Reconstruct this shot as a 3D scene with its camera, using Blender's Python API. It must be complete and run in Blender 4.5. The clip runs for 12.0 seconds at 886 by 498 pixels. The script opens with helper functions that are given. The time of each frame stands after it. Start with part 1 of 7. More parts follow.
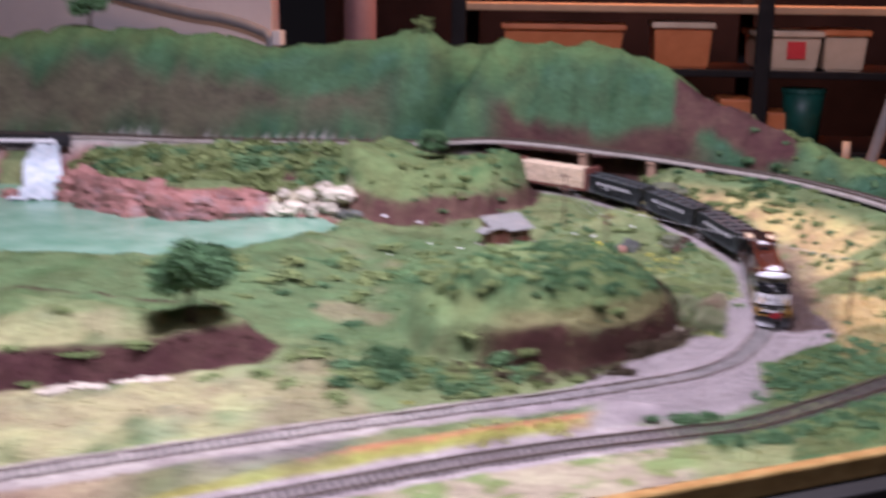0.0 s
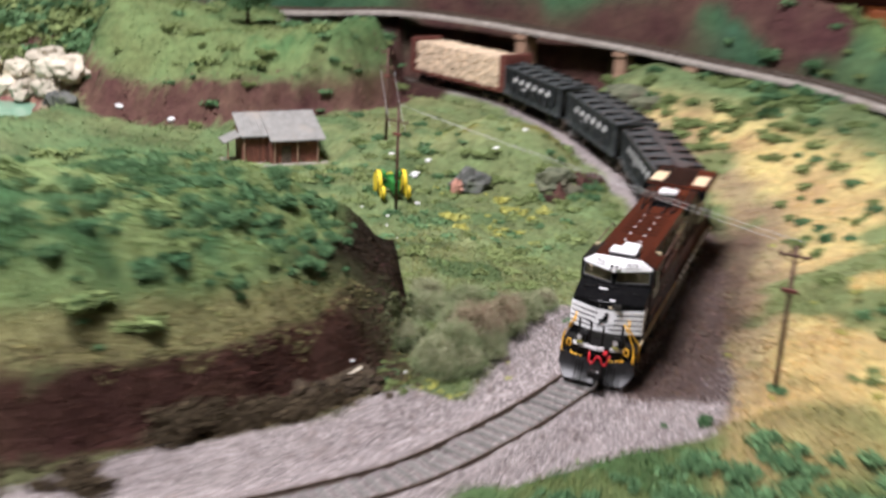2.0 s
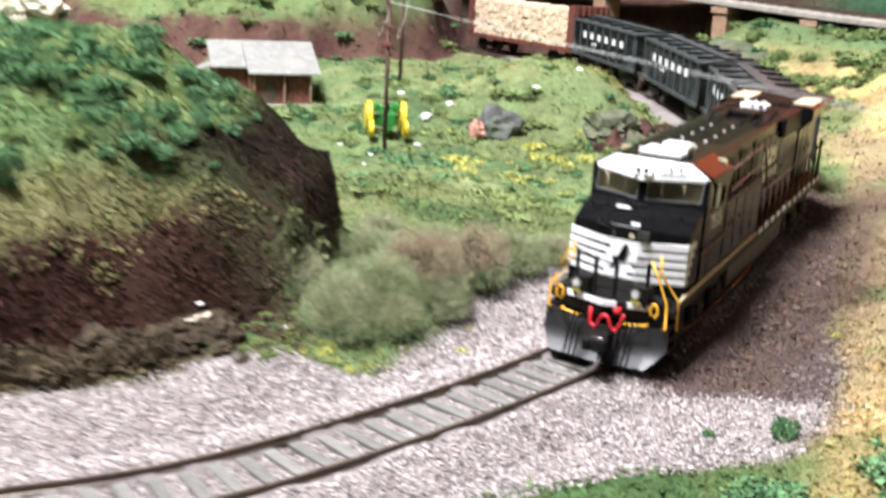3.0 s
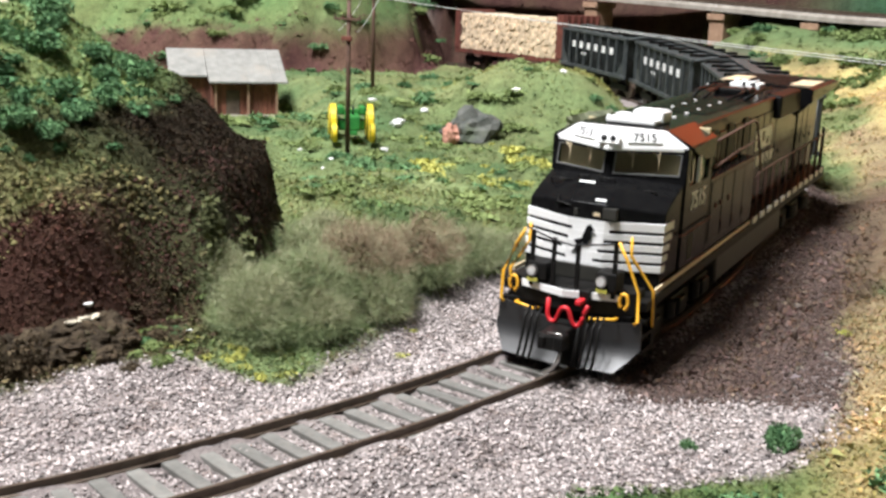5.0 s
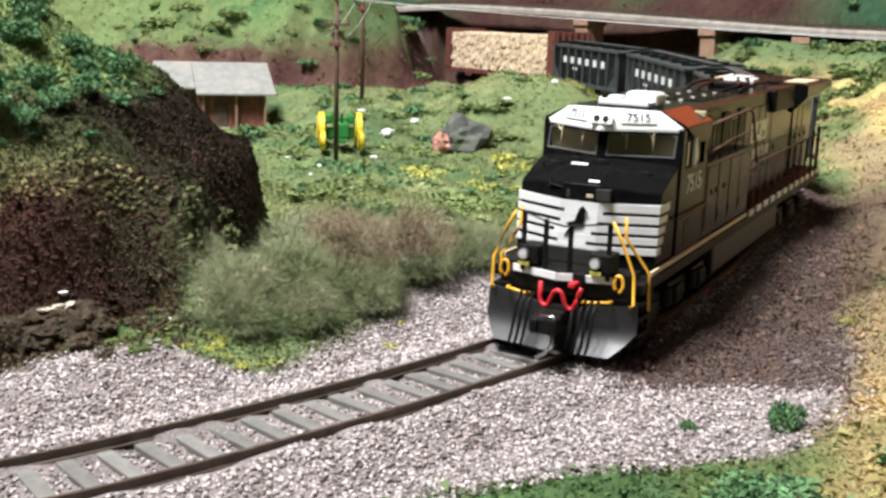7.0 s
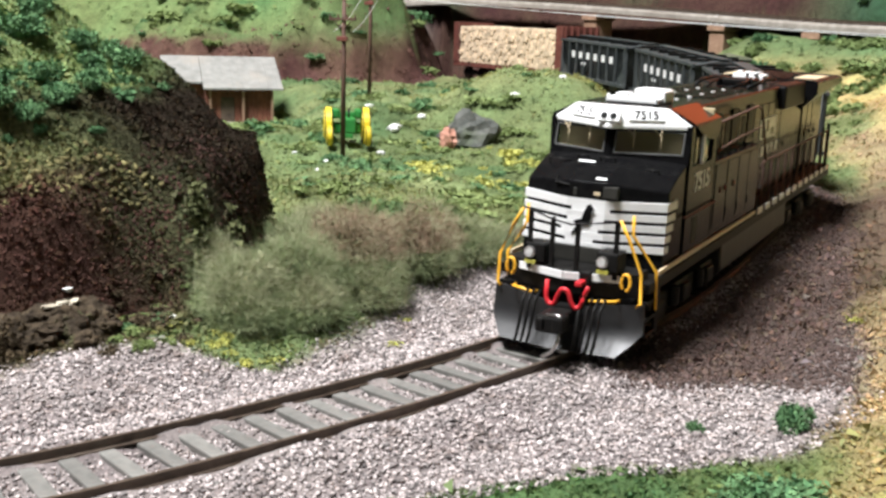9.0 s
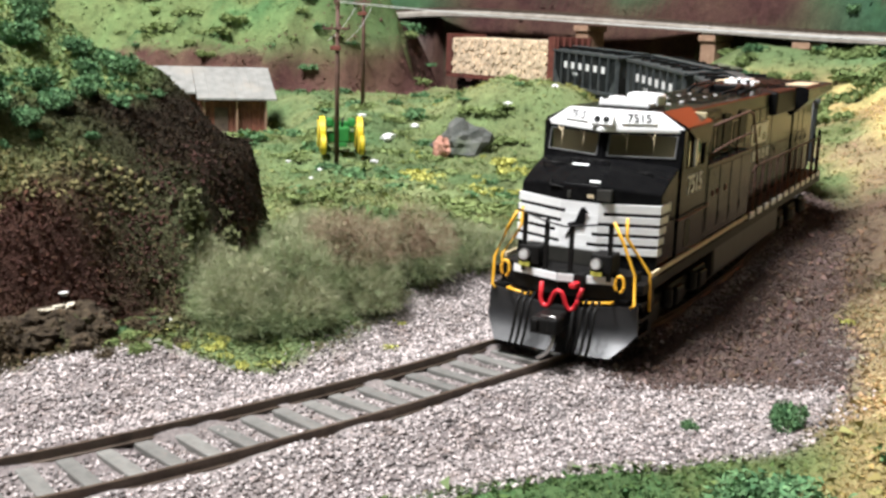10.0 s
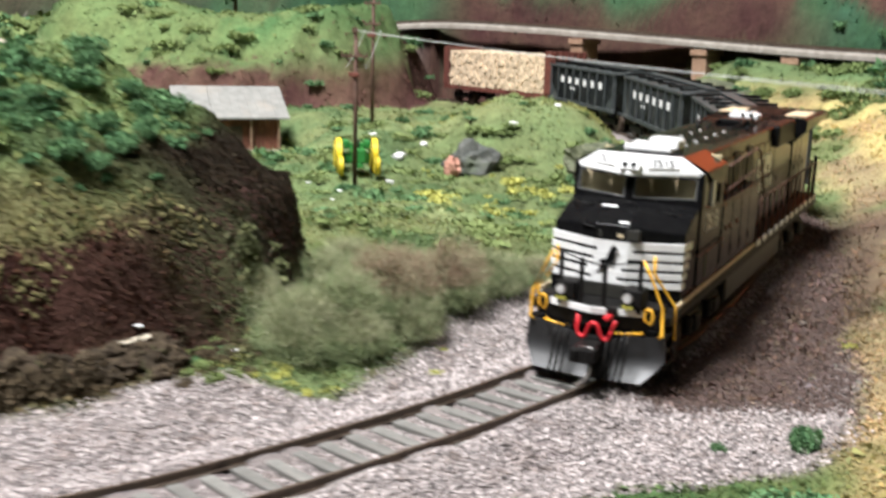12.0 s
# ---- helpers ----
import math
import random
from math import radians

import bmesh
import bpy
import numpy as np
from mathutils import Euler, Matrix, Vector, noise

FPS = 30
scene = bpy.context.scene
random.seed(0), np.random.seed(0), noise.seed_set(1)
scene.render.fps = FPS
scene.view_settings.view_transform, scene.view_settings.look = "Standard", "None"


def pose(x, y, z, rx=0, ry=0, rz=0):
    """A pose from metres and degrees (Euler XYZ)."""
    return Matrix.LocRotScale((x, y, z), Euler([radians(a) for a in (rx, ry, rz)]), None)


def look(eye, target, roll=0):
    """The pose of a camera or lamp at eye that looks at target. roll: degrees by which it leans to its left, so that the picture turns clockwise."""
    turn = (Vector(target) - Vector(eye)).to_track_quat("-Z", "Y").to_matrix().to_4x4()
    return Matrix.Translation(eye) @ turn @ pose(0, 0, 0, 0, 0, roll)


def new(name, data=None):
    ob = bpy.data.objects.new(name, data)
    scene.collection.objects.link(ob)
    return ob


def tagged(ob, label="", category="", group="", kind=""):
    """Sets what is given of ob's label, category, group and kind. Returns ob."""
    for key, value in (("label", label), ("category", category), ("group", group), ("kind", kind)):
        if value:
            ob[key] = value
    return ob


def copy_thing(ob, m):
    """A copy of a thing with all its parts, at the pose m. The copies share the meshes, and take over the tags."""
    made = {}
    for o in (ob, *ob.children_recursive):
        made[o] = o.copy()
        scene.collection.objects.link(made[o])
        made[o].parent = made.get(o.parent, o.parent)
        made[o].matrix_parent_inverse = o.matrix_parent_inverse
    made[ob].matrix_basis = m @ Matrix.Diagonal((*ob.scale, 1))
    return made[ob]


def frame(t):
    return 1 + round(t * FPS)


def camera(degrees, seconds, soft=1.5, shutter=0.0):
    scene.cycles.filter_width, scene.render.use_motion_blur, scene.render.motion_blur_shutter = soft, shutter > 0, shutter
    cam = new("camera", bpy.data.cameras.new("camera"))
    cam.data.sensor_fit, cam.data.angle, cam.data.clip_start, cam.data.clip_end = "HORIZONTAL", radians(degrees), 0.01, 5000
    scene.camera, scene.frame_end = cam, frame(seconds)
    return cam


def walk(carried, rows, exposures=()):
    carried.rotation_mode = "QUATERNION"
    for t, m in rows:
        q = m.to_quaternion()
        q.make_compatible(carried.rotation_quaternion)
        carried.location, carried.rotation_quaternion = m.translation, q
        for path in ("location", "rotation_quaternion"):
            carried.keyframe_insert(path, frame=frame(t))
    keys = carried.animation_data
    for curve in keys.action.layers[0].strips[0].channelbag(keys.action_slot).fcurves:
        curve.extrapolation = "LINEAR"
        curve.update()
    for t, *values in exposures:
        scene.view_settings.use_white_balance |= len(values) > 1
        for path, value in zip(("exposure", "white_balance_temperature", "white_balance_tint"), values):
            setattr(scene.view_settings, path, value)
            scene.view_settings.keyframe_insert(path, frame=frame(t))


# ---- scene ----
cam = camera(44.25, 12.0, soft=2.8, shutter=1.0)
PATH = [
(0, (0.02938, -0.29864, 0.32253), (-0.09749, 0.66632, 0.09283), 0.70),
    (0.5, (0.14340, -0.20056, 0.28903), (0.01790, 0.76285, 0.05217), 2.27),
    (1, (0.21228, -0.03009, 0.25209), (0.05654, 0.92835, 0.01307), 2.24),
    (1.5, (0.25519, 0.16682, 0.22707), (0.07396, 1.10838, -0.05688), 1.64),
    (2, (0.28807, 0.33938, 0.19421), (-0.00063, 1.24996, -0.10159), 2.46),
    (2.4, (0.30368, 0.45190, 0.15351), (-0.06985, 1.33127, -0.14176), 2.55),
    (2.5, (0.30157, 0.46591, 0.14499), (-0.08299, 1.34386, -0.14015), 2.93),
    (3, (0.29193, 0.51808, 0.09847), (-0.10550, 1.39951, -0.15676), 2.95),
    (3.2, (0.29232, 0.52701, 0.09486), (-0.09376, 1.41307, -0.16173), 3.05),
    (4.8, (0.28984, 0.56082, 0.07648), (-0.11963, 1.44652, -0.14235), 2.10),
    (5, (0.29214, 0.56203, 0.07583), (-0.11962, 1.44660, -0.14323), 1.81),
    (5.5, (0.28992, 0.56368, 0.07124), (-0.11476, 1.45342, -0.13992), 1.91),
    (6, (0.29067, 0.56761, 0.06817), (-0.12520, 1.45449, -0.13307), 1.18),
    (6.5, (0.28983, 0.56803, 0.06552), (-0.13069, 1.45532, -0.12390), 1.15),
    (7, (0.29086, 0.56789, 0.06385), (-0.11849, 1.46039, -0.12557), 1.53),
    (9, (0.29052, 0.56949, 0.06435), (-0.12461, 1.45811, -0.13065), 1.66),
    (9.5, (0.28927, 0.56683, 0.06354), (-0.11758, 1.46078, -0.12443), 1.81),
    (10, (0.29086, 0.56786, 0.06239), (-0.11956, 1.46125, -0.12040), 1.53),
    (10.5, (0.28950, 0.56549, 0.06286), (-0.10872, 1.46380, -0.12276), 1.68),
    (11, (0.28994, 0.56676, 0.06094), (-0.10776, 1.46569, -0.12279), 1.37),
    (11.5, (0.29120, 0.56264, 0.06719), (-0.10669, 1.45936, -0.12665), 1.00),
    (12, (0.28596, 0.54299, 0.07507), (-0.10808, 1.44314, -0.11058), 1.50),
]
EXPOSURES = [(0.0, -0.42, 5750, 40), (0.6, -0.32, 5800, 35), (1.2, -0.38, 5850, 27), (2.0, -0.31, 6200, 20), (2.5, 0.04, 6150, 16), (3.0, 0.46, 6100, 14), (3.6, 0.25, 6200, 12), (5.0, 0.09, 6250, 11), (12.0, 0.1, 6250, 11)]
walk(cam, [(t, look(eye, target, roll)) for t, eye, target, roll in PATH], EXPOSURES)

# ---- light: main ceiling lamp almost over the train, added front fill, added warm lamp ----
world = bpy.data.worlds.new("room_air")
scene.world = world
world.use_nodes = True
world.node_tree.nodes["Background"].inputs[0].default_value = (1.0, 0.95, 0.9, 1)
world.node_tree.nodes["Background"].inputs[1].default_value = 0.007


def area_lamp(name, eye, target, size, watts, colour):
    data = bpy.data.lights.new(name, "AREA")
    data.shape, data.size, data.size_y, data.energy, data.color = "RECTANGLE", size[0], size[1], watts, colour
    ob = new(name, data)
    ob.matrix_world = look(eye, target)
    return ob


area_lamp("ceiling_lamp_main", (-0.07, 0.42, 1.3), (0.04, 0.85, 0.0), (0.34, 0.34), 56, (1.0, 0.985, 0.96))
# unseen fill light, added to soften the shade from the front
area_lamp("fill_lamp_front", (0.1, -0.6, 1.35), (0.1, -0.6, 0.0), (1.2, 0.4), 5, (1.0, 0.97, 0.95))
# unseen warm lamp, added to light the orange wall that the roof reflects
area_lamp("warm_lamp_unseen", (0.4, 3.0, 1.38), (0.35, 4.1, 0.75), (1.2, 0.3), 60, (1.0, 0.62, 0.34))


# ---- materials ----
def material(name, rough=0.6, metal=0.0, spec=0.5):
    m = bpy.data.materials.new(name)
    m.use_nodes = True
    b = m.node_tree.nodes["Principled BSDF"]
    b.inputs["Roughness"].default_value, b.inputs["Metallic"].default_value = rough, metal
    b.inputs["Specular IOR Level"].default_value = spec
    return m, m.node_tree, b


def node(tree, kind, **inputs):
    n = tree.nodes.new(kind)
    for k, v in inputs.items():
        n.inputs[k.replace("_", " ")].default_value = v
    return n


def mottled(name, low, high, scale=200.0, rough=0.6, metal=0.0, bump=0.0, detail=6.0, spec=0.5, spread=0.0, wear=None):
    """Two-tone noise paint; bump in metres; spread: random lightness from object to object; wear: a third colour in sparse stains."""
    m, tree, b = material(name, rough, metal, spec)
    link = tree.links.new
    coord = tree.nodes.new("ShaderNodeTexCoord")
    n = node(tree, "ShaderNodeTexNoise", Scale=scale, Detail=detail, Roughness=0.65)
    link(coord.outputs["Object"], n.inputs["Vector"])
    ramp = tree.nodes.new("ShaderNodeValToRGB")
    ramp.color_ramp.elements[0].position, ramp.color_ramp.elements[1].position = 0.33, 0.68
    ramp.color_ramp.elements[0].color, ramp.color_ramp.elements[1].color = (*low, 1), (*high, 1)
    link(n.outputs["Fac"], ramp.inputs["Fac"])
    out = ramp.outputs["Color"]
    if wear:
        n2 = node(tree, "ShaderNodeTexNoise", Scale=scale * 0.23, Detail=8.0, Roughness=0.7)
        link(coord.outputs["Object"], n2.inputs["Vector"])
        r2 = tree.nodes.new("ShaderNodeValToRGB")
        r2.color_ramp.elements[0].position, r2.color_ramp.elements[1].position = 0.52, 0.7
        link(n2.outputs["Fac"], r2.inputs["Fac"])
        mix = tree.nodes.new("ShaderNodeMix")
        mix.data_type = "RGBA"
        mix.inputs["B"].default_value = (*wear, 1)
        link(r2.outputs["Color"], mix.inputs["Factor"])
        link(out, mix.inputs["A"])
        out = mix.outputs["Result"]
    if spread:
        info = tree.nodes.new("ShaderNodeObjectInfo")
        geo = tree.nodes.new("ShaderNodeNewGeometry")
        add = node(tree, "ShaderNodeMath")
        add.operation = "ADD"
        link(info.outputs["Random"], add.inputs[0])
        link(geo.outputs["Random Per Island"], add.inputs[1])
        frac = node(tree, "ShaderNodeMath")
        frac.operation = "FRACT"
        link(add.outputs[0], frac.inputs[0])
        span = node(tree, "ShaderNodeMapRange", To_Min=1 - spread, To_Max=1 + spread)
        link(frac.outputs[0], span.inputs["Value"])
        hsv = tree.nodes.new("ShaderNodeHueSaturation")
        link(span.outputs["Result"], hsv.inputs["Value"])
        link(out, hsv.inputs["Color"])
        out = hsv.outputs["Color"]
    link(out, b.inputs["Base Color"])
    if bump:
        bp = node(tree, "ShaderNodeBump", Strength=1.0, Distance=bump)
        link(n.outputs["Fac"], bp.inputs["Height"])
        link(bp.outputs["Normal"], b.inputs["Normal"])
    return m


def ground_material():
    """Scenery ground: zone colours from the sheet's attribute, broken up by turf and soil noise at three sizes."""
    m, tree, b = material("scenery_ground", 0.95, 0.0, 0.15)
    link = tree.links.new
    coord = tree.nodes.new("ShaderNodeTexCoord")
    attr = tree.nodes.new("ShaderNodeVertexColor")
    attr.layer_name = "Col"
    fine = node(tree, "ShaderNodeTexNoise", Scale=900.0, Detail=4.0, Roughness=0.7)
    mid = node(tree, "ShaderNodeTexNoise", Scale=140.0, Detail=6.0, Roughness=0.65)
    wide = node(tree, "ShaderNodeTexNoise", Scale=22.0, Detail=4.0, Roughness=0.6)
    for n in (fine, mid, wide):
        link(coord.outputs["Object"], n.inputs["Vector"])
    total = node(tree, "ShaderNodeMath")
    total.operation = "ADD"
    link(fine.outputs["Fac"], total.inputs[0])
    link(mid.outputs["Fac"], total.inputs[1])
    total2 = node(tree, "ShaderNodeMath")
    total2.operation = "ADD"
    link(total.outputs[0], total2.inputs[0])
    link(wide.outputs["Fac"], total2.inputs[1])
    span = node(tree, "ShaderNodeMapRange", From_Min=1.05, From_Max=1.95, To_Min=0.45, To_Max=1.5)
    link(total2.outputs[0], span.inputs["Value"])
    hsv = tree.nodes.new("ShaderNodeHueSaturation")
    hue = node(tree, "ShaderNodeMapRange", From_Min=0.3, From_Max=0.7, To_Min=0.475, To_Max=0.525)
    link(wide.outputs["Fac"], hue.inputs["Value"])
    link(hue.outputs["Result"], hsv.inputs["Hue"])
    link(span.outputs["Result"], hsv.inputs["Value"])
    link(attr.outputs["Color"], hsv.inputs["Color"])
    link(hsv.outputs["Color"], b.inputs["Base Color"])
    bp = node(tree, "ShaderNodeBump", Strength=0.9, Distance=0.0016)
    link(total.outputs[0], bp.inputs["Height"])
    link(bp.outputs["Normal"], b.inputs["Normal"])
    return m


M_GROUND = ground_material()
M_RAIL = mottled("rail_brown", (0.065, 0.046, 0.034), (0.13, 0.096, 0.072), 300, 0.42, 0.3)
M_TIE = mottled("tie_grey_plastic", (0.10, 0.098, 0.088), (0.175, 0.17, 0.155), 350, 0.8, bump=0.0002, spread=0.2, wear=(0.09, 0.08, 0.07))
M_TIE_DARK = mottled("tie_dark_plastic", (0.035, 0.028, 0.024), (0.08, 0.065, 0.055), 350, 0.75, spread=0.15)
M_BLACK = mottled("loco_black_gloss", (0.004, 0.004, 0.0045), (0.008, 0.008, 0.008), 400, 0.17, spec=0.045)
M_BLACKMATT = mottled("underframe_black", (0.004, 0.004, 0.004), (0.011, 0.010, 0.009), 300, 0.5, spec=0.16)
M_WHITE = mottled("loco_white", (0.78, 0.78, 0.77), (0.84, 0.84, 0.83), 300, 0.4)
M_HOPPER = mottled("hopper_black", (0.034, 0.040, 0.042), (0.07, 0.078, 0.08), 250, 0.5, spec=0.35, wear=(0.11, 0.11, 0.105))
M_BROWN = mottled("freight_brown", (0.10, 0.03, 0.022), (0.17, 0.055, 0.04), 250, 0.6, wear=(0.07, 0.03, 0.025))
M_WOOD = mottled("cut_log", (0.52, 0.38, 0.24), (0.76, 0.62, 0.45), 350, 0.8, spread=0.25)
M_ROADBED = mottled("roadbed_grey", (0.22, 0.195, 0.165), (0.37, 0.335, 0.29), 120, 0.85, bump=0.0004, wear=(0.21, 0.18, 0.15))
M_PIER = mottled("pier_brown_wood", (0.22, 0.13, 0.08), (0.38, 0.24, 0.16), 180, 0.8, bump=0.0004)
M_GIRDER = mottled("girder_black", (0.012, 0.012, 0.014), (0.03, 0.03, 0.03), 200, 0.5)
M_ROOF = mottled("shed_roof_tin", (0.19, 0.19, 0.175), (0.29, 0.285, 0.265), 200, 0.6, wear=(0.3, 0.27, 0.23))
M_SHEDWALL = mottled("shed_board", (0.10, 0.035, 0.02), (0.2, 0.075, 0.045), 250, 0.8, spread=0.25)
M_POLE = mottled("pole_brown", (0.06, 0.03, 0.02), (0.13, 0.065, 0.045), 300, 0.75)
M_WATER = mottled("painted_water", (0.15, 0.34, 0.22), (0.27, 0.46, 0.33), 18, 0.18, bump=0.0008, detail=3)
M_FOAM_W = mottled("white_water", (0.40, 0.52, 0.56), (0.84, 0.88, 0.9), 70, 0.4, bump=0.002)
M_TRIM = mottled("brass_coloured_edge", (0.32, 0.2, 0.06), (0.55, 0.38, 0.14), 60, 0.3, 0.4)
M_FASCIA = mottled("fascia_black", (0.01, 0.009, 0.008), (0.022, 0.02, 0.018), 20, 0.6)
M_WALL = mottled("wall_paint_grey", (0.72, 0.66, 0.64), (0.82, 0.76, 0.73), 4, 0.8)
# darker copy of the wall paint for unseen walls, to cut bounced light
M_UNSEENWALL = mottled("wall_paint_unseen", (0.16, 0.15, 0.14), (0.22, 0.2, 0.19), 4, 0.8)
# near black: the shade behind the shelves is put into this colour
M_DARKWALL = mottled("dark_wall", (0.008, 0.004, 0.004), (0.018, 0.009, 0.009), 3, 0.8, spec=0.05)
# orange wall out of view, added for the roof's warm reflection
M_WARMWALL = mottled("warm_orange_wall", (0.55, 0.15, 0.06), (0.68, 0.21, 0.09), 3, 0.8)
M_CEIL = mottled("ceiling_white", (0.42, 0.41, 0.40), (0.5, 0.49, 0.47), 5, 0.9)
M_FLOOR = mottled("floor_grey", (0.16, 0.15, 0.14), (0.24, 0.22, 0.2), 6, 0.6)


# ---- mesh helpers ----
def part(name, bm, mat, parent=None, label="", smooth=False, scale=1.0):
    if scale != 1.0:
        bmesh.ops.scale(bm, vec=(scale,) * 3, verts=bm.verts)
    me = bpy.data.meshes.new(name)
    bm.normal_update()
    bm.to_mesh(me)
    bm.free()
    me.materials.append(mat)
    if smooth:
        me.shade_smooth()
    ob = new(name, me)
    ob.parent = parent
    return tagged(ob, label)


def root(name, m, label, category, group="", kind=""):
    ob = new(name)
    ob.empty_display_size = 0.01
    ob.matrix_world = m
    return tagged(ob, label, category, group, kind)


def box(bm, x0, x1, y0, y1, z0, z1, bevel=0.0):
    v = [bm.verts.new((x, y, z)) for z in (z0, z1) for y in (y0, y1) for x in (x0, x1)]
    fs = [bm.faces.new([v[i] for i in f]) for f in ((0, 2, 3, 1), (4, 5, 7, 6), (0, 1, 5, 4), (2, 6, 7, 3), (0, 4, 6, 2), (1, 3, 7, 5))]
    if bevel:
        edges = list({e for f in fs for e in f.edges})
        bmesh.ops.bevel(bm, geom=edges, offset=bevel, segments=2, affect="EDGES", profile=0.5)


def prism(bm, outline, axis, a, b, bevel=0.0):
    """The outline (pairs in the other two axes, in cyclic x y z order) pushed along an axis from a to b."""
    def at(p, q):
        return {"x": (q, p[0], p[1]), "y": (p[0], q, p[1]), "z": (p[0], p[1], q)}[axis]

    lo = [bm.verts.new(at(p, a)) for p in outline]
    hi = [bm.verts.new(at(p, b)) for p in outline]
    n = len(outline)
    fs = [bm.faces.new(lo[::-1]), bm.faces.new(hi)]
    for i in range(n):
        fs.append(bm.faces.new((lo[i], lo[(i + 1) % n], hi[(i + 1) % n], hi[i])))
    bmesh.ops.recalc_face_normals(bm, faces=fs)
    if bevel:
        bmesh.ops.bevel(bm, geom=list({e for f in fs for e in f.edges}), offset=bevel, segments=2, affect="EDGES", profile=0.5)


def tube(bm, pts, r, sides=6, taper=1.0):
    pts = [Vector(p) for p in pts]
    rings = []
    for i, p in enumerate(pts):
        way = (pts[min(i + 1, len(pts) - 1)] - pts[max(i - 1, 0)]).normalized()
        a = way.orthogonal().normalized() if abs(way.z) > 0.95 else way.cross(Vector((0, 0, 1))).normalized()
        b = way.cross(a)
        rr = r * (1 + (taper - 1) * i / (len(pts) - 1))
        rings.append([bm.verts.new(p + rr * (math.cos(k) * a + math.sin(k) * b)) for k in (2 * math.pi * j / sides for j in range(sides))])
    for u, v in zip(rings, rings[1:]):
        for j in range(sides):
            bm.faces.new((u[j], u[(j + 1) % sides], v[(j + 1) % sides], v[j]))
    bm.faces.new(rings[0][::-1])
    bm.faces.new(rings[-1])


def disc(bm, centre, axis, r, depth, sides=16, hollow=0.0):
    """A round plate or wheel round an axis through its centre."""
    c, w = Vector(centre), Vector(axis).normalized()
    tube(bm, [c - w * depth / 2, c + w * depth / 2], r, sides)


def spline(points, step=0.004):
    """A smooth line through the points (any number of coordinates), sampled evenly."""
    p = np.array(points, float)
    p = np.vstack([2 * p[0] - p[1], p, 2 * p[-1] - p[-2]])
    out = []
    for i in range(1, len(p) - 2):
        t = np.linspace(0, 1, 40, endpoint=False)[:, None]
        a, b, c, d = p[i - 1 : i + 3]
        out.append(0.5 * (2 * b + (c - a) * t + (2 * a - 5 * b + 4 * c - d) * t**2 + (3 * b - a - 3 * c + d) * t**3))
    out = np.vstack(out + [p[-2:-1]])
    s = np.r_[0, np.cumsum(np.linalg.norm(np.diff(out[:, :2], axis=0), axis=1))]
    u = np.linspace(0, s[-1], max(2, int(s[-1] / step)))
    return np.stack([np.interp(u, s, out[:, k]) for k in range(out.shape[1])], axis=1)


def near_line(x, y, line):
    """For arrays of places: distance to a line, its height there, the side (+ left of its way) and how far along."""
    best, zz, side, along = np.full(x.shape, 9.0), np.zeros(x.shape), np.ones(x.shape), np.zeros(x.shape)
    s = np.r_[0, np.cumsum(np.linalg.norm(np.diff(line[:, :2], axis=0), axis=1))]
    for i in range(len(line) - 1):
        a, b = line[i], line[i + 1]
        ab = b[:2] - a[:2]
        t = np.clip(((x - a[0]) * ab[0] + (y - a[1]) * ab[1]) / (ab @ ab), 0, 1)
        d = np.hypot(x - a[0] - t * ab[0], y - a[1] - t * ab[1])
        m = d < best
        best = np.where(m, d, best)
        zz = np.where(m, a[2] + t * (b[2] - a[2]), zz)
        side = np.where(m, np.sign(ab[0] * (y - a[1]) - ab[1] * (x - a[0])), side)
        along = np.where(m, s[i] + t * (s[i + 1] - s[i]), along)
    return best, zz, side, along


def inside(x, y, poly):
    """Signed distance to a closed outline, positive inside."""
    p = np.array(poly)
    best, odd = np.full(x.shape, 9.0), np.zeros(x.shape, bool)
    for a, b in zip(p, np.roll(p, -1, axis=0)):
        ab = b - a
        t = np.clip(((x - a[0]) * ab[0] + (y - a[1]) * ab[1]) / (ab @ ab), 0, 1)
        best = np.minimum(best, np.hypot(x - a[0] - t * ab[0], y - a[1] - t * ab[1]))
        if a[1] != b[1]:
            odd ^= ((a[1] > y) != (b[1] > y)) & (x < (b[0] - a[0]) * (y - a[1]) / (b[1] - a[1]) + a[0])
    return np.where(odd, best, -best)


def ease(v, a=0.0, b=1.0):
    t = np.clip((v - a) / (b - a), 0, 1)
    return t * t * (3 - 2 * t)


def lumps(x, y, size, seed=0, octaves=4):
    """Smooth value noise in -1..1 over the plan."""
    rng = np.random.default_rng(seed)
    table = rng.uniform(-1, 1, (256, 256))
    total, amp, f = 0, 1.0, 1 / size
    for _ in range(octaves):
        u, v = x * f + 37.2, y * f + 11.7
        i, j = np.floor(u).astype(int), np.floor(v).astype(int)
        a, b = u - i, v - j
        a, b = a * a * (3 - 2 * a), b * b * (3 - 2 * b)
        g = lambda p, q: table[p % 256, q % 256]
        total = total + amp * ((g(i, j) * (1 - a) + g(i + 1, j) * a) * (1 - b) + (g(i, j + 1) * (1 - a) + g(i + 1, j + 1) * a) * b)
        amp, f = amp * 0.5, f * 2.1
    return total / 1.6


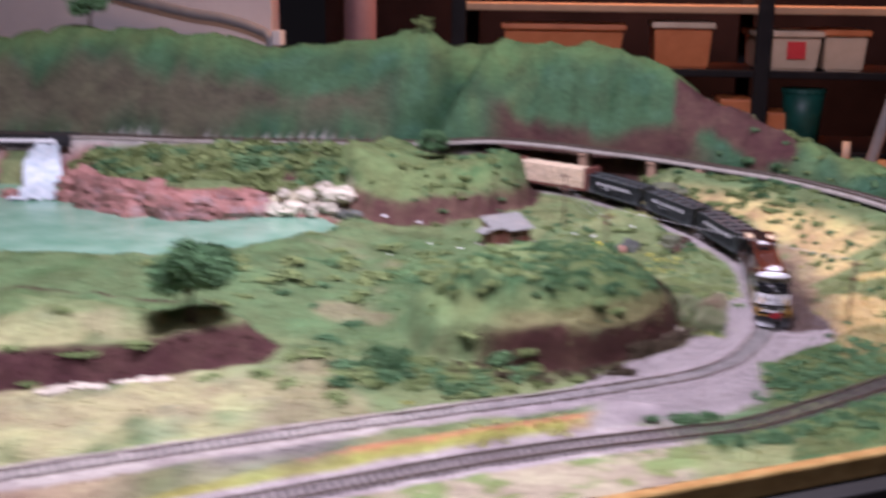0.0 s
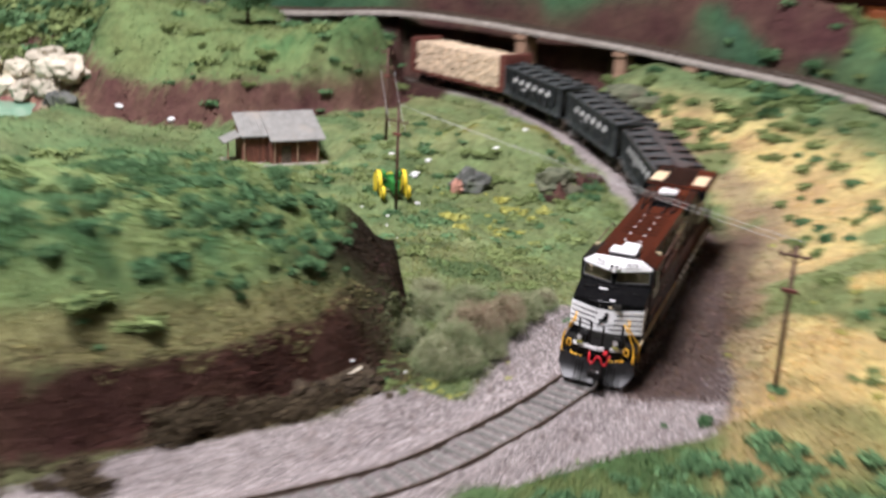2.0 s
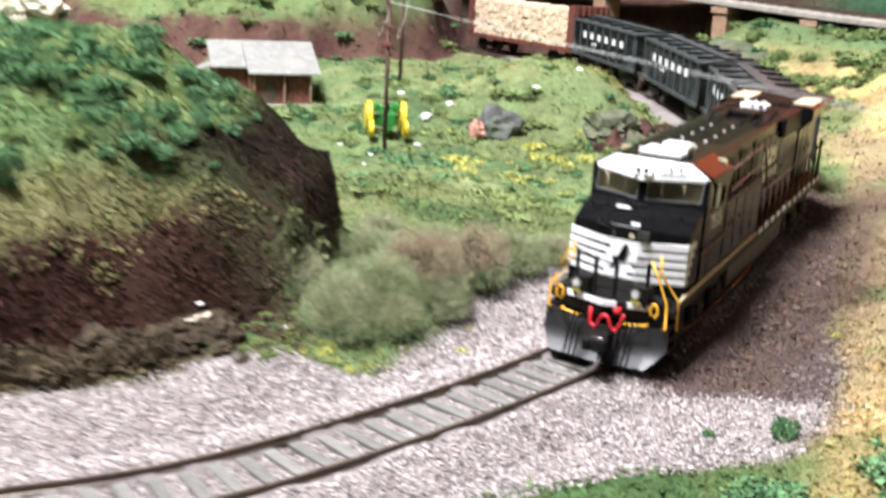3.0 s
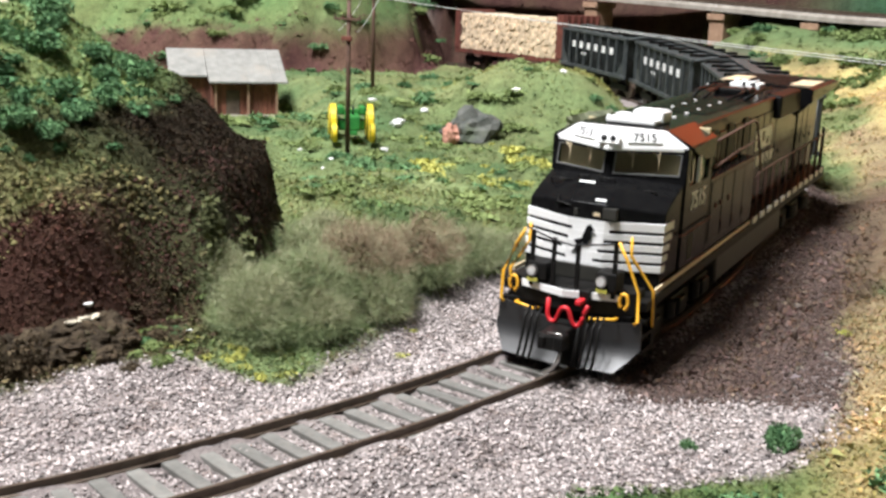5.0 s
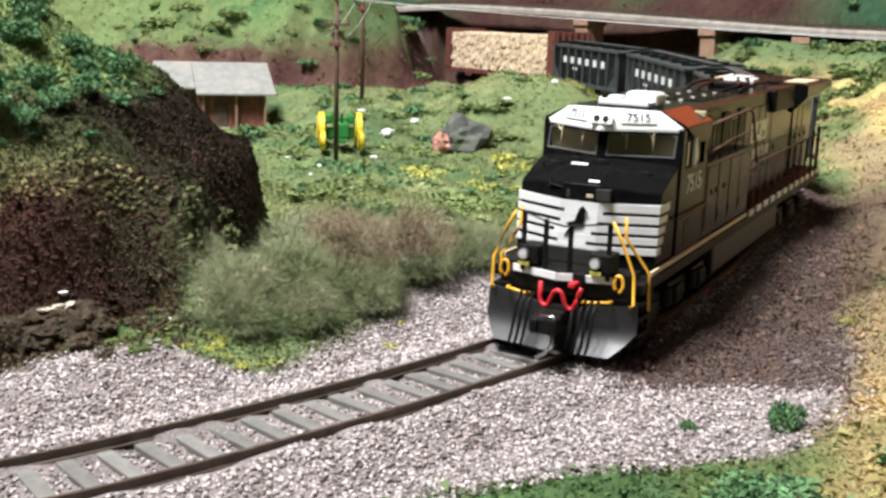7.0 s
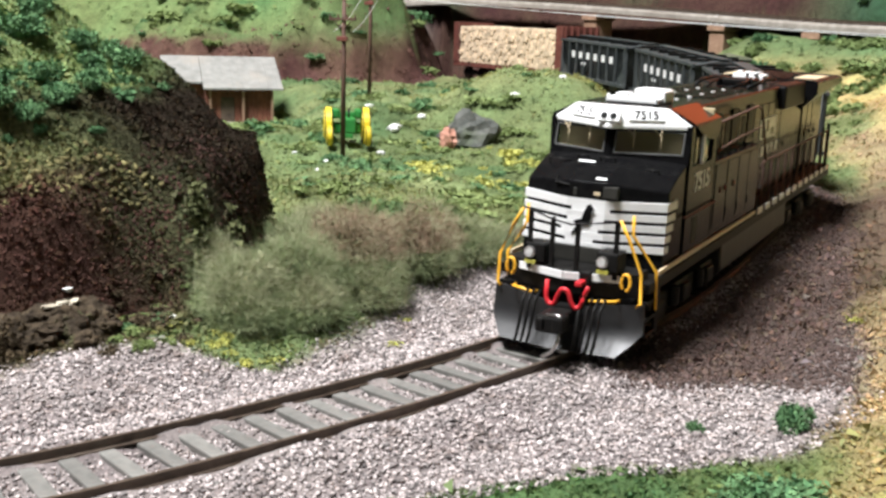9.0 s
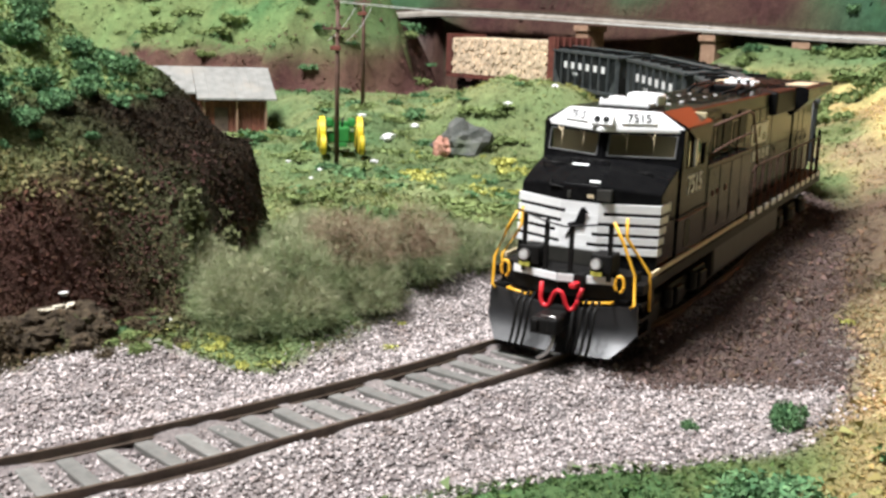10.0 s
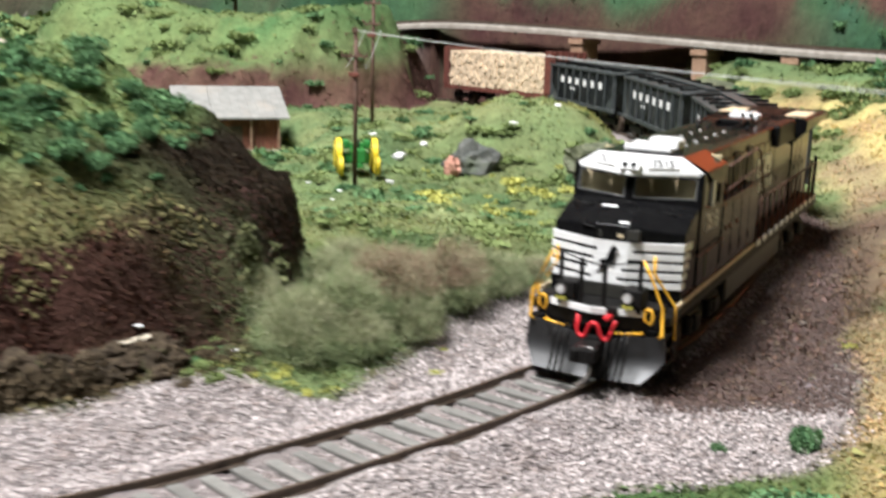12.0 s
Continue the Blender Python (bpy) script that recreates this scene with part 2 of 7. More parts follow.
# ---- the plan: lines of the tracks, the raised road and the table's edge ----
MAIN = spline([(-1.1, -0.12, 0), (-0.7, 0.13, 0), (-0.5, 0.255, 0), (-0.356, 0.341, 0), (-0.292, 0.379, 0), (-0.224, 0.419, 0), (-0.149, 0.462, 0),
               (-0.068, 0.508, 0), (0.02, 0.556, 0), (0.118, 0.617, 0), (0.152, 0.648, 0), (0.1755, 0.6785, 0), (0.1975, 0.7285, 0), (0.2125, 0.7745, 0),
               (0.2245, 0.818, 0.001), (0.2285, 0.862, 0.002), (0.2305, 0.905, 0.0035), (0.2315, 0.945, 0.005), (0.2295, 0.985, 0.007), (0.222, 1.03, 0.0095),
               (0.201, 1.09, 0.013), (0.170, 1.15, 0.0165), (0.130, 1.215, 0.0205), (0.083, 1.275, 0.0235), (0.035, 1.325, 0.026), (-0.02, 1.365, 0.027),
               (-0.09, 1.40, 0.028), (-0.2, 1.43, 0.028)], 0.004)
SIDING = spline([(-0.9, -0.09, -0.012), (-0.5, 0.16, -0.012), (-0.25, 0.315, -0.012), (-0.131, 0.391, -0.012), (-0.058, 0.437, -0.012), (0.022, 0.481, -0.012),
                 (0.1, 0.517, -0.012), (0.162, 0.546, -0.012), (0.215, 0.588, -0.012), (0.26, 0.628, -0.012), (0.297, 0.663, -0.012), (0.338, 0.701, -0.012),
                 (0.384, 0.755, -0.012), (0.42, 0.82, -0.010), (0.44, 0.9, -0.006), (0.45, 1.0, 0.0)], 0.004)
ROAD = spline([(-1.3, 1.36, 0.08), (-1.0, 1.40, 0.08), (-0.79, 1.425, 0.08), (-0.6, 1.42, 0.08), (-0.45, 1.435, 0.08), (-0.25, 1.445, 0.0825), (-0.12, 1.443, 0.0905),
               (-0.019, 1.425, 0.0880), (0.04, 1.404, 0.085), (0.127, 1.38, 0.080), (0.204, 1.343, 0.0755), (0.241, 1.318, 0.074), (0.283, 1.29, 0.0725), (0.326, 1.24, 0.072),
               (0.395, 1.11, 0.072), (0.435, 0.97, 0.071), (0.455, 0.80, 0.069), (0.46, 0.7, 0.066)], 0.006)


def edge_y(x):
    """The table's front edge."""
    return 0.3705 + 0.562 * x


HILL = [(-0.128, 0.655), (-0.105, 0.622), (-0.03, 0.596), (0.033, 0.618), (0.071, 0.650), (0.102, 0.688), (0.122, 0.73), (0.130, 0.775), (0.1245, 0.81), (0.107, 0.842),
        (0.05, 0.872), (0.0, 0.88), (-0.06, 0.86), (-0.12, 0.78), (-0.145, 0.71)]
ISLE = [(-0.30, 1.12), (-0.25, 1.085), (-0.19, 1.095), (-0.14, 1.11), (-0.095, 1.15), (-0.055, 1.185), (-0.042, 1.24), (-0.065, 1.31), (-0.10, 1.50), (-0.4, 1.50), (-0.40, 1.2)]
TREEHILL = [(-0.75, 0.44), (-0.55, 0.46), (-0.44, 0.492), (-0.372, 0.506), (-0.30, 0.552), (-0.25, 0.594), (-0.245, 0.63), (-0.32, 0.69), (-0.5, 0.68), (-0.75, 0.6)]
POND = [(-0.285, 1.05), (-0.30, 0.985), (-0.383, 0.893), (-0.493, 0.831), (-0.618, 0.813), (-0.8, 0.79), (-1.0, 0.8), (-1.0, 0.98), (-0.86, 1.07), (-0.85, 1.16), (-0.875, 1.24), (-0.90, 1.33),
        (-0.96, 1.44), (-0.86, 1.44), (-0.80, 1.33), (-0.762, 1.245), (-0.715, 1.165), (-0.65, 1.115), (-0.51, 1.05), (-0.41, 1.09), (-0.32, 1.105)]


def ballast_width(x, y, inner):
    """How far the gravel reaches from the middle of the main line."""
    bend = np.interp(y, [0.70, 0.716, 0.7225, 0.728, 0.734, 0.741, 0.743, 0.746, 0.77, 0.796, 0.826, 0.85, 0.90], [0.058, 0.060, 0.0575, 0.0535, 0.049, 0.046, 0.039, 0.033, 0.037, 0.045, 0.050, 0.050, 0.022])
    return np.where(inner, 0.019 + (bend - 0.019) * ease(x, 0.0, 0.12), np.interp(y, [0.6, 0.64, 0.70, 0.75, 0.78, 0.80, 0.83, 0.87, 1.0, 1.1], [0.02, 0.05, 0.055, 0.066, 0.064, 0.058, 0.048, 0.038, 0.026, 0.02]))


def terrain(x, y):
    """Height and colour of the scenery at arrays of places."""
    dm, zm, sm, am = near_line(x, y, MAIN)
    ds, zs, ss, _ = near_line(x, y, SIDING)
    dr, zr, sr, ar = near_line(x, y, ROAD)
    back = np.where(sr > 0, dr, -dr)
    n1, n2, n3 = lumps(x, y, 0.12, 1), lumps(x, y, 0.035, 2), lumps(x, y, 0.012, 3, 3)
    inner = sm > 0

    z = 0.0155 * ease(y - 0.55 * x, 0.78, 1.0) + 0.008 * n1 * ease(dm, 0.03, 0.1) + 0.0025 * n2 * ease(dm, 0.02, 0.05)
    z = z + 0.022 * ease(-x, 0.2, 0.32) * ease(y, 0.62, 0.80)
    z = z + 0.013 * ease(y + 0.25 * x, 1.02, 1.10) * ease(-x, -0.06, 0.0) * ease(-y, -1.36, -1.25)
    green, dry, deep = np.array((0.165, 0.215, 0.09)), np.array((0.60, 0.47, 0.205)), np.array((0.07, 0.135, 0.055))
    col = np.ones(x.shape + (3,)) * green
    def tint(mask, c):
        nonlocal col
        mask = np.clip(mask, 0, 1)[..., None]
        col = col * (1 - mask) + np.array(c) * mask

    tint(0.6 * ease(n1 + 0.5 * n2, -0.1, 0.5), (0.28, 0.30, 0.135))
    tint(0.7 * ease(n2, 0.1, 0.6), deep)
    tint(ease(-x, 0.12, 0.3) * ease(-y, -0.62, -0.5), (0.46, 0.45, 0.22))
    tint(ease(n1 + n2, 0.0, 0.6) * ease(-x, 0.12, 0.3) * ease(-y, -0.62, -0.5), (0.3, 0.33, 0.18))

    # worn brown paths and lush patches in the left meadow
    meadow = ease(-x, 0.0, 0.12) * ease(-y, -1.0, -0.9)
    tint(0.6 * ease(-x, 0.0, 0.1) * ease(y, 0.6, 0.68) * ease(-y, -1.12, -1.02), (0.10, 0.18, 0.075))
    tint(0.75 * meadow * ease(lumps(x, y, 0.07, 14, 3), 0.05, 0.4), (0.085, 0.15, 0.055))
    tint(0.6 * meadow * ease(lumps(x, y, 0.09, 15, 3), 0.15, 0.5), (0.33, 0.28, 0.16))
    z = z + 0.004 * np.clip(lumps(x, y, 0.022, 16, 3), -0.2, 1) * ease(dm, 0.045, 0.08) * ease(ds, 0.03, 0.06)

    # the outer side of the curve: dry field that climbs to the raised road
    climb = np.where(inner, 0, dm / (dm + np.maximum(dr, 1e-4)))
    up = ease(climb, 0.12, 0.95) * ease(x + 0.25 * (1.35 - y), 0.07, 0.17) * ease(y - 0.72 * x, 0.50, 0.66)
    field = ~inner & (y > 0.62) & (back < 0)
    z = np.where(field, zm * (1 - up) + (zr - 0.0055) * up - 0.002 + 0.005 * n1 * ease(dm, 0.03, 0.08), z)
    f = np.where(field, ease(dm - 0.02 + 0.012 * n2, 0.012, 0.03), 0)
    line_y = 0.545 - 0.07 * ease(x, 0.27, 0.38)
    tint(f * ease(y - 0.75 * x + 0.012 * n2, line_y - 0.012, line_y + 0.014), dry)
    tint(f * ease(-dm + 0.012 * n2, -0.085, -0.06) * ease(y, 0.7, 0.74) * 0.75, (0.27, 0.21, 0.14))
    tint(f * 0.6 * ease(n3 + 0.6 * n2, 0.2, 0.55), (0.28, 0.26, 0.11))
    tint(f * ease(n1 * 0.9 + n2, 0.3, 0.65) * ease(y, 0.8, 0.86), (0.2, 0.24, 0.1))
    tint(f * ease(dr, 0.08, 0.03), (0.15, 0.21, 0.09))

    # strip between the tracks and along the edge of the table
    outer_strip = ~inner & (back < 0) & (y < 0.50 + 0.72 * x + 0.03)
    join = ease(y - 0.72 * x, 0.47, 0.56)
    strip_z = -0.014 * ease(dm / (dm + ds + 1e-4), 0.2, 0.75) + 0.0016 * n2
    z = np.where(~inner & (back < 0), np.where(y > 0.62, strip_z * (1 - join) + z * join, strip_z), z)
    z = np.where(ds < 0.014, zs - 0.0035, z)
    tint(np.where(outer_strip, ease(dm, 0.05, 0.065) * ease(x + 0.02 * n2, 0.085, 0.12), 0), (0.11, 0.18, 0.08))
    tint(np.where(outer_strip, ease(dm, 0.028, 0.034) * ease(-x + 0.02 * n2, -0.06, -0.03) * ease(ds, 0.014, 0.02) * (ss > 0), 0), (0.46, 0.20, 0.10))
    tint(np.where((ss < 0) & (ds > 0.014) & (y < 0.55), ease(-x + 0.03 * n2, -0.14, -0.1), 0), (0.38, 0.33, 0.22))
    tint(np.where((ss < 0) & (ds > 0.014) & (y < 0.55), ease(n2 + 0.5 * n3, 0.0, 0.4) * ease(-x + 0.03 * n2, -0.14, -0.1), 0), (0.20, 0.25, 0.09))
    tint(np.where(outer_strip, ease(dm + 0.004 * n3, 0.033, 0.039) * ease(-x + 0.02 * n2, -0.05, -0.02) * ease(ds + 0.004 * n3, 0.017, 0.022) * (ss > 0), 0), (0.36, 0.36, 0.09))
    tint(ease(-x, 0.12, 0.16) * ease(x, -0.26, -0.21) * ease(-dm, -0.055, -0.02) * (~inner), (0.2, 0.18, 0.16))
    tint(ease(-x, 0.24, 0.3) * (~inner) * (y < 0.5), (0.34, 0.25, 0.16))

    # near hill with its bare cut towards the track
    d = inside(x, y, HILL) + 0.006 * n2 + 0.002 * n3
    knob = ease(y - 0.9 * x, 0.635, 0.685) * ease(x, 0.05, 0.09)
    west = ease(-x, -0.06, 0.0)
    low_face = 0.026 * ease(d / (1 + 0.5 * west), 0.0, 0.014) + 0.041 * ease(d, 0.006, 0.058) * (1 + 0.1 * n1)
    high_face = 0.033 * ease(d, -0.004, 0.007) + 0.019 * ease(d, 0.006, 0.040)
    z = np.where(d > -0.001, z + low_face * (1 - knob) + high_face * knob, z)
    z = z + 0.0062 * np.clip(lumps(x, y, 0.018, 17, 3), -0.35, 1) * ease(d, 0.02, 0.035)
    # hollow between the front face and the knob
    z = z - np.where(d > -0.003, 0.013 * np.exp(-((x - 0.1195) / 0.007) ** 2 - ((y - 0.7705) / 0.009) ** 2), 0)
    lip = 0.0125 + 0.004 * ease(x - 0.09, 0.0, 0.02)
    cut = ease(d, -0.004, 0.001) * ease(-d - 0.003 * n2 - 0.003 * n3, -lip - 0.003 - 0.006 * west, -lip - 0.006 * west)
    south = ease(-(y - 0.9 * x), -0.69, -0.635)
    tint(ease(d, 0.012, 0.03), (0.19, 0.255, 0.10))
    tint(0.9 * ease(d, 0.02, 0.05) * ease(n2, -0.15, 0.25), (0.042, 0.105, 0.042))
    tint(0.8 * ease(d, 0.010, 0.016) * ease(-d, -0.034, -0.026) * south, (0.21, 0.19, 0.085))
    tint(0.85 * ease(d, -0.026, -0.008) * ease(-d, -0.004, 0.0) * south, (0.085, 0.085, 0.04))
    tint(cut * south, (0.058, 0.027, 0.02))
    z = z + np.where(d > -0.003, 0.0022 * n3 * ease(-d, -0.03, -0.012), 0)
    # brown right flank, taken near black with its shaded side painted in
    tint(ease(d, -0.004, 0.001) * ease(-d + 0.006 * n2, -0.040, -0.028) * (1 - south) * ease(x, 0.07, 0.095), (0.025, 0.018, 0.011))
    foot = np.exp(-((y - 1.42 * x - 0.548) / 0.03) ** 2) * ease(x, 0.07, 0.09) * ease(-x, -0.155, -0.14)
    tint(foot * ease(-d, 0.0, 0.003), (0.10, 0.075, 0.045))
    apron = np.exp(-((x - 0.137) / 0.013) ** 4 - ((y - 0.750) / 0.013) ** 4) * ease(-d, -0.003, 0.001)
    tint(apron * ease(0.047 - dm + 0.004 * n3, -0.012, 0.0), (0.10, 0.085, 0.04))
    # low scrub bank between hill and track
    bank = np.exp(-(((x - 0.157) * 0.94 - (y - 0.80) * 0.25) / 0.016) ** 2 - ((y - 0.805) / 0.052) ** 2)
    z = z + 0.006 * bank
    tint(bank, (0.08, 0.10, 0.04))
    # mound beside the hoppers with a bare grey flank
    mound = np.exp(-((x - 0.088) / 0.05) ** 2 - ((y - 1.115) / 0.06) ** 2)
    z = z + 0.026 * ease(mound, 0.1, 0.9)
    tint(ease(mound, 0.15, 0.6) * ease(n2, 0.0, 0.4), (0.2, 0.2, 0.06))

    # isle hill at the tunnel
    d = inside(x, y, ISLE) + 0.012 * n2 + 0.004 * n3
    rim = 0.034 + 0.006 * ease(x, -0.16, -0.08)
    z = np.where(d > 0, z + 0.025 * ease(d, 0, 0.016) + (rim + 0.003) * ease(d, 0.006, 0.062 - 0.03 * ease(x, -0.14, -0.08)), z)
    reach = 0.020 - 0.005 * ease(x, -0.15, -0.09) + 0.004 * n2
    cut = ease(d, -0.004, 0.0) * ease(reach - d, 0.0, 0.006)
    tint(ease(d, 0.01, 0.03), (0.165, 0.22, 0.085))
    tint(ease(d, 0.01, 0.03) * ease(n2 + 0.5 * n3, 0.0, 0.5), (0.09, 0.16, 0.06))
    tint(cut, (0.125, 0.066, 0.052))

    flat = ease(-np.hypot(x + 0.066, (y - 1.047) * 1.1), -0.06, -0.035)
    z = z * (1 - flat) + 0.0150 * flat

    # hill with the oak
    d = inside(x, y, TREEHILL) + 0.008 * n2 + 0.002 * n3
    z = np.where(d > 0, z + 0.028 * ease(d, 0, 0.03) + 0.012 * ease(d, 0.03, 0.08), z)
    tint(ease(d, -0.003, 0.001) * ease(-d, -0.034, -0.022), (0.08, 0.036, 0.033))

    # terrace of the raised road on the left, cliffs and the pool below it
    d = inside(x, y, POND)
    west = x < -0.30 + 0.03 * n2
    rise = ease(d * -1 + 0.006 * n2, 0.0, 0.05)
    terr = 0.028 + 0.030 * rise + 0.020 * ease(-d, 0.05, 0.22)
    m = west & (y > 1.02 + 0.05 * n1) & (back < 0.012)
    z = np.where(m, np.maximum(terr, z * 0), z)
    tint(np.where(m, ease(-d, -0.01, 0.0) * ease(d, -0.055, -0.04), 0), (0.30, 0.13, 0.105))
    tint(np.where(m & (x > -0.40), ease(-d, 0.0, 0.01) * ease(d, -0.06, -0.045), 0), (0.5, 0.44, 0.31))
    tint(np.where(m & (x < -0.76), ease(-d, -0.01, 0.0) * ease(d, -0.09, -0.07), 0), (0.36, 0.17, 0.145))
    z = np.where(d > 0, 0.012 + 0.045 * ease(y, 1.25, 1.29), z)
    z = np.where((d > -0.02) & (d <= 0) & ~m, np.minimum(z, 0.027), z)

    # road bench and the hills behind it
    bench = (x < -0.1) & (np.abs(back) < 0.018)
    z = np.where(bench & ~(d > 0), zr - 0.004, z)
    tint(np.where(bench, 1.0, 0.0), (0.09, 0.07, 0.045))
    tint(np.where(bench & (back < 0.008 + 0.004 * n2), 1.0, 0.0), (0.46, 0.42, 0.38))
    tint(np.where((x > -0.125) & (x < -0.06) & (back > -0.022) & (back < 0.02), ease(x, -0.122, -0.112), 0), (0.07, 0.035, 0.028))
    crest = np.interp(x, [-1.1, -0.91, -0.73, -0.6, -0.5, -0.4, -0.3, -0.25, -0.2, -0.11, 0.08, 0.155, 0.208, 0.277, 0.33, 0.39, 0.43, 0.5],
                      [0.225, 0.244, 0.253, 0.24, 0.232, 0.236, 0.248, 0.258, 0.226, 0.232, 0.238, 0.214, 0.168, 0.146, 0.116, 0.098, 0.092, 0.085])
    wide = np.interp(x, [-1.0, 0.0, 0.2, 0.35], [0.115, 0.11, 0.085, 0.05])
    t = back / wide
    b = back > 0.012
    low_b = ease(x, -0.14, -0.09) * ease(-x, -0.16, -0.05)
    floor_b = 0.028 * low_b + (zr - 0.006) * (1 - low_b)
    hillz = floor_b + (crest - floor_b) * (ease(t, 0.05, 1.0) * 0.75 + 0.25 * ease(t, 0.05, 0.35)) + 0.010 * n2 * ease(t, 0, 0.4) + 0.012 * n1 * ease(t, 0.1, 0.6)
    hillz = hillz + (0.024 * lumps(x, y, 0.09, 41, 3) + 0.007 * lumps(x, y, 0.03, 44, 3)) * ease(t, 0.12, 0.5) * ease(-t, -0.95, -0.6)
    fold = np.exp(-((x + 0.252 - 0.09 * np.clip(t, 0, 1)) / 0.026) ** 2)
    hillz = hillz - 0.045 * fold * ease(t, 0.08, 0.3) * ease(-t, -1.2, -0.8)
    hillz = np.where(back > wide + 0.03, hillz - (back - wide - 0.03) * 1.2, hillz)
    z = np.where(b, hillz, z)
    tint(np.where(b, 1.0, 0.0), (0.055, 0.115, 0.055))
    tint(np.where(b, ease(n1, 0.0, 0.35) * 0.7, 0), (0.10, 0.15, 0.065))
    tint(np.where(b, 0.6 * ease(lumps(x, y, 0.06, 43, 3), 0.05, 0.4), 0), (0.03, 0.085, 0.045))
    tint(np.where(b, 0.55 * ease(t + 0.2 * n1, 0.6, 0.95), 0), (0.13, 0.20, 0.065))
    # dark foot and dark fold: shading painted into the hill colour
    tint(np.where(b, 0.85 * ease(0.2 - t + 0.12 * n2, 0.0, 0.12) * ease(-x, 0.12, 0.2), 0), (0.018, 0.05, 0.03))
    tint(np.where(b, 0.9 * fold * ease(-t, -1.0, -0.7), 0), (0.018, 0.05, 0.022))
    patch = inside(x, y, [(0.15, 1.40), (0.165, 1.47), (0.25, 1.44), (0.34, 1.33), (0.32, 1.275), (0.22, 1.36)]) + 0.016 * n2 + 0.006 * n3
    tint(np.where(b, ease(patch, -0.004, 0.006), 0), (0.09, 0.045, 0.038))
    tint(np.where(b, ease(0.42 - t + 0.2 * n1, 0.0, 0.12) * ease(x, -0.16, -0.09) * ease(-x, -0.25, -0.16), 0), (0.085, 0.044, 0.036))
    tint(np.where(b, ease(-x + 0.03 * n1, 0.25, 0.36) * 0.8 * ease(0.75 - np.abs(t - 0.36) * 2 + 0.6 * n1, 0.15, 0.5), 0), (0.105, 0.08, 0.055))
    under = (~b) & (back > -0.05) & (x > -0.12) & (x < 0.11)
    z = np.where(under, np.minimum(z, 0.024), z)
    tint(np.where(under & (back > -0.01), 1, 0), (0.10, 0.05, 0.04))

    # ballast round the tracks
    shoulder = ballast_width(x, y, inner) + 0.006 * n2
    z = np.where((dm < 0.024) & (back < 0.02), zm - np.where(dm < 0.0078, 0.0026, 0.0014) - 0.0025 * ease(dm, 0.012, 0.026), z)
    near = ease(-dm, -0.05, -0.024)
    z = np.where((dm >= 0.024) & (dm < 0.05) & (back < 0.0), z * (1 - near) + (zm - 0.0044) * near, z)
    grey = ease(shoulder - dm, -0.003, 0.004)
    # pale gravel spreads far out between the tracks
    spread = np.where(outer_strip & ~(ds < 0.013), ease(x - 0.02 * n2, 0.02, 0.06) * ease(-x, -0.21, -0.18) * ease(-dm + 0.012 * n2, -0.062, -0.05), 0)
    tint(np.maximum(grey, spread), (0.30, 0.26, 0.25))
    # paler gravel to the left: the strong light there is put into colour
    tint(grey * ease(-x, -0.02, 0.15), (0.43, 0.38, 0.33))
    # ground under the loose stones darkened, painting shade into the gaps
    tint(0.5 * grey * ease(x, 0.035, 0.06) * ease(-y, -0.93, -0.88), (0.20, 0.172, 0.162))
    tint(0.85 * ease(-(y - edge_y(x)) + 0.012 * n2, -0.058, -0.035) * ease(x, 0.1, 0.16), (0.31, 0.35, 0.15))
    # brown dirt carried in to the rail, darkened for the locomotive's shadow
    dirt_shadow = np.where(inner, 0, ease(dm, 0.009, 0.02) * ease(y + 0.006 * n2, 0.768, 0.79) * ease(-dm + 0.010 * n2, -0.060, -0.040) * ease(-y, -1.08, -1.0))
    tint(0.9 * dirt_shadow, (0.115, 0.076, 0.058))
    # green turf beside the gravel near the edge, going over into dry yellow
    rim = np.where(inner | (back > 0) | (ds < 0.014), 0, ease(x + 0.012 * n2, 0.185, 0.21) * ease(0.4705 - (y - 1.03 * x) + 0.006 * n2 + 0.004 * n3, -0.004, 0.004) * ease(-y, -0.80, -0.765))
    tint(rim, (0.125, 0.17, 0.062))
    tint(rim * ease(n2 + n3, 0.0, 0.5), (0.075, 0.135, 0.05))
    tint(rim * ease(x + 0.006 * n3, 0.270, 0.282) * ease(y - 0.75 * x, 0.49, 0.52), (0.36, 0.30, 0.13))
    tint(ease(-ds, -0.026, -0.02) * ease(-x + 0.02 * n2, -0.13, -0.1), (0.38, 0.33, 0.31))
    tint(ease(x, -0.2, -0.12) * ease(-x, 0.028, 0.045) * ease(y, 1.28, 1.31) * ease(-back, -0.012, -0.008) * 1.0, (0.055, 0.028, 0.022))
    return z, col


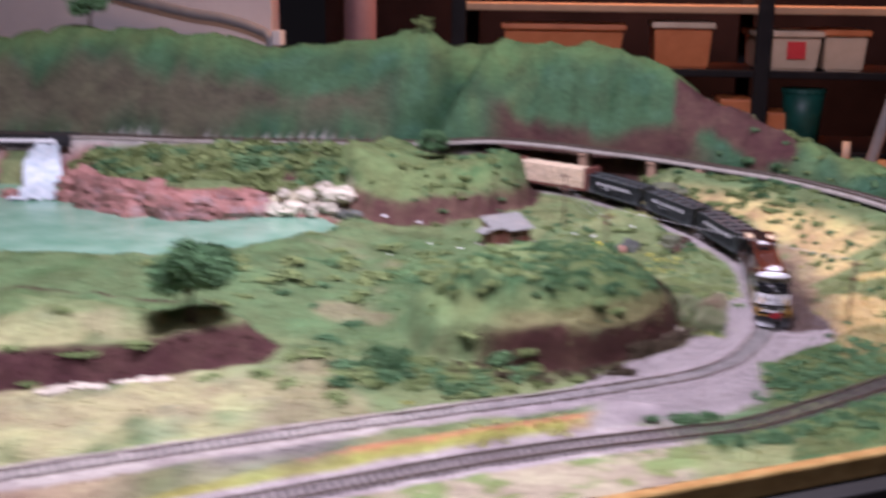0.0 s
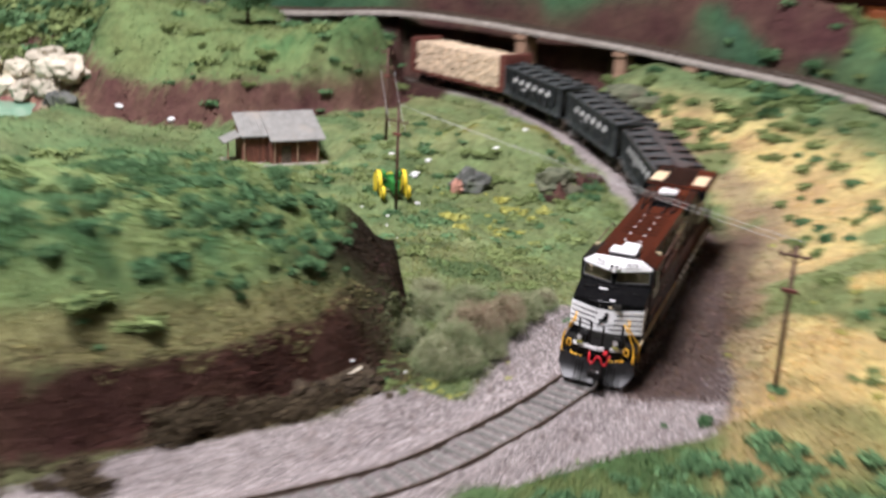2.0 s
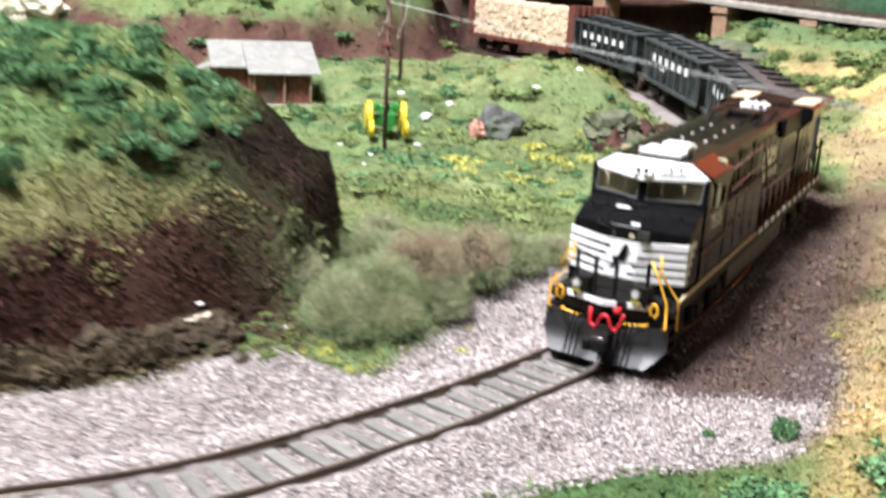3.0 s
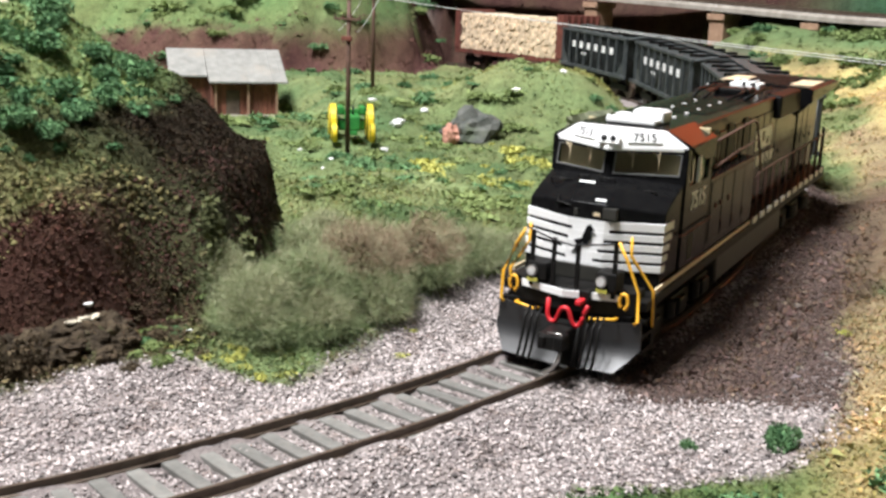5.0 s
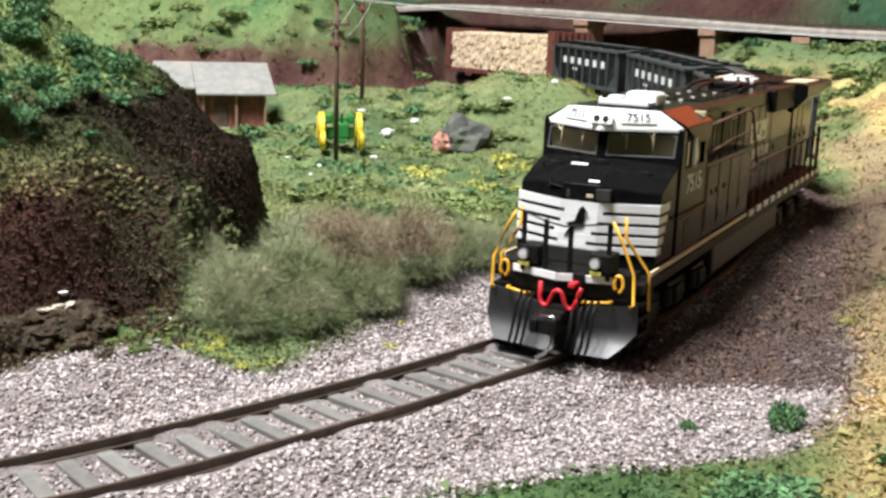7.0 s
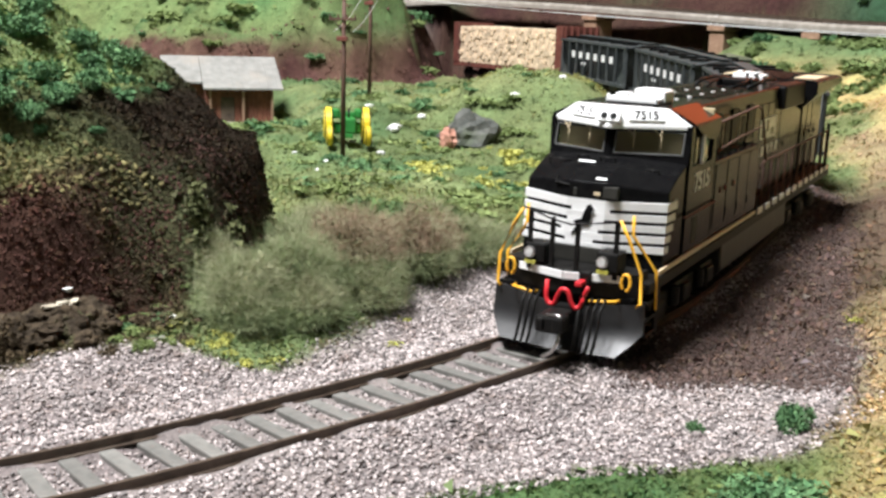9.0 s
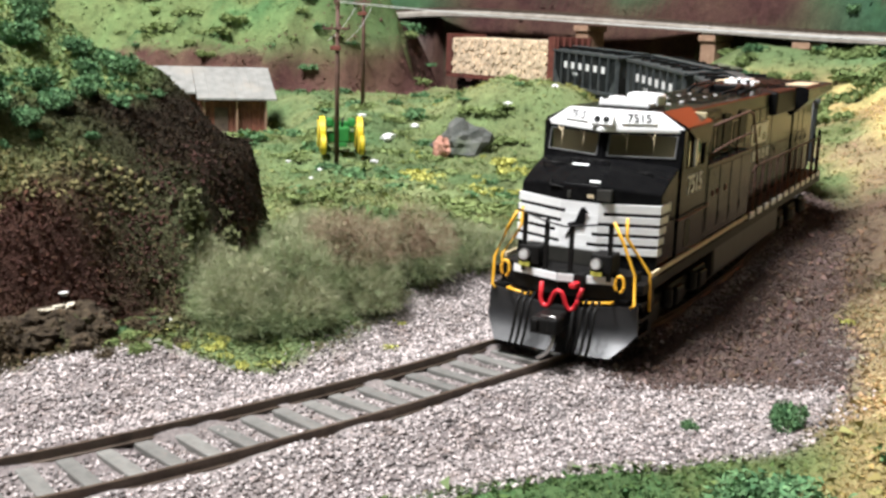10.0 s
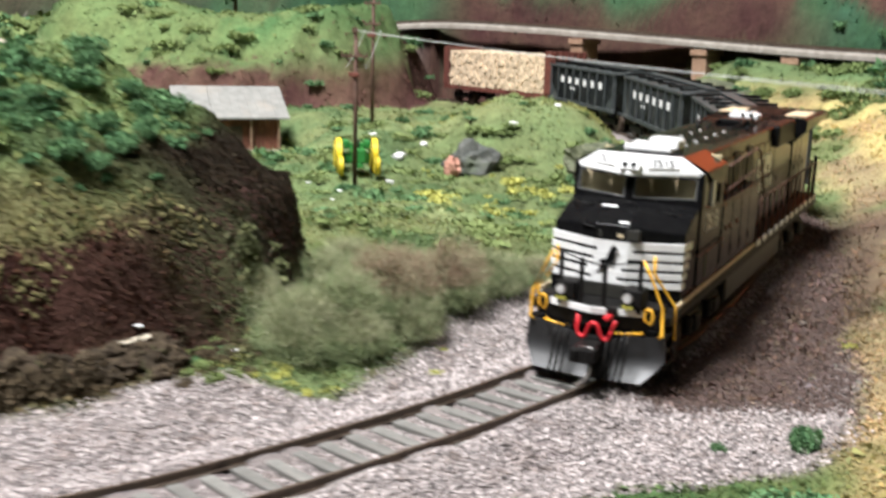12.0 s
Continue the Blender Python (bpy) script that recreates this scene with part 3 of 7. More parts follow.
def ground_sheet():
    xs = np.concatenate([np.arange(-1.15, -0.2, 0.0065), np.arange(-0.2, 0.42, 0.0026), np.arange(0.42, 0.66, 0.006)])
    vs = np.concatenate([np.arange(0, 0.62, 0.0026), np.arange(0.62, 1.25, 0.0048), np.arange(1.25, 2.15, 0.009)])
    X, V = np.meshgrid(xs, vs)
    Y = edge_y(X) + V
    Z, C = terrain(X, Y)
    Z = Z + 0.0009 * lumps(X, Y, 0.006, 9, 2)
    w, h = len(xs), len(vs)
    i = np.arange(w * h).reshape(h, w)
    quads = np.stack([i[:-1, :-1], i[:-1, 1:], i[1:, 1:], i[1:, :-1]], -1).reshape(-1, 4)
    me = bpy.data.meshes.new("ground")
    me.from_pydata(np.stack([X, Y, Z], -1).reshape(-1, 3).tolist(), [], quads.tolist())
    layer = me.color_attributes.new("Col", "FLOAT_COLOR", "POINT")
    layer.data.foreach_set("color", np.concatenate([C.reshape(-1, 3), np.ones((w * h, 1))], 1).ravel().astype(np.float32))
    me.materials.append(M_GROUND)
    me.shade_smooth()
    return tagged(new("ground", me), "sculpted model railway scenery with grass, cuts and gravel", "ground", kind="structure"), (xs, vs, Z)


GROUND, (GX, GV, GZ) = ground_sheet()


def ground_z(x, y):
    i = min(max(int(np.searchsorted(GX, x)), 1), len(GX) - 1)
    j = min(max(int(np.searchsorted(GV, y - edge_y(x))), 1), len(GV) - 1)
    a = (x - GX[i - 1]) / (GX[i] - GX[i - 1])
    b = min(max((y - edge_y(x) - GV[j - 1]) / (GV[j] - GV[j - 1]), 0), 1)
    return float((GZ[j - 1, i - 1] * (1 - a) + GZ[j - 1, i] * a) * (1 - b) + (GZ[j, i - 1] * (1 - a) + GZ[j, i] * a) * b)


def sweep(line, outline, name, mat, parent=None, label="", lift=0.0):
    """A bar of one cross-section (side, up) laid along a line."""
    bm = bmesh.new()
    rings = []
    for i, p in enumerate(line):
        w = line[min(i + 1, len(line) - 1)] - line[max(i - 1, 0)]
        w = w[:2] / np.linalg.norm(w[:2])
        rings.append([bm.verts.new((p[0] - w[1] * a, p[1] + w[0] * a, p[2] + b + lift)) for a, b in outline])
    n = len(outline)
    for u, v in zip(rings, rings[1:]):
        for j in range(n):
            bm.faces.new((u[j], u[(j + 1) % n], v[(j + 1) % n], v[j]))
    bm.faces.new(rings[0])
    bm.faces.new(rings[-1][::-1])
    bmesh.ops.recalc_face_normals(bm, faces=bm.faces)
    return part(name, bm, mat, parent, label)


def track(label, line, tie_mat, pitch, gauge=0.0175, reach=0.0145):
    me = None
    base = root("railway_track", Matrix(), label, "railway track")
    for s in (-1, 1):
        o = s * gauge / 2
        sweep(line, [(o - 0.0008, -0.0019), (o - 0.0008, -0.0016), (o - 0.0003, -0.0013), (o - 0.0003, -0.0008), (o - 0.0004, -0.0005), (o - 0.0004, 0.0),
                     (o + 0.0004, 0.0), (o + 0.0004, -0.0005), (o + 0.0003, -0.0008), (o + 0.0003, -0.0013), (o + 0.0008, -0.0016), (o + 0.0008, -0.0019)], "rail", M_RAIL, base)
    s = np.r_[0, np.cumsum(np.linalg.norm(np.diff(line[:, :2], axis=0), axis=1))]
    bm = bmesh.new()
    box(bm, -reach, reach, -0.0014, 0.0014, -0.0015, 0.0, 0.00025)
    for u in np.arange(pitch / 2, s[-1], pitch):
        p = [np.interp(u, s, line[:, k]) for k in range(3)]
        q = [np.interp(u + 0.002, s, line[:, k]) for k in range(3)]
        m = pose(p[0], p[1], p[2] - 0.0018, 0, 0, math.degrees(math.atan2(q[1] - p[1], q[0] - p[0])) - 90 + random.uniform(-1.5, 1.5))
        if me is None:
            first = part("tie", bm, tie_mat, base)
            first.matrix_world, me = m, first.data
        else:
            ob = new("tie", me)
            ob.parent, ob.matrix_world = base, m
    return base


track("curved main line with brown rails and grey ties", MAIN[MAIN[:, 0] > -1.0], M_TIE, 0.0066)
track("siding with brown rails on dark ties, partly overgrown", SIDING[SIDING[:, 0] > -0.9], M_TIE_DARK, 0.0066)
track("upper line with thin rails on the raised roadbed", ROAD[ROAD[:, 0] > -1.1] + np.array((0, 0, 0.0045)), M_TIE_DARK, 0.009, reach=0.0105)

# ---- raised roadbed, piers ----
sweep(ROAD[ROAD[:, 0] > -1.1], [(-0.0135, -0.0028), (0.0135, -0.0028), (0.0135, 0.0), (0.011, 0.0020), (-0.011, 0.0020), (-0.0135, 0.0)], "raised_roadbed", M_ROADBED)
tagged(bpy.data.objects["raised_roadbed"], "grey gravelled raised roadbed of the upper line", "roadbed", kind="structure")


def pier(x, y, z, turn, label):
    base = root("bridge_pier", pose(x, y, z, 0, 0, turn), label, "pier", "piers under the raised roadbed")
    g = ground_z(x, y) - z - 0.006
    bm = bmesh.new()
    box(bm, -0.006, 0.006, -0.0105, 0.0105, g, -0.009, 0.0006)
    part("shaft", bm, M_PIER, base)
    bm = bmesh.new()
    box(bm, -0.007, 0.007, -0.0125, 0.0125, -0.009, -0.0045, 0.0005)
    part("cap", bm, M_PIER, base)


for u in (0.026, 0.129, 0.2):
    k = int(np.argmin(np.abs(ROAD[:, 0] - u)))
    w = ROAD[k + 1] - ROAD[k - 1]
    pier(ROAD[k, 0], ROAD[k, 1], ROAD[k, 2], math.degrees(math.atan2(w[1], w[0])), "square brown pier under the raised roadbed")

# ---- table edge, room ----
bm = bmesh.new()
prism(bm, [(-1.14, edge_y(-1.14) + 0.004), (0.64, edge_y(0.64) + 0.004), (0.64, 1.55), (-1.14, 1.55)], "z", -1.05, -0.05)
tagged(part("table_base", bm, M_FASCIA), "black board base under the scenery", "table base", kind="structure")
bm = bmesh.new()
e0, e1 = Vector((-1.2, edge_y(-1.2), 0)), Vector((0.7, edge_y(0.7), 0))
w = (e1 - e0).normalized()
o = Vector((w.y, -w.x, 0))
for a, b, z0, z1, nm, mat in ((0.0, 0.012, -0.03, -0.012, "table_trim", M_TRIM), (0.002, 0.03, -0.16, -0.0305, "fascia", M_FASCIA)):
    bm = bmesh.new()
    c = [e0 + o * a, e1 + o * a, e1 + o * b, e0 + o * b]
    prism(bm, [(p.x, p.y) for p in c], "z", z0, z1, 0.002)
    tagged(part(nm, bm, mat), "brass-coloured strip along the table edge" if nm == "table_trim" else "black board below the table edge", "trim", kind="structure")


def slab(name, x0, x1, y0, y1, z0, z1, mat, label):
    bm = bmesh.new()
    box(bm, x0, x1, y0, y1, z0, z1)
    return tagged(part(name, bm, mat), label, name.split("_")[0], kind="structure")


# ceiling, south, west and east walls are unseen and close the room
slab("floor", -3.0, 3.0, -2.5, 4.1, -1.15, -1.05, M_FLOOR, "grey floor of the club room")
slab("ceiling", -3.0, 3.0, -2.5, 4.1, 1.5, 1.6, M_CEIL, "white ceiling of the club room")
slab("wall_south", -3.0, 3.0, -2.6, -2.5, -1.05, 1.5, M_UNSEENWALL, "unseen grey wall, darkened to cut bounced light")
slab("wall_west", -3.1, -3.0, -2.6, 4.2, -1.05, 1.5, M_UNSEENWALL, "unseen grey wall, darkened to cut bounced light")
slab("wall_east", 3.0, 3.1, -2.6, 4.2, -1.05, 1.5, M_DARKWALL, "unseen wall painted near black, standing for shade")
slab("wall_north", -1.04, 3.0, 4.1, 4.2, -1.05, 0.42, M_DARKWALL, "wall behind the shelves, near black for the shade there")
slab("wall_upper", -1.04, 3.0, 4.08, 4.2, 0.42, 1.5, M_WARMWALL, "unseen orange upper wall added for the warm roof reflections")
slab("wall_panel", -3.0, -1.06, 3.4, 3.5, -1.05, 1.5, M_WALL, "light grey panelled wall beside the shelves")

# ---- locomotive (its own frame: x to its left side, y to its rear, z up from the railhead, in thousandths) ----
MM = 0.001
M_ORANGE_Y = mottled("safety_yellow", (0.72, 0.36, 0.02), (0.85, 0.47, 0.04), 300, 0.45)
M_RED = mottled("hose_red", (0.45, 0.012, 0.02), (0.6, 0.022, 0.03), 300, 0.45)
M_STEEL = mottled("bare_steel", (0.45, 0.44, 0.42), (0.62, 0.6, 0.58), 400, 0.3, 0.9)
M_LENS = mottled("lamp_lens", (0.45, 0.45, 0.44), (0.7, 0.7, 0.68), 900, 0.08)
M_TANK = mottled("tank_grey_black", (0.02, 0.02, 0.017), (0.04, 0.038, 0.032), 200, 0.45)
M_KHAKI = mottled("cab_interior_tan", (0.44, 0.37, 0.21), (0.52, 0.44, 0.27), 100, 0.8)
M_CREAM = mottled("plate_cream", (0.62, 0.5, 0.32), (0.72, 0.6, 0.4), 200, 0.4)
M_GASKET = mottled("gasket_grey", (0.07, 0.07, 0.068), (0.12, 0.12, 0.115), 300, 0.5)
M_YPLATE = mottled("plate_yellow_green", (0.42, 0.40, 0.06), (0.52, 0.5, 0.1), 300, 0.5)
M_PLOW = mottled("plow_black_satin", (0.010, 0.010, 0.011), (0.02, 0.02, 0.02), 200, 0.44, spec=0.6)
M_GRILLE = mottled("grille_dark", (0.003, 0.003, 0.003), (0.006, 0.006, 0.006), 500, 0.5, spec=0.15)


def glass_material():
    m, tree, b = material("cab_glass", 0.03)
    b.inputs["Transmission Weight"].default_value = 1.0
    b.inputs["Base Color"].default_value = (0.86, 0.88, 0.84, 1)
    b.inputs["IOR"].default_value = 1.45
    return m


M_GLASS = glass_material()


def lettering(text, size, m, mat, name, parent, label=""):
    """Raised letters of the built-in font, centred on m, lying in its x-y plane."""
    cu = bpy.data.curves.new(name, "FONT")
    cu.body, cu.size, cu.extrude, cu.align_x, cu.align_y, cu.offset = text, size, size * 0.012, "CENTER", "CENTER", size * 0.012
    tmp = new("letters", cu)
    deps = bpy.context.evaluated_depsgraph_get()
    me = bpy.data.meshes.new_from_object(tmp.evaluated_get(deps))
    bpy.data.objects.remove(tmp)
    me.materials.clear()
    me.materials.append(mat)
    ob = new(name, me)
    ob.parent, ob.matrix_local = parent, m
    return tagged(ob, label)


def mm_box(name, mat, parent, dims, bevel=0.0, label=""):
    bm = bmesh.new()
    box(bm, *dims, bevel)
    return part(name, bm, mat, parent, label, scale=MM)


def mm_tube(name, mat, parent, pts, r, sides=6, label=""):
    bm = bmesh.new()
    tube(bm, pts, r, sides)
    return part(name, bm, mat, parent, label, smooth=True, scale=MM)


LOCO = Matrix.Translation((0.21955, 0.77033, -0.0001)) @ pose(0, 0, 0, 1.22, 0, -3.31) @ pose(0, 0, 0, 0, 1.04, 0)
loco = root("diesel_locomotive", LOCO, "glossy black diesel locomotive with white nose stripes on the curved track", "locomotive")


def loft(bm, a, b):
    """Joins two rings of the same count and closes both ends."""
    va, vb = [bm.verts.new(p) for p in a], [bm.verts.new(p) for p in b]
    n = len(a)
    bm.faces.new(va[::-1])
    bm.faces.new(vb)
    for i in range(n):
        bm.faces.new((va[i], va[(i + 1) % n], vb[(i + 1) % n], vb[i]))
    bmesh.ops.recalc_face_normals(bm, faces=bm.faces)


# nose: a blunt wedge in plan; above the stripes it slopes back in two flats to the windscreen
bm = bmesh.new()
rows = []
for yo, zo, yi, zi in ((23.4, 15.5, 18.6, 15.5), (24.9, 32.7, 19.3, 34.0), (30.3, 35.3, 25.2, 36.9), (36.6, 37.4, 30.4, 38.6)):
    rows.append([bm.verts.new(p) for p in ((-16.1, yo, zo), (-4.2, yi, zi), (4.2, yi, zi), (16.1, yo, zo))])
back = [bm.verts.new(p) for p in ((-16.1, 38.5, 15.5), (16.1, 38.5, 15.5), (16.1, 38.5, 37.4), (-16.1, 38.5, 37.4))]
for a, b in zip(rows, rows[1:]):
    for j in range(3):
        bm.faces.new((a[j], a[j + 1], b[j + 1], b[j]))
bm.faces.new([r[0] for r in rows] + [back[3], back[0]])
bm.faces.new([r[3] for r in rows] + [back[2], back[1]])
bm.faces.new(rows[3] + [back[2], back[3]])
bm.faces.new(rows[0] + [back[1], back[0]])
bm.faces.new(back)
bmesh.ops.recalc_face_normals(bm, faces=bm.faces)
bmesh.ops.bevel(bm, geom=bm.edges[:], offset=0.35, segments=2, affect="EDGES", profile=0.5)
nose = part("nose", bm, M_BLACK, loco, "glossy black wide nose", scale=MM)
# white stripes wrap from the nose faces to its sides; white fills the gaps between them at the emblem
GAPS = ((-3.2, 5.3), (-4.0, 4.3), (-5.4, 3.1), (-4.2, 2.1))
for k in range(5):
    z0 = 19.75 + 2.22 * k
    for s in (-1, 1):
        bm = bmesh.new()
        f = 0.06 * (z0 - 15.5)
        end = 26.2 + 1.15 * k
        a = [(0, 18.28 + f), (s * 4.3, 18.28 + f), (s * 16.25, 23.15 + f), (s * 16.35, 23.5 + f), (s * 16.35, end), (s * 16.0, end), (s * 15.8, 24.0 + f), (s * 4.2, 19.0 + f), (0, 19.0 + f)]
        prism(bm, a, "z", z0, z0 + (1.42 if k < 4 else 1.8))
        part("nose_stripe", bm, M_WHITE, nose, "white stripe", scale=MM)
for k, (x0, x1) in enumerate(GAPS[::-1]):
    z0 = 19.75 + 2.22 * k + 1.42
    f = 0.06 * (z0 - 15.5)
    bm = bmesh.new()
    def face(x):
        return 18.28 + f + max(0.0, abs(x) - 4.25) * 0.405
    xs = [x0] + [v for v in (-4.25, 4.25) if x0 < v < x1] + [x1]
    prism(bm, [(v, face(v)) for v in xs] + [(v, face(v) + 0.6) for v in xs[::-1]], "z", z0 - 0.02, z0 + 0.82)
    part("emblem_fill", bm, M_WHITE, nose, "white emblem panel", scale=MM)
bm = bmesh.new()
prism(bm, [(-2.8, 22.6), (-1.7, 24.6), (-2.4, 25.6), (-0.6, 26.2), (0.0, 28.0), (0.5, 29.1), (1.2, 29.5), (2.3, 28.1), (1.5, 28.2), (1.6, 26.4), (0.9, 25.0), (-0.4, 25.0), (-1.4, 23.4)], "y", 18.45, 18.7)
part("emblem_mark", bm, M_BLACK, nose, "plain black mark", scale=MM)
for x0, x1, y, z in ((-12.6, -7.4, 28.5, 36.2), (-5.6, -3.3, 27.8, 37.6), (-0.4, 3.0, 27.6, 37.6), (9.6, 12.4, 29.0, 35.6)):
    mm_tube("grab_iron", M_BLACKMATT, nose, [(x0, y + 0.4, z - 0.5), (x0, y - 0.5, z + 0.9), (x1, y - 0.5, z + 0.9), (x1, y + 0.4, z - 0.5)], 0.22)
mm_tube("grab_iron", M_BLACKMATT, nose, [(-7.9, 21.8, 34.4), (-7.6, 20.3, 33.4), (-4.0, 19.2, 33.0), (-3.8, 20.2, 34.2)], 0.22)
for x0, x1, y, z in ((1.4, 3.8, 20.4, 34.7), (-5.0, -1.2, 26.3, 37.3)):
    ob = mm_box("nose_label", M_WHITE, nose, (x0, x1, -0.3, 0.35, -0.12, 0.12), 0.0, "small white label plate")
    ob.matrix_local = pose(0, y * MM, z * MM, 26, 0, 0)
mm_box("nose_label", M_CREAM, nose, (1.6, 3.0, 18.95, 19.3, 31.4, 32.1), 0.0, "small cream label plate")
mm_box("nose_hatch", M_TANK, nose, (3.6, 6.8, 19.0, 20.6, 30.9, 33.4), 0.15, "grey hatch on the nose")
mm_box("nose_handle", M_TANK, nose, (-3.0, -2.2, 18.95, 19.3, 31.0, 32.6), 0.1)

# cab: hollow shell of side walls, posts, rear wall and roof, with panes
mm_box("cab_rear_wall", M_KHAKI, loco, (-15.6, 15.6, 57.0, 58, 15.5, 48.0), 0.2, "tan cab interior wall")
mm_box("cab_floor", M_BLACKMATT, loco, (-15.6, 15.6, 38.6, 56.9, 32.0, 34.0))
for s in (-1, 1):
    bm = bmesh.new()
    box(bm, *sorted((s * 15.3, s * 16.5)), 37.0, 58, 15.5, 36.6)
    box(bm, *sorted((s * 15.3, s * 16.5)), 37.2, 39.6, 36.6, 45.4)
    box(bm, *sorted((s * 15.3, s * 16.5)), 47.0, 48.4, 36.6, 45.4)
    box(bm, *sorted((s * 15.3, s * 16.5)), 55.4, 58.0, 36.6, 45.4)
    part("cab_side", bm, M_BLACK, loco, "black cab side wall", scale=MM)
    for y0, y1 in ((39.6, 47.0), (48.4, 55.4)):
        mm_box("side_pane", M_GLASS, loco, (*sorted((s * 15.6, s * 15.9)), y0, y1, 36.6, 45.4), 0.0, "clear cab side window")
    mm_box("window_shade", M_WHITE, loco, (*sorted((s * 16.55, s * 17.2)), 44.6, 46.2, 36.8, 43.0), 0.1, "pale folded mirror beside the cab window")
    bm = bmesh.new()
    prism(bm, [(38.4, 45.6), (59.4, 46.1), (57.4, 41.2), (47.0, 42.0)], "x", *sorted((s * 16.55, s * 17.0)), 0.1)
    part("roof_eave", bm, M_BLACK, loco, "glossy black panel below the roof edge", scale=MM)
mm_box("cab_bulkhead", M_KHAKI, loco, (-15.2, 15.2, 39.4, 40.0, 34.1, 45.0), 0.1, "tan wall behind the windscreen")
# windscreen frame in two flat halves that meet at a centre post
for s in (-1, 1):
    def wall(u, z):
        """A point of this half of the windscreen: u from the centre post outwards."""
        return (s * u, 30.1 + 0.41 * u + (z - 39) * 0.27, z)

    bm = bmesh.new()
    for u0, u1, z0, z1 in ((0, 16.2, 36.9, 39.3), (0, 16.2, 43.9, 45.2), (0, 1.2, 39.3, 43.9), (14.9, 16.2, 39.3, 43.9)):
        a = [wall(u0, z0), wall(u1, z0), wall(u1, z1), wall(u0, z1)]
        loft(bm, a, [(x, y + 1.1, z) for x, y, z in a])
    part("windscreen_frame", bm, M_BLACK, loco, "black windscreen frame", scale=MM)
    bm = bmesh.new()
    a = [wall(1.2, 39.3), wall(14.9, 39.3), wall(14.9, 43.9), wall(1.2, 43.9)]
    loft(bm, [(x, y + 0.5, z) for x, y, z in a], [(x, y + 0.8, z) for x, y, z in a])
    pane = part("windscreen_pane", bm, M_GLASS, loco, "clear windscreen pane", scale=MM)
    pane.visible_shadow = False
    bm = bmesh.new()
    for u0, u1, z0, z1 in ((1.1, 15.0, 39.1, 39.4), (1.1, 15.0, 43.8, 44.0), (1.1, 1.4, 39.3, 43.9), (14.7, 15.0, 39.3, 43.9)):
        a = [wall(u0, z0), wall(u1, z0), wall(u1, z1), wall(u0, z1)]
        loft(bm, [(x, y - 0.22, z) for x, y, z in a], [(x, y + 0.2, z) for x, y, z in a])
    part("window_gasket", bm, M_GASKET, pane, "grey rubber gasket", scale=MM)
    for u in ((5.0, 10.4) if s > 0 else (5.2, 11.2)):
        p, q, w = (Vector(wall(a, b)) + Vector((0, -0.5, 0)) for a, b in ((u - 1.6 * s, 44.5), (u, 43.0), (u + 0.1, 40.6)))
        mm_tube("wiper", M_CREAM, pane, [p, q, w], 0.13, 5, "thin pale wiper")
        mm_tube("wiper", M_CREAM, pane, [q + Vector((0, 0, 1.4)), q], 0.13, 5)

# cab roof: white front part with a sharp prow, black rear part with sloping sides
bm = bmesh.new()
plan = [(-16.4, 38.2), (0, 28.8), (16.4, 38.2), (16.4, 38.5), (-16.4, 38.5)]
rings = [[bm.verts.new((x, y, z)) for x, y in plan] for z in (44.5, 45.2)]
rings.append([bm.verts.new(p) for p in ((-10.6, 36.2, 48.8), (0, 31.0, 48.9), (10.6, 36.2, 48.8), (10.6, 38.5, 48.9), (-10.6, 38.5, 48.9))])
bm.faces.new(rings[0][::-1])
bm.faces.new(rings[2])
for a, b in zip(rings, rings[1:]):
    for i in range(5):
        bm.faces.new((a[i], a[(i + 1) % 5], b[(i + 1) % 5], b[i]))
bmesh.ops.recalc_face_normals(bm, faces=bm.faces)
bmesh.ops.bevel(bm, geom=bm.edges[:], offset=0.2, segments=2, affect="EDGES", profile=0.5)
part("cab_brow", bm, M_WHITE, loco, "white cab roof front", scale=MM)
bm = bmesh.new()
a = [(-16.7, 38.4, 45.4), (16.7, 38.4, 45.4), (16.7, 38.4, 46.0), (10.8, 38.4, 49.0), (-10.8, 38.4, 49.0), (-16.7, 38.4, 46.0)]
loft(bm, a, [(x, 59.5, z) for x, y, z in a])
part("cab_roof", bm, M_BLACK, loco, "glossy black cab roof with sloping sides", scale=MM)
# number boards and headlights on the prow
def brow_pose(s, u, v):
    """On one half of the prow: u along it from the middle, v up its slope, in thousandths."""
    across = Vector((16.4, 9.4 * s, 0)).normalized()
    up = Vector((0, 2.3, 3.7))
    up = (up - across * up.dot(across)).normalized()
    out = across.cross(up)
    m = Matrix((across, up, out)).transposed().to_4x4()
    m.translation = (Vector((0, 28.8, 45.2)) + across * u * s + up * v) * MM
    return m


for s in (-1, 1):
    ob = mm_box("number_board", M_WHITE, loco, (-3.9, 3.9, -1.25, 1.25, -0.2, 0.52), 0.15, "white number board with black digits")
    ob.matrix_local = brow_pose(s, 8.6, 2.3)
    lettering("7515", 0.0027, Matrix.Translation((0, 0, 0.00060)), M_BLACKMATT, "digits", ob, "black digits")
ob = mm_box("headlight_housing", M_WHITE, loco, (-2.6, 2.6, -1.2, 1.2, -0.6, 0.5), 0.25, "white twin headlight housing")
ob.matrix_local = Matrix.Translation((0, 29.9 * MM, 47.0 * MM)) @ pose(0, 0, 0, 64, 0, 0)
for x in (-1.05, 1.05):
    bm = bmesh.new()
    disc(bm, (x, 0, 0.52), (0, 0, 1), 0.74, 0.3, 16)
    part("headlight", bm, M_GRILLE, ob, "dark round headlight", smooth=False, scale=MM)
# white antenna platform on the cab roof
bm = bmesh.new()
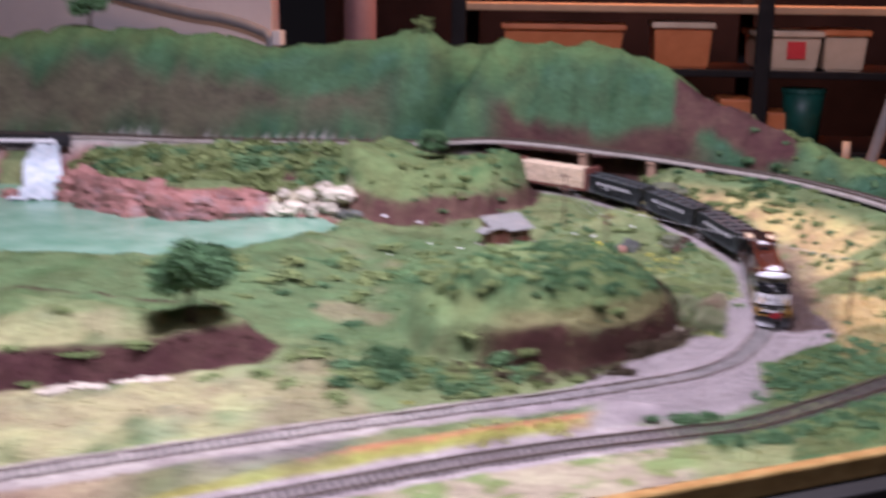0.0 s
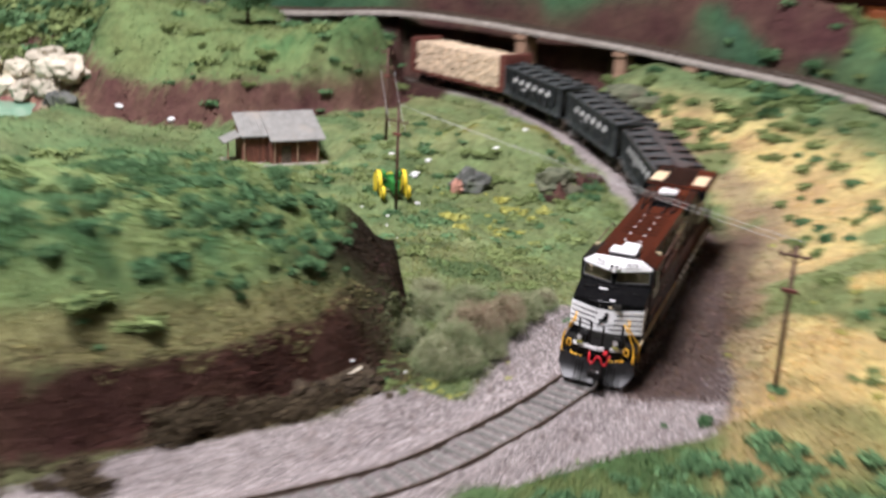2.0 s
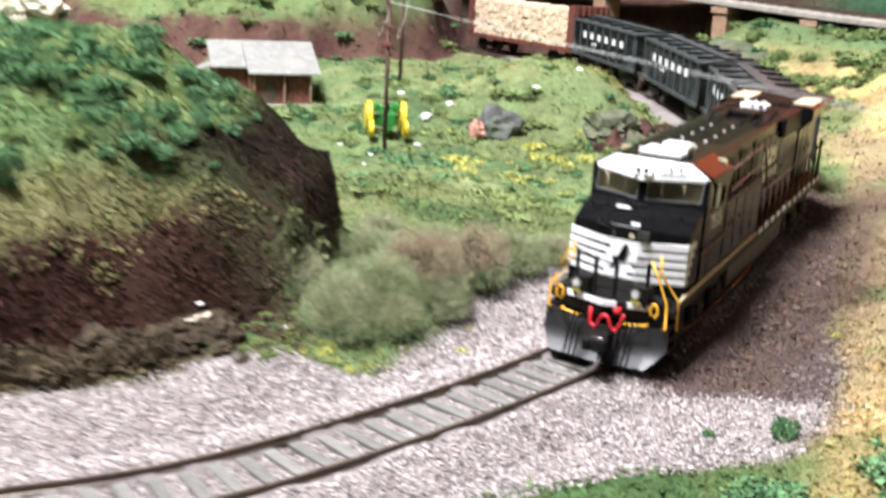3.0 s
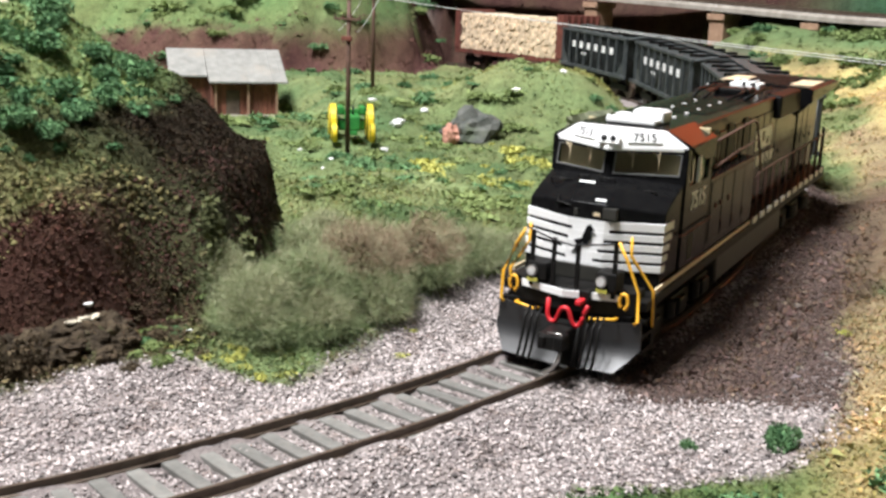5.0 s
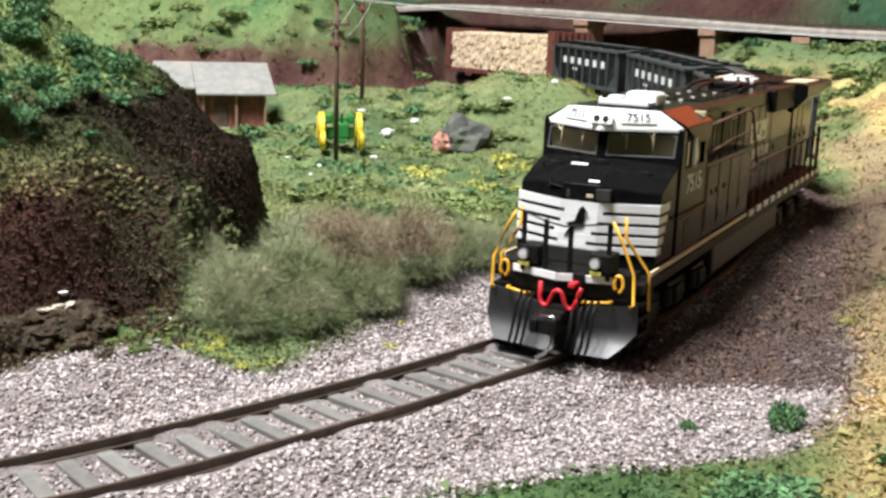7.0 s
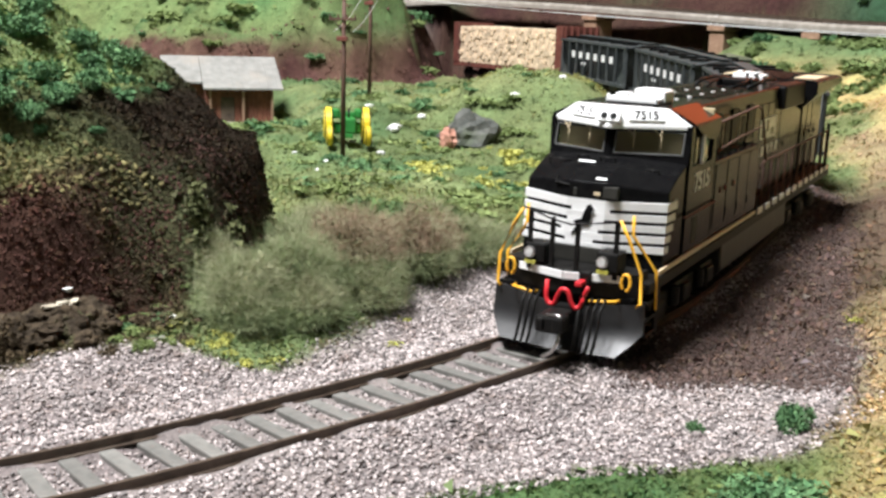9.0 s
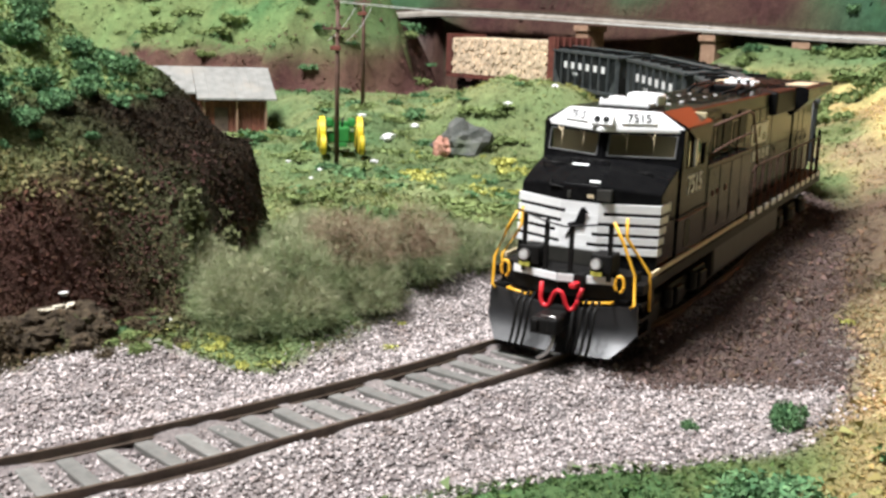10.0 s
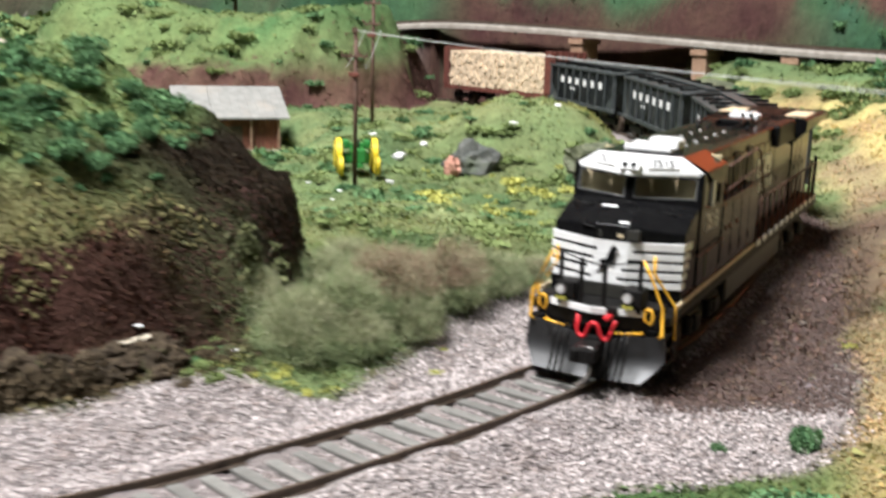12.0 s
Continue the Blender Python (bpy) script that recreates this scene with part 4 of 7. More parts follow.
box(bm, -5.6, 6.6, 42.0, 51.0, 49.0, 50.4, 0.4)
box(bm, -0.6, 7.0, 46.5, 53.0, 49.0, 52.0, 0.5)
ant = part("antenna_platform", bm, M_WHITE, loco, "white antenna and cooler housing on the roof", scale=MM)
mm_box("antenna_block", M_WHITE, ant, (-3.8, -0.8, 43.4, 47.4, 50.4, 51.3), 0.3)
for x in (-5.0, 6.0):
    mm_tube("antenna_post", M_WHITE, ant, [(x, 42.6, 49.0), (x, 42.2, 50.9)], 0.4)
for y in (47.5, 49.5, 51.5):
    mm_tube("cooler_rib", M_WHITE, ant, [(-0.2, y, 52.05), (6.6, y, 52.05)], 0.22)

# low cabinets behind the cab, flush with the sill, and the long hood
for s in (-1, 1):
    mm_box("side_cabinet", M_BLACK, loco, (*sorted((s * 10.5, s * 16.6)), 58.1, 104, 17.8, 35.6), 0.08, "glossy black equipment cabinet")
    for y in (64.5, 75.5, 86.5, 97.0):
        mm_box("cabinet_door", M_BLACK, loco, (*sorted((s * 16.6, s * 16.78)), y - 5.0, y + 5.0, 19.5, 34.6), 0.08)
    for y in (63.5, 68.0, 76.0):
        mm_box("latch", M_BROWN, loco, (*sorted((s * 16.7, s * 17.1)), y, y + 0.9, 27.6, 29.0), 0.1)
    for y in (71.0, 82.0, 93.0):
        mm_box("hinge", M_BLACK, loco, (*sorted((s * 16.7, s * 17.0)), y - 0.4, y + 0.4, 21.0, 23.0), 0.1)
    mm_tube("cab_grab_iron", M_BROWN, loco, [(s * 16.4, 35.0, 26.0), (s * 17.2, 35.4, 26.0), (s * 17.2, 58.4, 26.3), (s * 16.4, 59.0, 26.3)], 0.25)
    mm_box("cab_door_recess", M_GRILLE, loco, (*sorted((s * 16.45, s * 16.58)), 42.4, 46.4, 18.6, 24.8), 0.05)
    lettering("7515", 0.0060, Matrix.Translation((s * 0.01656, 0.0480, 0.0325)) @ pose(0, 0, 0, 90, 0, 90 * s), M_WHITE, "road_number", loco, "white road number on the cab side")
bm = bmesh.new()
sect = [(-12.4, 17.8), (12.4, 17.8), (12.4, 48.2), (12.1, 48.5), (-12.1, 48.5), (-12.4, 48.2)]
prism(bm, [(x, z) for x, z in sect], "y", 58.1, 216.0, 0.05)
hood = part("long_hood", bm, M_BLACK, loco, "long glossy black engine hood", scale=MM)
for s in (-1, 1):
    for i, y in enumerate(np.arange(60, 200, 8.6)):
        if 150 < y < 172:
            continue
        mm_box("hood_door", M_BLACK, hood, (*sorted((s * 12.4, s * 12.75)), y, y + 7.6, 36.4 if y < 100 else 20.0, 44.6), 0.12)
        if y < 108:
            mm_box("louvre_panel", M_GRILLE, hood, (*sorted((s * 12.7, s * 12.9)), y + (0.6 if i % 2 else 2.6), y + 6.6, 36.6, 45.6 if i % 2 else 43.0), 0.05, "dark louvred opening")
        elif y < 200:
            mm_box("door_latch", M_BLACK, hood, (*sorted((s * 12.7, s * 13.05)), y + 6.2, y + 7.0, 30.0, 31.2), 0.08)
    mm_box("hood_emblem", M_WHITE, hood, (*sorted((s * 12.78, s * 12.95)), 119, 139, 34.4, 40.4), 0.1, "pale side emblem panel")
    for y0, y1, z0, z1 in ((121, 124, 35.0, 38.4), (127, 130, 36.4, 39.6), (133, 137, 35.2, 37.2)):
        mm_box("emblem_bar", M_BLACK, hood, (*sorted((s * 12.9, s * 13.02)), y0, y1, z0, z1), 0.05)
    for k in range(4):
        mm_box("lettering_bar", M_WHITE, hood, (*sorted((s * 12.78, s * 12.95)), 122 + 6 * k, 126 + 6 * k, 29.5, 32.6), 0.05, "pale lettering bar")
    mm_box("intake_box", M_GRILLE, hood, (*sorted((s * 9.0, s * 14.2)), 144, 174, 41.6, 48.8), 0.8, "dark air intake screen")
# roof details: lifting eyes, exhaust, horns, conduits
for i in range(5):
    for s in (-1, 1):
        mm_box("lifting_eye", M_WHITE, hood, (s * 3.6 - 0.45, s * 3.6 + 0.45, 66 + 11 * i, 67.0 + 11 * i, 48.5, 48.9), 0.1)
mm_box("exhaust_stack", M_GRILLE, hood, (-5.5, 5.5, 137, 146, 48.5, 50.4), 0.4)
mm_box("horn_bracket", M_WHITE, hood, (-5.0, 4.6, 154, 162, 48.9, 51.0), 0.5, "white horn cluster block")
for x in (-3.5, -0.5, 2.5):
    mm_tube("horn", M_WHITE, hood, [(x, 161, 51.2), (x, 153 - x, 51.4)], 0.6, 8)
for s in (-1, 1):
    mm_tube("roof_conduit", M_GRILLE, hood, [(s * 7.5, 122, 48.8), (s * 8.5, 132, 50.0), (s * 8.0, 146, 50.4), (s * 7.0, 160, 49.4)], 0.55)
    mm_tube("roof_conduit", M_GRILLE, hood, [(s * 3.5, 118, 48.8), (s * 4.5, 130, 49.6), (s * 4.2, 140, 50.6)], 0.4)
bm = bmesh.new()
for y in range(80, 122, 6):
    box(bm, -8.5, 8.5, y, y + 3.6, 48.5, 48.75)
part("roof_hatch_ribs", bm, M_BLACK, hood, scale=MM)
# radiator with wide flaring wings, its underside rising to the rear
bm = bmesh.new()
front = [(-12.6, 176, 39.5), (12.6, 176, 39.5), (17.6, 176, 44.6), (17.6, 176, 48.4), (15.8, 176, 49.0), (-15.8, 176, 49.0), (-17.6, 176, 48.4), (-17.6, 176, 44.6)]
rear = [(-12.6, 223, 44.5), (12.6, 223, 44.5), (17.6, 223, 46.6), (17.6, 223, 48.4), (15.8, 223, 49.0), (-15.8, 223, 49.0), (-17.6, 223, 48.4), (-17.6, 223, 46.6)]
loft(bm, front, rear)
rad = part("radiator", bm, M_BLACK, loco, "flared black radiator section", scale=MM)
bm = bmesh.new()
for y in np.arange(180, 220, 3.0):
    box(bm, -13.5, 7.0, y, y + 1.6, 49.0, 49.25)
part("radiator_slats", bm, M_BLACKMATT, rad, scale=MM)
for s in (-1, 1):
    mm_box("roof_patch", M_CREAM, rad, (*sorted((s * 8.2, s * 15.6)), 184, 206, 49.0, 49.3), 0.1, "cream patch on the radiator roof")

# frame, walkways, sill stripe
bm = bmesh.new()
box(bm, -16.8, 16.8, 14.0, 220.0, 13.2, 15.4, 0.2)
frame_ob = part("underframe", bm, M_BLACKMATT, loco, "black underframe", scale=MM)
mm_box("walkway", M_BLACKMATT, frame_ob, (-16.9, 16.9, 104, 219, 15.4, 17.2), 0.15)
mm_box("front_deck", M_BLACKMATT, frame_ob, (-16.2, 16.2, 13.5, 36, 14.0, 15.5), 0.2)
for s in (-1, 1):
    mm_box("sill_stripe", M_CREAM, frame_ob, (*sorted((s * 16.5, s * 17.0)), 19, 104, 16.2, 17.2), 0.05, "pale line along the sill")
    for y in np.arange(107, 216, 9.4):
        mm_box("sill_dash", M_WHITE, frame_ob, (*sorted((s * 16.6, s * 17.2)), y, y + 5.2, 15.6, 17.3), 0.1, "white reflective dash")
# front sill: white line in a shallow wedge, anticlimber, ditch lights
bm = bmesh.new()
for s in (-1, 1):
    a = [(s * 0.1, 8.2), (s * 11.2, 11.3), (s * 11.2, 11.8), (s * 0.1, 8.7)]
    prism(bm, a, "z", 15.3, 16.8)
part("front_sill_line", bm, M_WHITE, frame_ob, "white line across the front sill", scale=MM)
mm_box("sill_notch", M_BLACKMATT, frame_ob, (3.4, 5.8, 8.6, 10.4, 14.6, 17.2), 0.2)
bm = bmesh.new()
for s in (-1, 1):
    prism(bm, [(s * 0.05, 8.8), (s * 14.6, 12.9), (s * 14.6, 19), (s * 0.05, 19)], "z", 12.2, 17.2)
part("pilot_beam", bm, M_BLACKMATT, frame_ob, "black pilot beam", scale=MM)
mm_box("pilot_face", M_BLACKMATT, frame_ob, (-14.4, 14.4, 11.9, 18.6, 6.0, 12.3), 0.3)
mm_box("deck_plate", M_TANK, frame_ob, (-6.0, 6.6, 16.8, 17.6, 17.2, 20.6), 0.2, "grey plate on the front deck")
for s in (-1, 1):
    c = 8.0 * s
    lamp = mm_box("ditch_light", M_BLACKMATT, loco, (c - 1.4, c + 3.2, 9.6, 15, 17.6, 21.6), 0.35, "black ditch light housing")
    bm = bmesh.new()
    disc(bm, (c, 9.2, 19.7), (0, 1, 0), 1.2, 0.8, 20)
    rim = part("rim", bm, M_STEEL, lamp, "chrome lamp rim", smooth=False, scale=MM)
    bm = bmesh.new()
    disc(bm, (c, 8.8, 19.7), (0, 1, 0), 0.85, 0.4, 16)
    part("lens", bm, M_LENS, lamp, "clear round lens", scale=MM)
    mm_box("lamp_plate", M_YPLATE, lamp, (c - 1.0, c + 1.4, 8.9, 9.3, 17.3, 18.1), 0.0, "yellow-green plate under the lamp")
# snow plow: two swept hollow blades that meet behind the coupler, their outer lower corners cut away
for s in (-1, 1):
    bm = bmesh.new()
    cols = 4
    rows = []
    for zc, zo, yc, yo, xo in ((9.4, 11.4, 8.2, 11.7, 16.5), (6.8, 7.2, 8.4, 11.8, 16.8), (5.2, 5.4, 8.1, 11.4, 16.9), (3.2, 3.3, 6.8, 9.4, 15.2), (1.1, 1.1, 4.9, 6.4, 12.9)):
        rows.append([(s * xo * j / cols, yc + (yo - yc) * j / cols, zc + (zo - zc) * j / cols) for j in range(cols + 1)])
    front = [[bm.verts.new(p) for p in r] for r in rows]
    rear = [[bm.verts.new((p[0], p[1] + 0.8, p[2])) for p in r] for r in rows]
    n = len(rows) - 1
    for g in (front, rear):
        for i in range(n):
            for j in range(cols):
                bm.faces.new((g[i][j], g[i][j + 1], g[i + 1][j + 1], g[i + 1][j])).smooth = True
    loop = [(0, j) for j in range(cols + 1)] + [(i, cols) for i in range(1, n + 1)] + [(n, j) for j in range(cols - 1, -1, -1)] + [(i, 0) for i in range(n - 1, 0, -1)]
    for (i, j), (k, l) in zip(loop, loop[1:] + loop[:1]):
        bm.faces.new((front[i][j], front[k][l], rear[k][l], rear[i][j]))
    bmesh.ops.recalc_face_normals(bm, faces=bm.faces)
    for e in bm.edges:
        e.smooth = all(f.smooth for f in e.link_faces)
    plow = part("plow_blade", bm, M_PLOW, loco, "black hollow plow blade with a grey sheen", scale=MM)
    for i in range(3):
        x = (8.6 if s > 0 else -5.6) + 1.35 * (i - 1)
        mm_tube("brake_hose", M_BLACKMATT, plow, [(x, 7.2, 12.4), (x, 4.4, 10.6), (x - 0.2, 4.0, 7.0), (x - 0.5, 3.4, 3.6), (x - 0.8, 2.8, 1.6)], 0.36)
    mm_tube("cut_lever", M_ORANGE_Y, plow, [(s * 6.2, 9.8, 11.4), (s * 6.2, 8.0, 11.5), (s * 11.4, 9.0, 12.0), (s * 11.6, 11.0, 11.8)], 0.32, 6, "yellow step bar")
mm_tube("trainline_hose", M_BLACKMATT, loco, [(5.4, 7.4, 12.0), (5.6, 4.2, 10.0), (5.4, 3.6, 6.0), (5.2, 3.0, 2.0)], 0.5, 7, "black hanging hose")
# coupler with its trip pin, red hose
bm = bmesh.new()
box(bm, -0.6, 4.4, -3.6, 9.0, 6.9, 10.3, 0.5)
box(bm, 3.2, 5.6, -4.4, -0.6, 7.4, 10.6, 0.5)
box(bm, -0.2, 1.4, -4.2, -1.0, 7.6, 10.0, 0.4)
coupler = part("coupler", bm, M_BLACKMATT, loco, "black knuckle coupler", scale=MM)
mm_tube("pin_rod", M_STEEL, coupler, [(1.6, -3.0, 10.6), (4.6, -3.4, 10.9), (5.4, -3.6, 9.4)], 0.22, 6, "thin bright uncoupling rod")
mm_tube("trip_pin", M_STEEL, coupler, [(4.3, -2.6, 7.2), (4.1, -3.0, 5.0), (3.2, -3.4, 3.2), (1.4, -4.0, 2.0)], 0.42, 8, "bright bent steel trip pin")
wave = [(-1.9, 15.5), (-2.1, 13.1), (-1.7, 11.3), (-0.9, 10.7), (0.1, 11.0), (0.7, 12.6), (1.4, 13.9), (2.3, 14.3), (3.1, 13.8), (3.7, 11.9), (4.5, 10.7), (5.5, 11.0), (6.2, 13.0), (7.0, 15.3)]
mm_tube("air_hose", M_RED, loco, [tuple(p) for p in spline([(x, 4.0 + 0.2 * abs(x - 2.5), z) for x, z in wave], 0.3)], 0.5, 8, "red looped air hose")
mm_box("hose_tap", M_RED, loco, (3.8, 5.2, 5.4, 8.4, 14.8, 15.8), 0.2, "red hose tap")
# front handrails: black posts in the middle, yellow rails at the steps
for x, top in ((-8.6, 28.5), (-3.4, 27.6), (2.2, 26.9), (10.3, 28.0)):
    mm_box("front_rail_post", M_BLACKMATT, loco, (x - 0.5, x + 0.5, 9.3 + 0.1 * abs(x), 10.0 + 0.1 * abs(x), 16.0, top), 0.15)
mm_tube("front_rail", M_BLACKMATT, loco, [(-10.4, 10.8, 28.9), (-8.6, 9.9, 28.6), (-3.4, 9.4, 27.2), (1.0, 9.2, 26.6), (2.2, 9.3, 26.9), (10.6, 10.2, 28.0)], 0.2)
for s in (-1, 1):
    mm_tube("step_rail", M_ORANGE_Y, loco, [(s * 10.7, 11.0, 28.4), (s * 12.8, 11.0, 24.6), (s * 15.7, 11.2, 18.0), (s * 16.0, 11.2, 11.7), (s * 15.2, 11.0, 11.0)], 0.36, 7, "yellow bent handrail at the steps")
    mm_tube("step_rail", M_ORANGE_Y, loco, [(s * 11.8, 16.0, 28.6), (s * 11.9, 16.0, 24.6), (s * 13.2, 16.6, 22.4), (s * 16.9, 17.6, 17.2), (s * 16.9, 18.6, 9.0)], 0.36, 7, "yellow bent handrail at the steps")
    bm = bmesh.new()
    pts = [(s * 12.8 + 0.95 * math.cos(a), 10.6, 15.8 + 1.7 * math.sin(a)) for a in np.linspace(-0.45 * math.pi, 1.3 * math.pi, 16)]
    tube(bm, pts, 0.38, 6)
    part("step_loop", bm, M_ORANGE_Y, loco, "small yellow loop handle", smooth=True, scale=MM)
    # steps at the corners
    for z in (4.0, 7.4, 10.8):
        mm_box("step", M_BLACKMATT, loco, (*sorted((s * 12.5, s * 16.8)), 13.4, 20, z, z + 0.8), 0.1)
    mm_box("step_side", M_BLACKMATT, loco, (*sorted((s * 16.2, s * 16.8)), 19.0, 21.5, 3.6, 14.0), 0.1)
    # side handrails along the walkway
    for y in np.arange(110, 212, 9.8):
        mm_tube("stanchion", M_POLE, loco, [(s * 16.8, y, 17.0), (s * 16.8, y, 30.0)], 0.34, 5)
    mm_tube("side_handrail", M_POLE, loco, [(s * 16.8, 106, 28.6), (s * 16.8, 109, 30.1), (s * 16.8, 210, 30.1)], 0.32, 6, "thin brown handrail")
    mm_tube("roof_handrail", M_POLE, loco, [(s * 16.8, 60, 44.8), (s * 16.6, 97, 46.0), (s * 16.8, 101, 45.0), (s * 16.8, 106, 39.0), (s * 16.8, 112, 30.0)], 0.34, 6)
    mm_tube("mid_handrail", M_POLE, loco, [(s * 16.8, 58.5, 38.2), (s * 16.8, 80, 39.6), (s * 16.8, 104, 40.2)], 0.22, 6)
    for y, x in ((217, 15.5), (217, 8.5), (211, 16.8), (200, 16.8)):
        mm_tube("end_rail_post", M_GRILLE, loco, [(s * x, y, 15.0), (s * x, y, 32.0)], 0.45, 6)
    # trucks: side frames, wheels
    for y in (48, 182):
        tr = mm_box("truck_frame", M_BLACKMATT, loco, (*sorted((s * 12.2, s * 14.2)), y - 25, y + 25, 5.2, 9.4), 0.5, "black truck side frame")
        for dy in (-20, 0, 20):
            bm = bmesh.new()
            disc(bm, (s * 8.9, y + dy, 6.2), (1, 0, 0), 6.2, 3.0, 24)
            part("wheel", bm, M_GRILLE, tr, scale=MM)
            mm_box("axle_box", M_BLACKMATT, tr, (*sorted((s * 14.0, s * 15.4)), y + dy - 3, y + dy + 3, 4.0, 8.4), 0.6)
        for dy in (-10, 10):
            bm = bmesh.new()
            disc(bm, (s * 14.8, y + dy, 7.6), (0, 0, 1), 1.5, 4.2, 12)
            part("spring", bm, M_BLACKMATT, tr, scale=MM)
bm = bmesh.new()
prism(bm, [(-15.4, 13.0), (-15.7, 5.5), (-13.0, 2.6), (13.0, 2.6), (15.7, 5.5), (15.4, 13.0)], "y", 76, 154, 0.6)
part("fuel_tank", bm, M_TANK, loco, "grey-black fuel tank", scale=MM)

# ---- freight cars that follow the curve ----
S_MAIN = np.r_[0, np.cumsum(np.linalg.norm(np.diff(MAIN[:, :2], axis=0), axis=1))]


def on_track(u):
    return Vector([float(np.interp(u, S_MAIN, MAIN[:, k])) for k in range(3)])


def car_pose(u0, u1):
    """A car whose trucks stand at u0 and u1 along the line: x across, y along, origin on the railhead midway."""
    a, b = on_track(u0), on_track(u1)
    y = (b - a).normalized()
    x = y.cross(Vector((0, 0, 1))).normalized()
    z = x.cross(y)
    m = Matrix((x, y, z)).transposed().to_4x4()
    m.translation = (a + b) / 2
    return m


def truck(parent, y):
    for s in (-1, 1):
        tr = mm_box("truck_frame", M_BLACKMATT, parent, (*sorted((s * 10.8, s * 12.6)), y - 12, y + 12, 4.0, 8.2), 0.6)
        for dy in (-10, 10):
            bm = bmesh.new()
            disc(bm, (s * 8.8, y + dy, 5.2), (1, 0, 0), 5.2, 2.6, 18)
            part("wheel", bm, M_RAIL, tr, scale=MM)


def hopper():
    ob = root("hopper_car", Matrix(), "weathered black covered hopper car with white lettering bars", "hopper car", "hopper cars behind the locomotive")
    L, W = 54.0, 17.0
    bm = bmesh.new()
    prism(bm, [(-L + 16, 13.0), (L - 16, 13.0), (L - 4, 24.0), (L - 1, 36.4), (-L + 1, 36.4), (-L + 4, 24.0)], "x", -W + 0.8, W - 0.8, 0.0)
    part("body", bm, M_HOPPER, ob, scale=MM)
    for s in (-1, 1):
        for i in range(9):
            y = -L + 3 + i * (2 * L - 6) / 8
            mm_box("side_rib", M_HOPPER, ob, (*sorted((s * (W - 0.8), s * W)), y - 0.8, y + 0.8, 13.4, 35.9), 0.15)
        bm = bmesh.new()
        prism(bm, [(-L + 1, 13.5), (L - 1, 13.5), (L - 1, 36.4), (-L + 1, 36.4)], "x", *sorted((s * (W - 1.6), s * (W - 0.8))))
        part("side_sheet", bm, M_HOPPER, ob, scale=MM)
        mm_box("top_chord", M_HOPPER, ob, (*sorted((s * (W - 1.4), s * (W + 0.2))), -L, L, 35.5, 37.2), 0.2)
        mm_box("side_sill", M_HOPPER, ob, (*sorted((s * (W - 1.2), s * (W + 0.2))), -L, L, 12.0, 14.2), 0.2)
        for i in range(6):
            y = -31 + i * 12.4
            mm_box("lettering_bar", M_WHITE, ob, (*sorted((s * (W - 0.75), s * (W - 0.45))), y - 2.4, y + 2.4, 25.6, 29.8), 0.0, "white lettering bar")
        mm_box("lettering_bar", M_WHITE, ob, (*sorted((s * (W - 0.75), s * (W - 0.5))), s * -14 - 4, s * -14 + 3, 21.6, 23.2))
        bm = bmesh.new()
        prism(bm, [(-2, 16), (8, 16), (3, 23)], "x", *sorted((s * (W - 0.75), s * (W - 0.5))))
        part("side_mark", bm, M_GRILLE, ob, scale=MM)
    # ends lean in above the trucks
    for s in (-1, 1):
        bm = bmesh.new()
        prism(bm, [(s * 22, 6), (s * 30, 6), (s * 38, 13), (s * 12, 13)], "x", -10, 10)
        part("discharge_bay", bm, M_HOPPER, ob, scale=MM)
        mm_tube("ladder_rail", M_HOPPER, ob, [(14, s * 55, 12), (14, s * 55, 36)], 0.4)
        mm_box("end_platform", M_HOPPER, ob, (-14, 14, *sorted((s * 54, s * 57)), 11.6, 12.8), 0.2)
        bm = bmesh.new()
        box(bm, -2, 2, *sorted((s * 56, s * 61)), 7, 10, 0.5)
        part("coupler", bm, M_BLACKMATT, ob, scale=MM)
        truck(ob, s * 37)
    # roof: low ridge with cross battens and hatch covers
    bm = bmesh.new()
    prism(bm, [(-W + 0.6, 36.4), (W - 0.6, 36.4), (5, 38.4), (-5, 38.4)], "y", -L, L, 0.0)
    part("roof", bm, M_HOPPER, ob, scale=MM)
    for i in range(6):
        y = -L + 8 + i * (2 * L - 16) / 5
        mm_box("roof_batten", M_GRILLE, ob, (-W + 1, W - 1, y - 0.9, y + 0.9, 37.8, 39.2), 0.2)
    mm_box("running_board", M_HOPPER, ob, (-3, 3, -L, L, 39.2, 39.8), 0.1)
    return ob


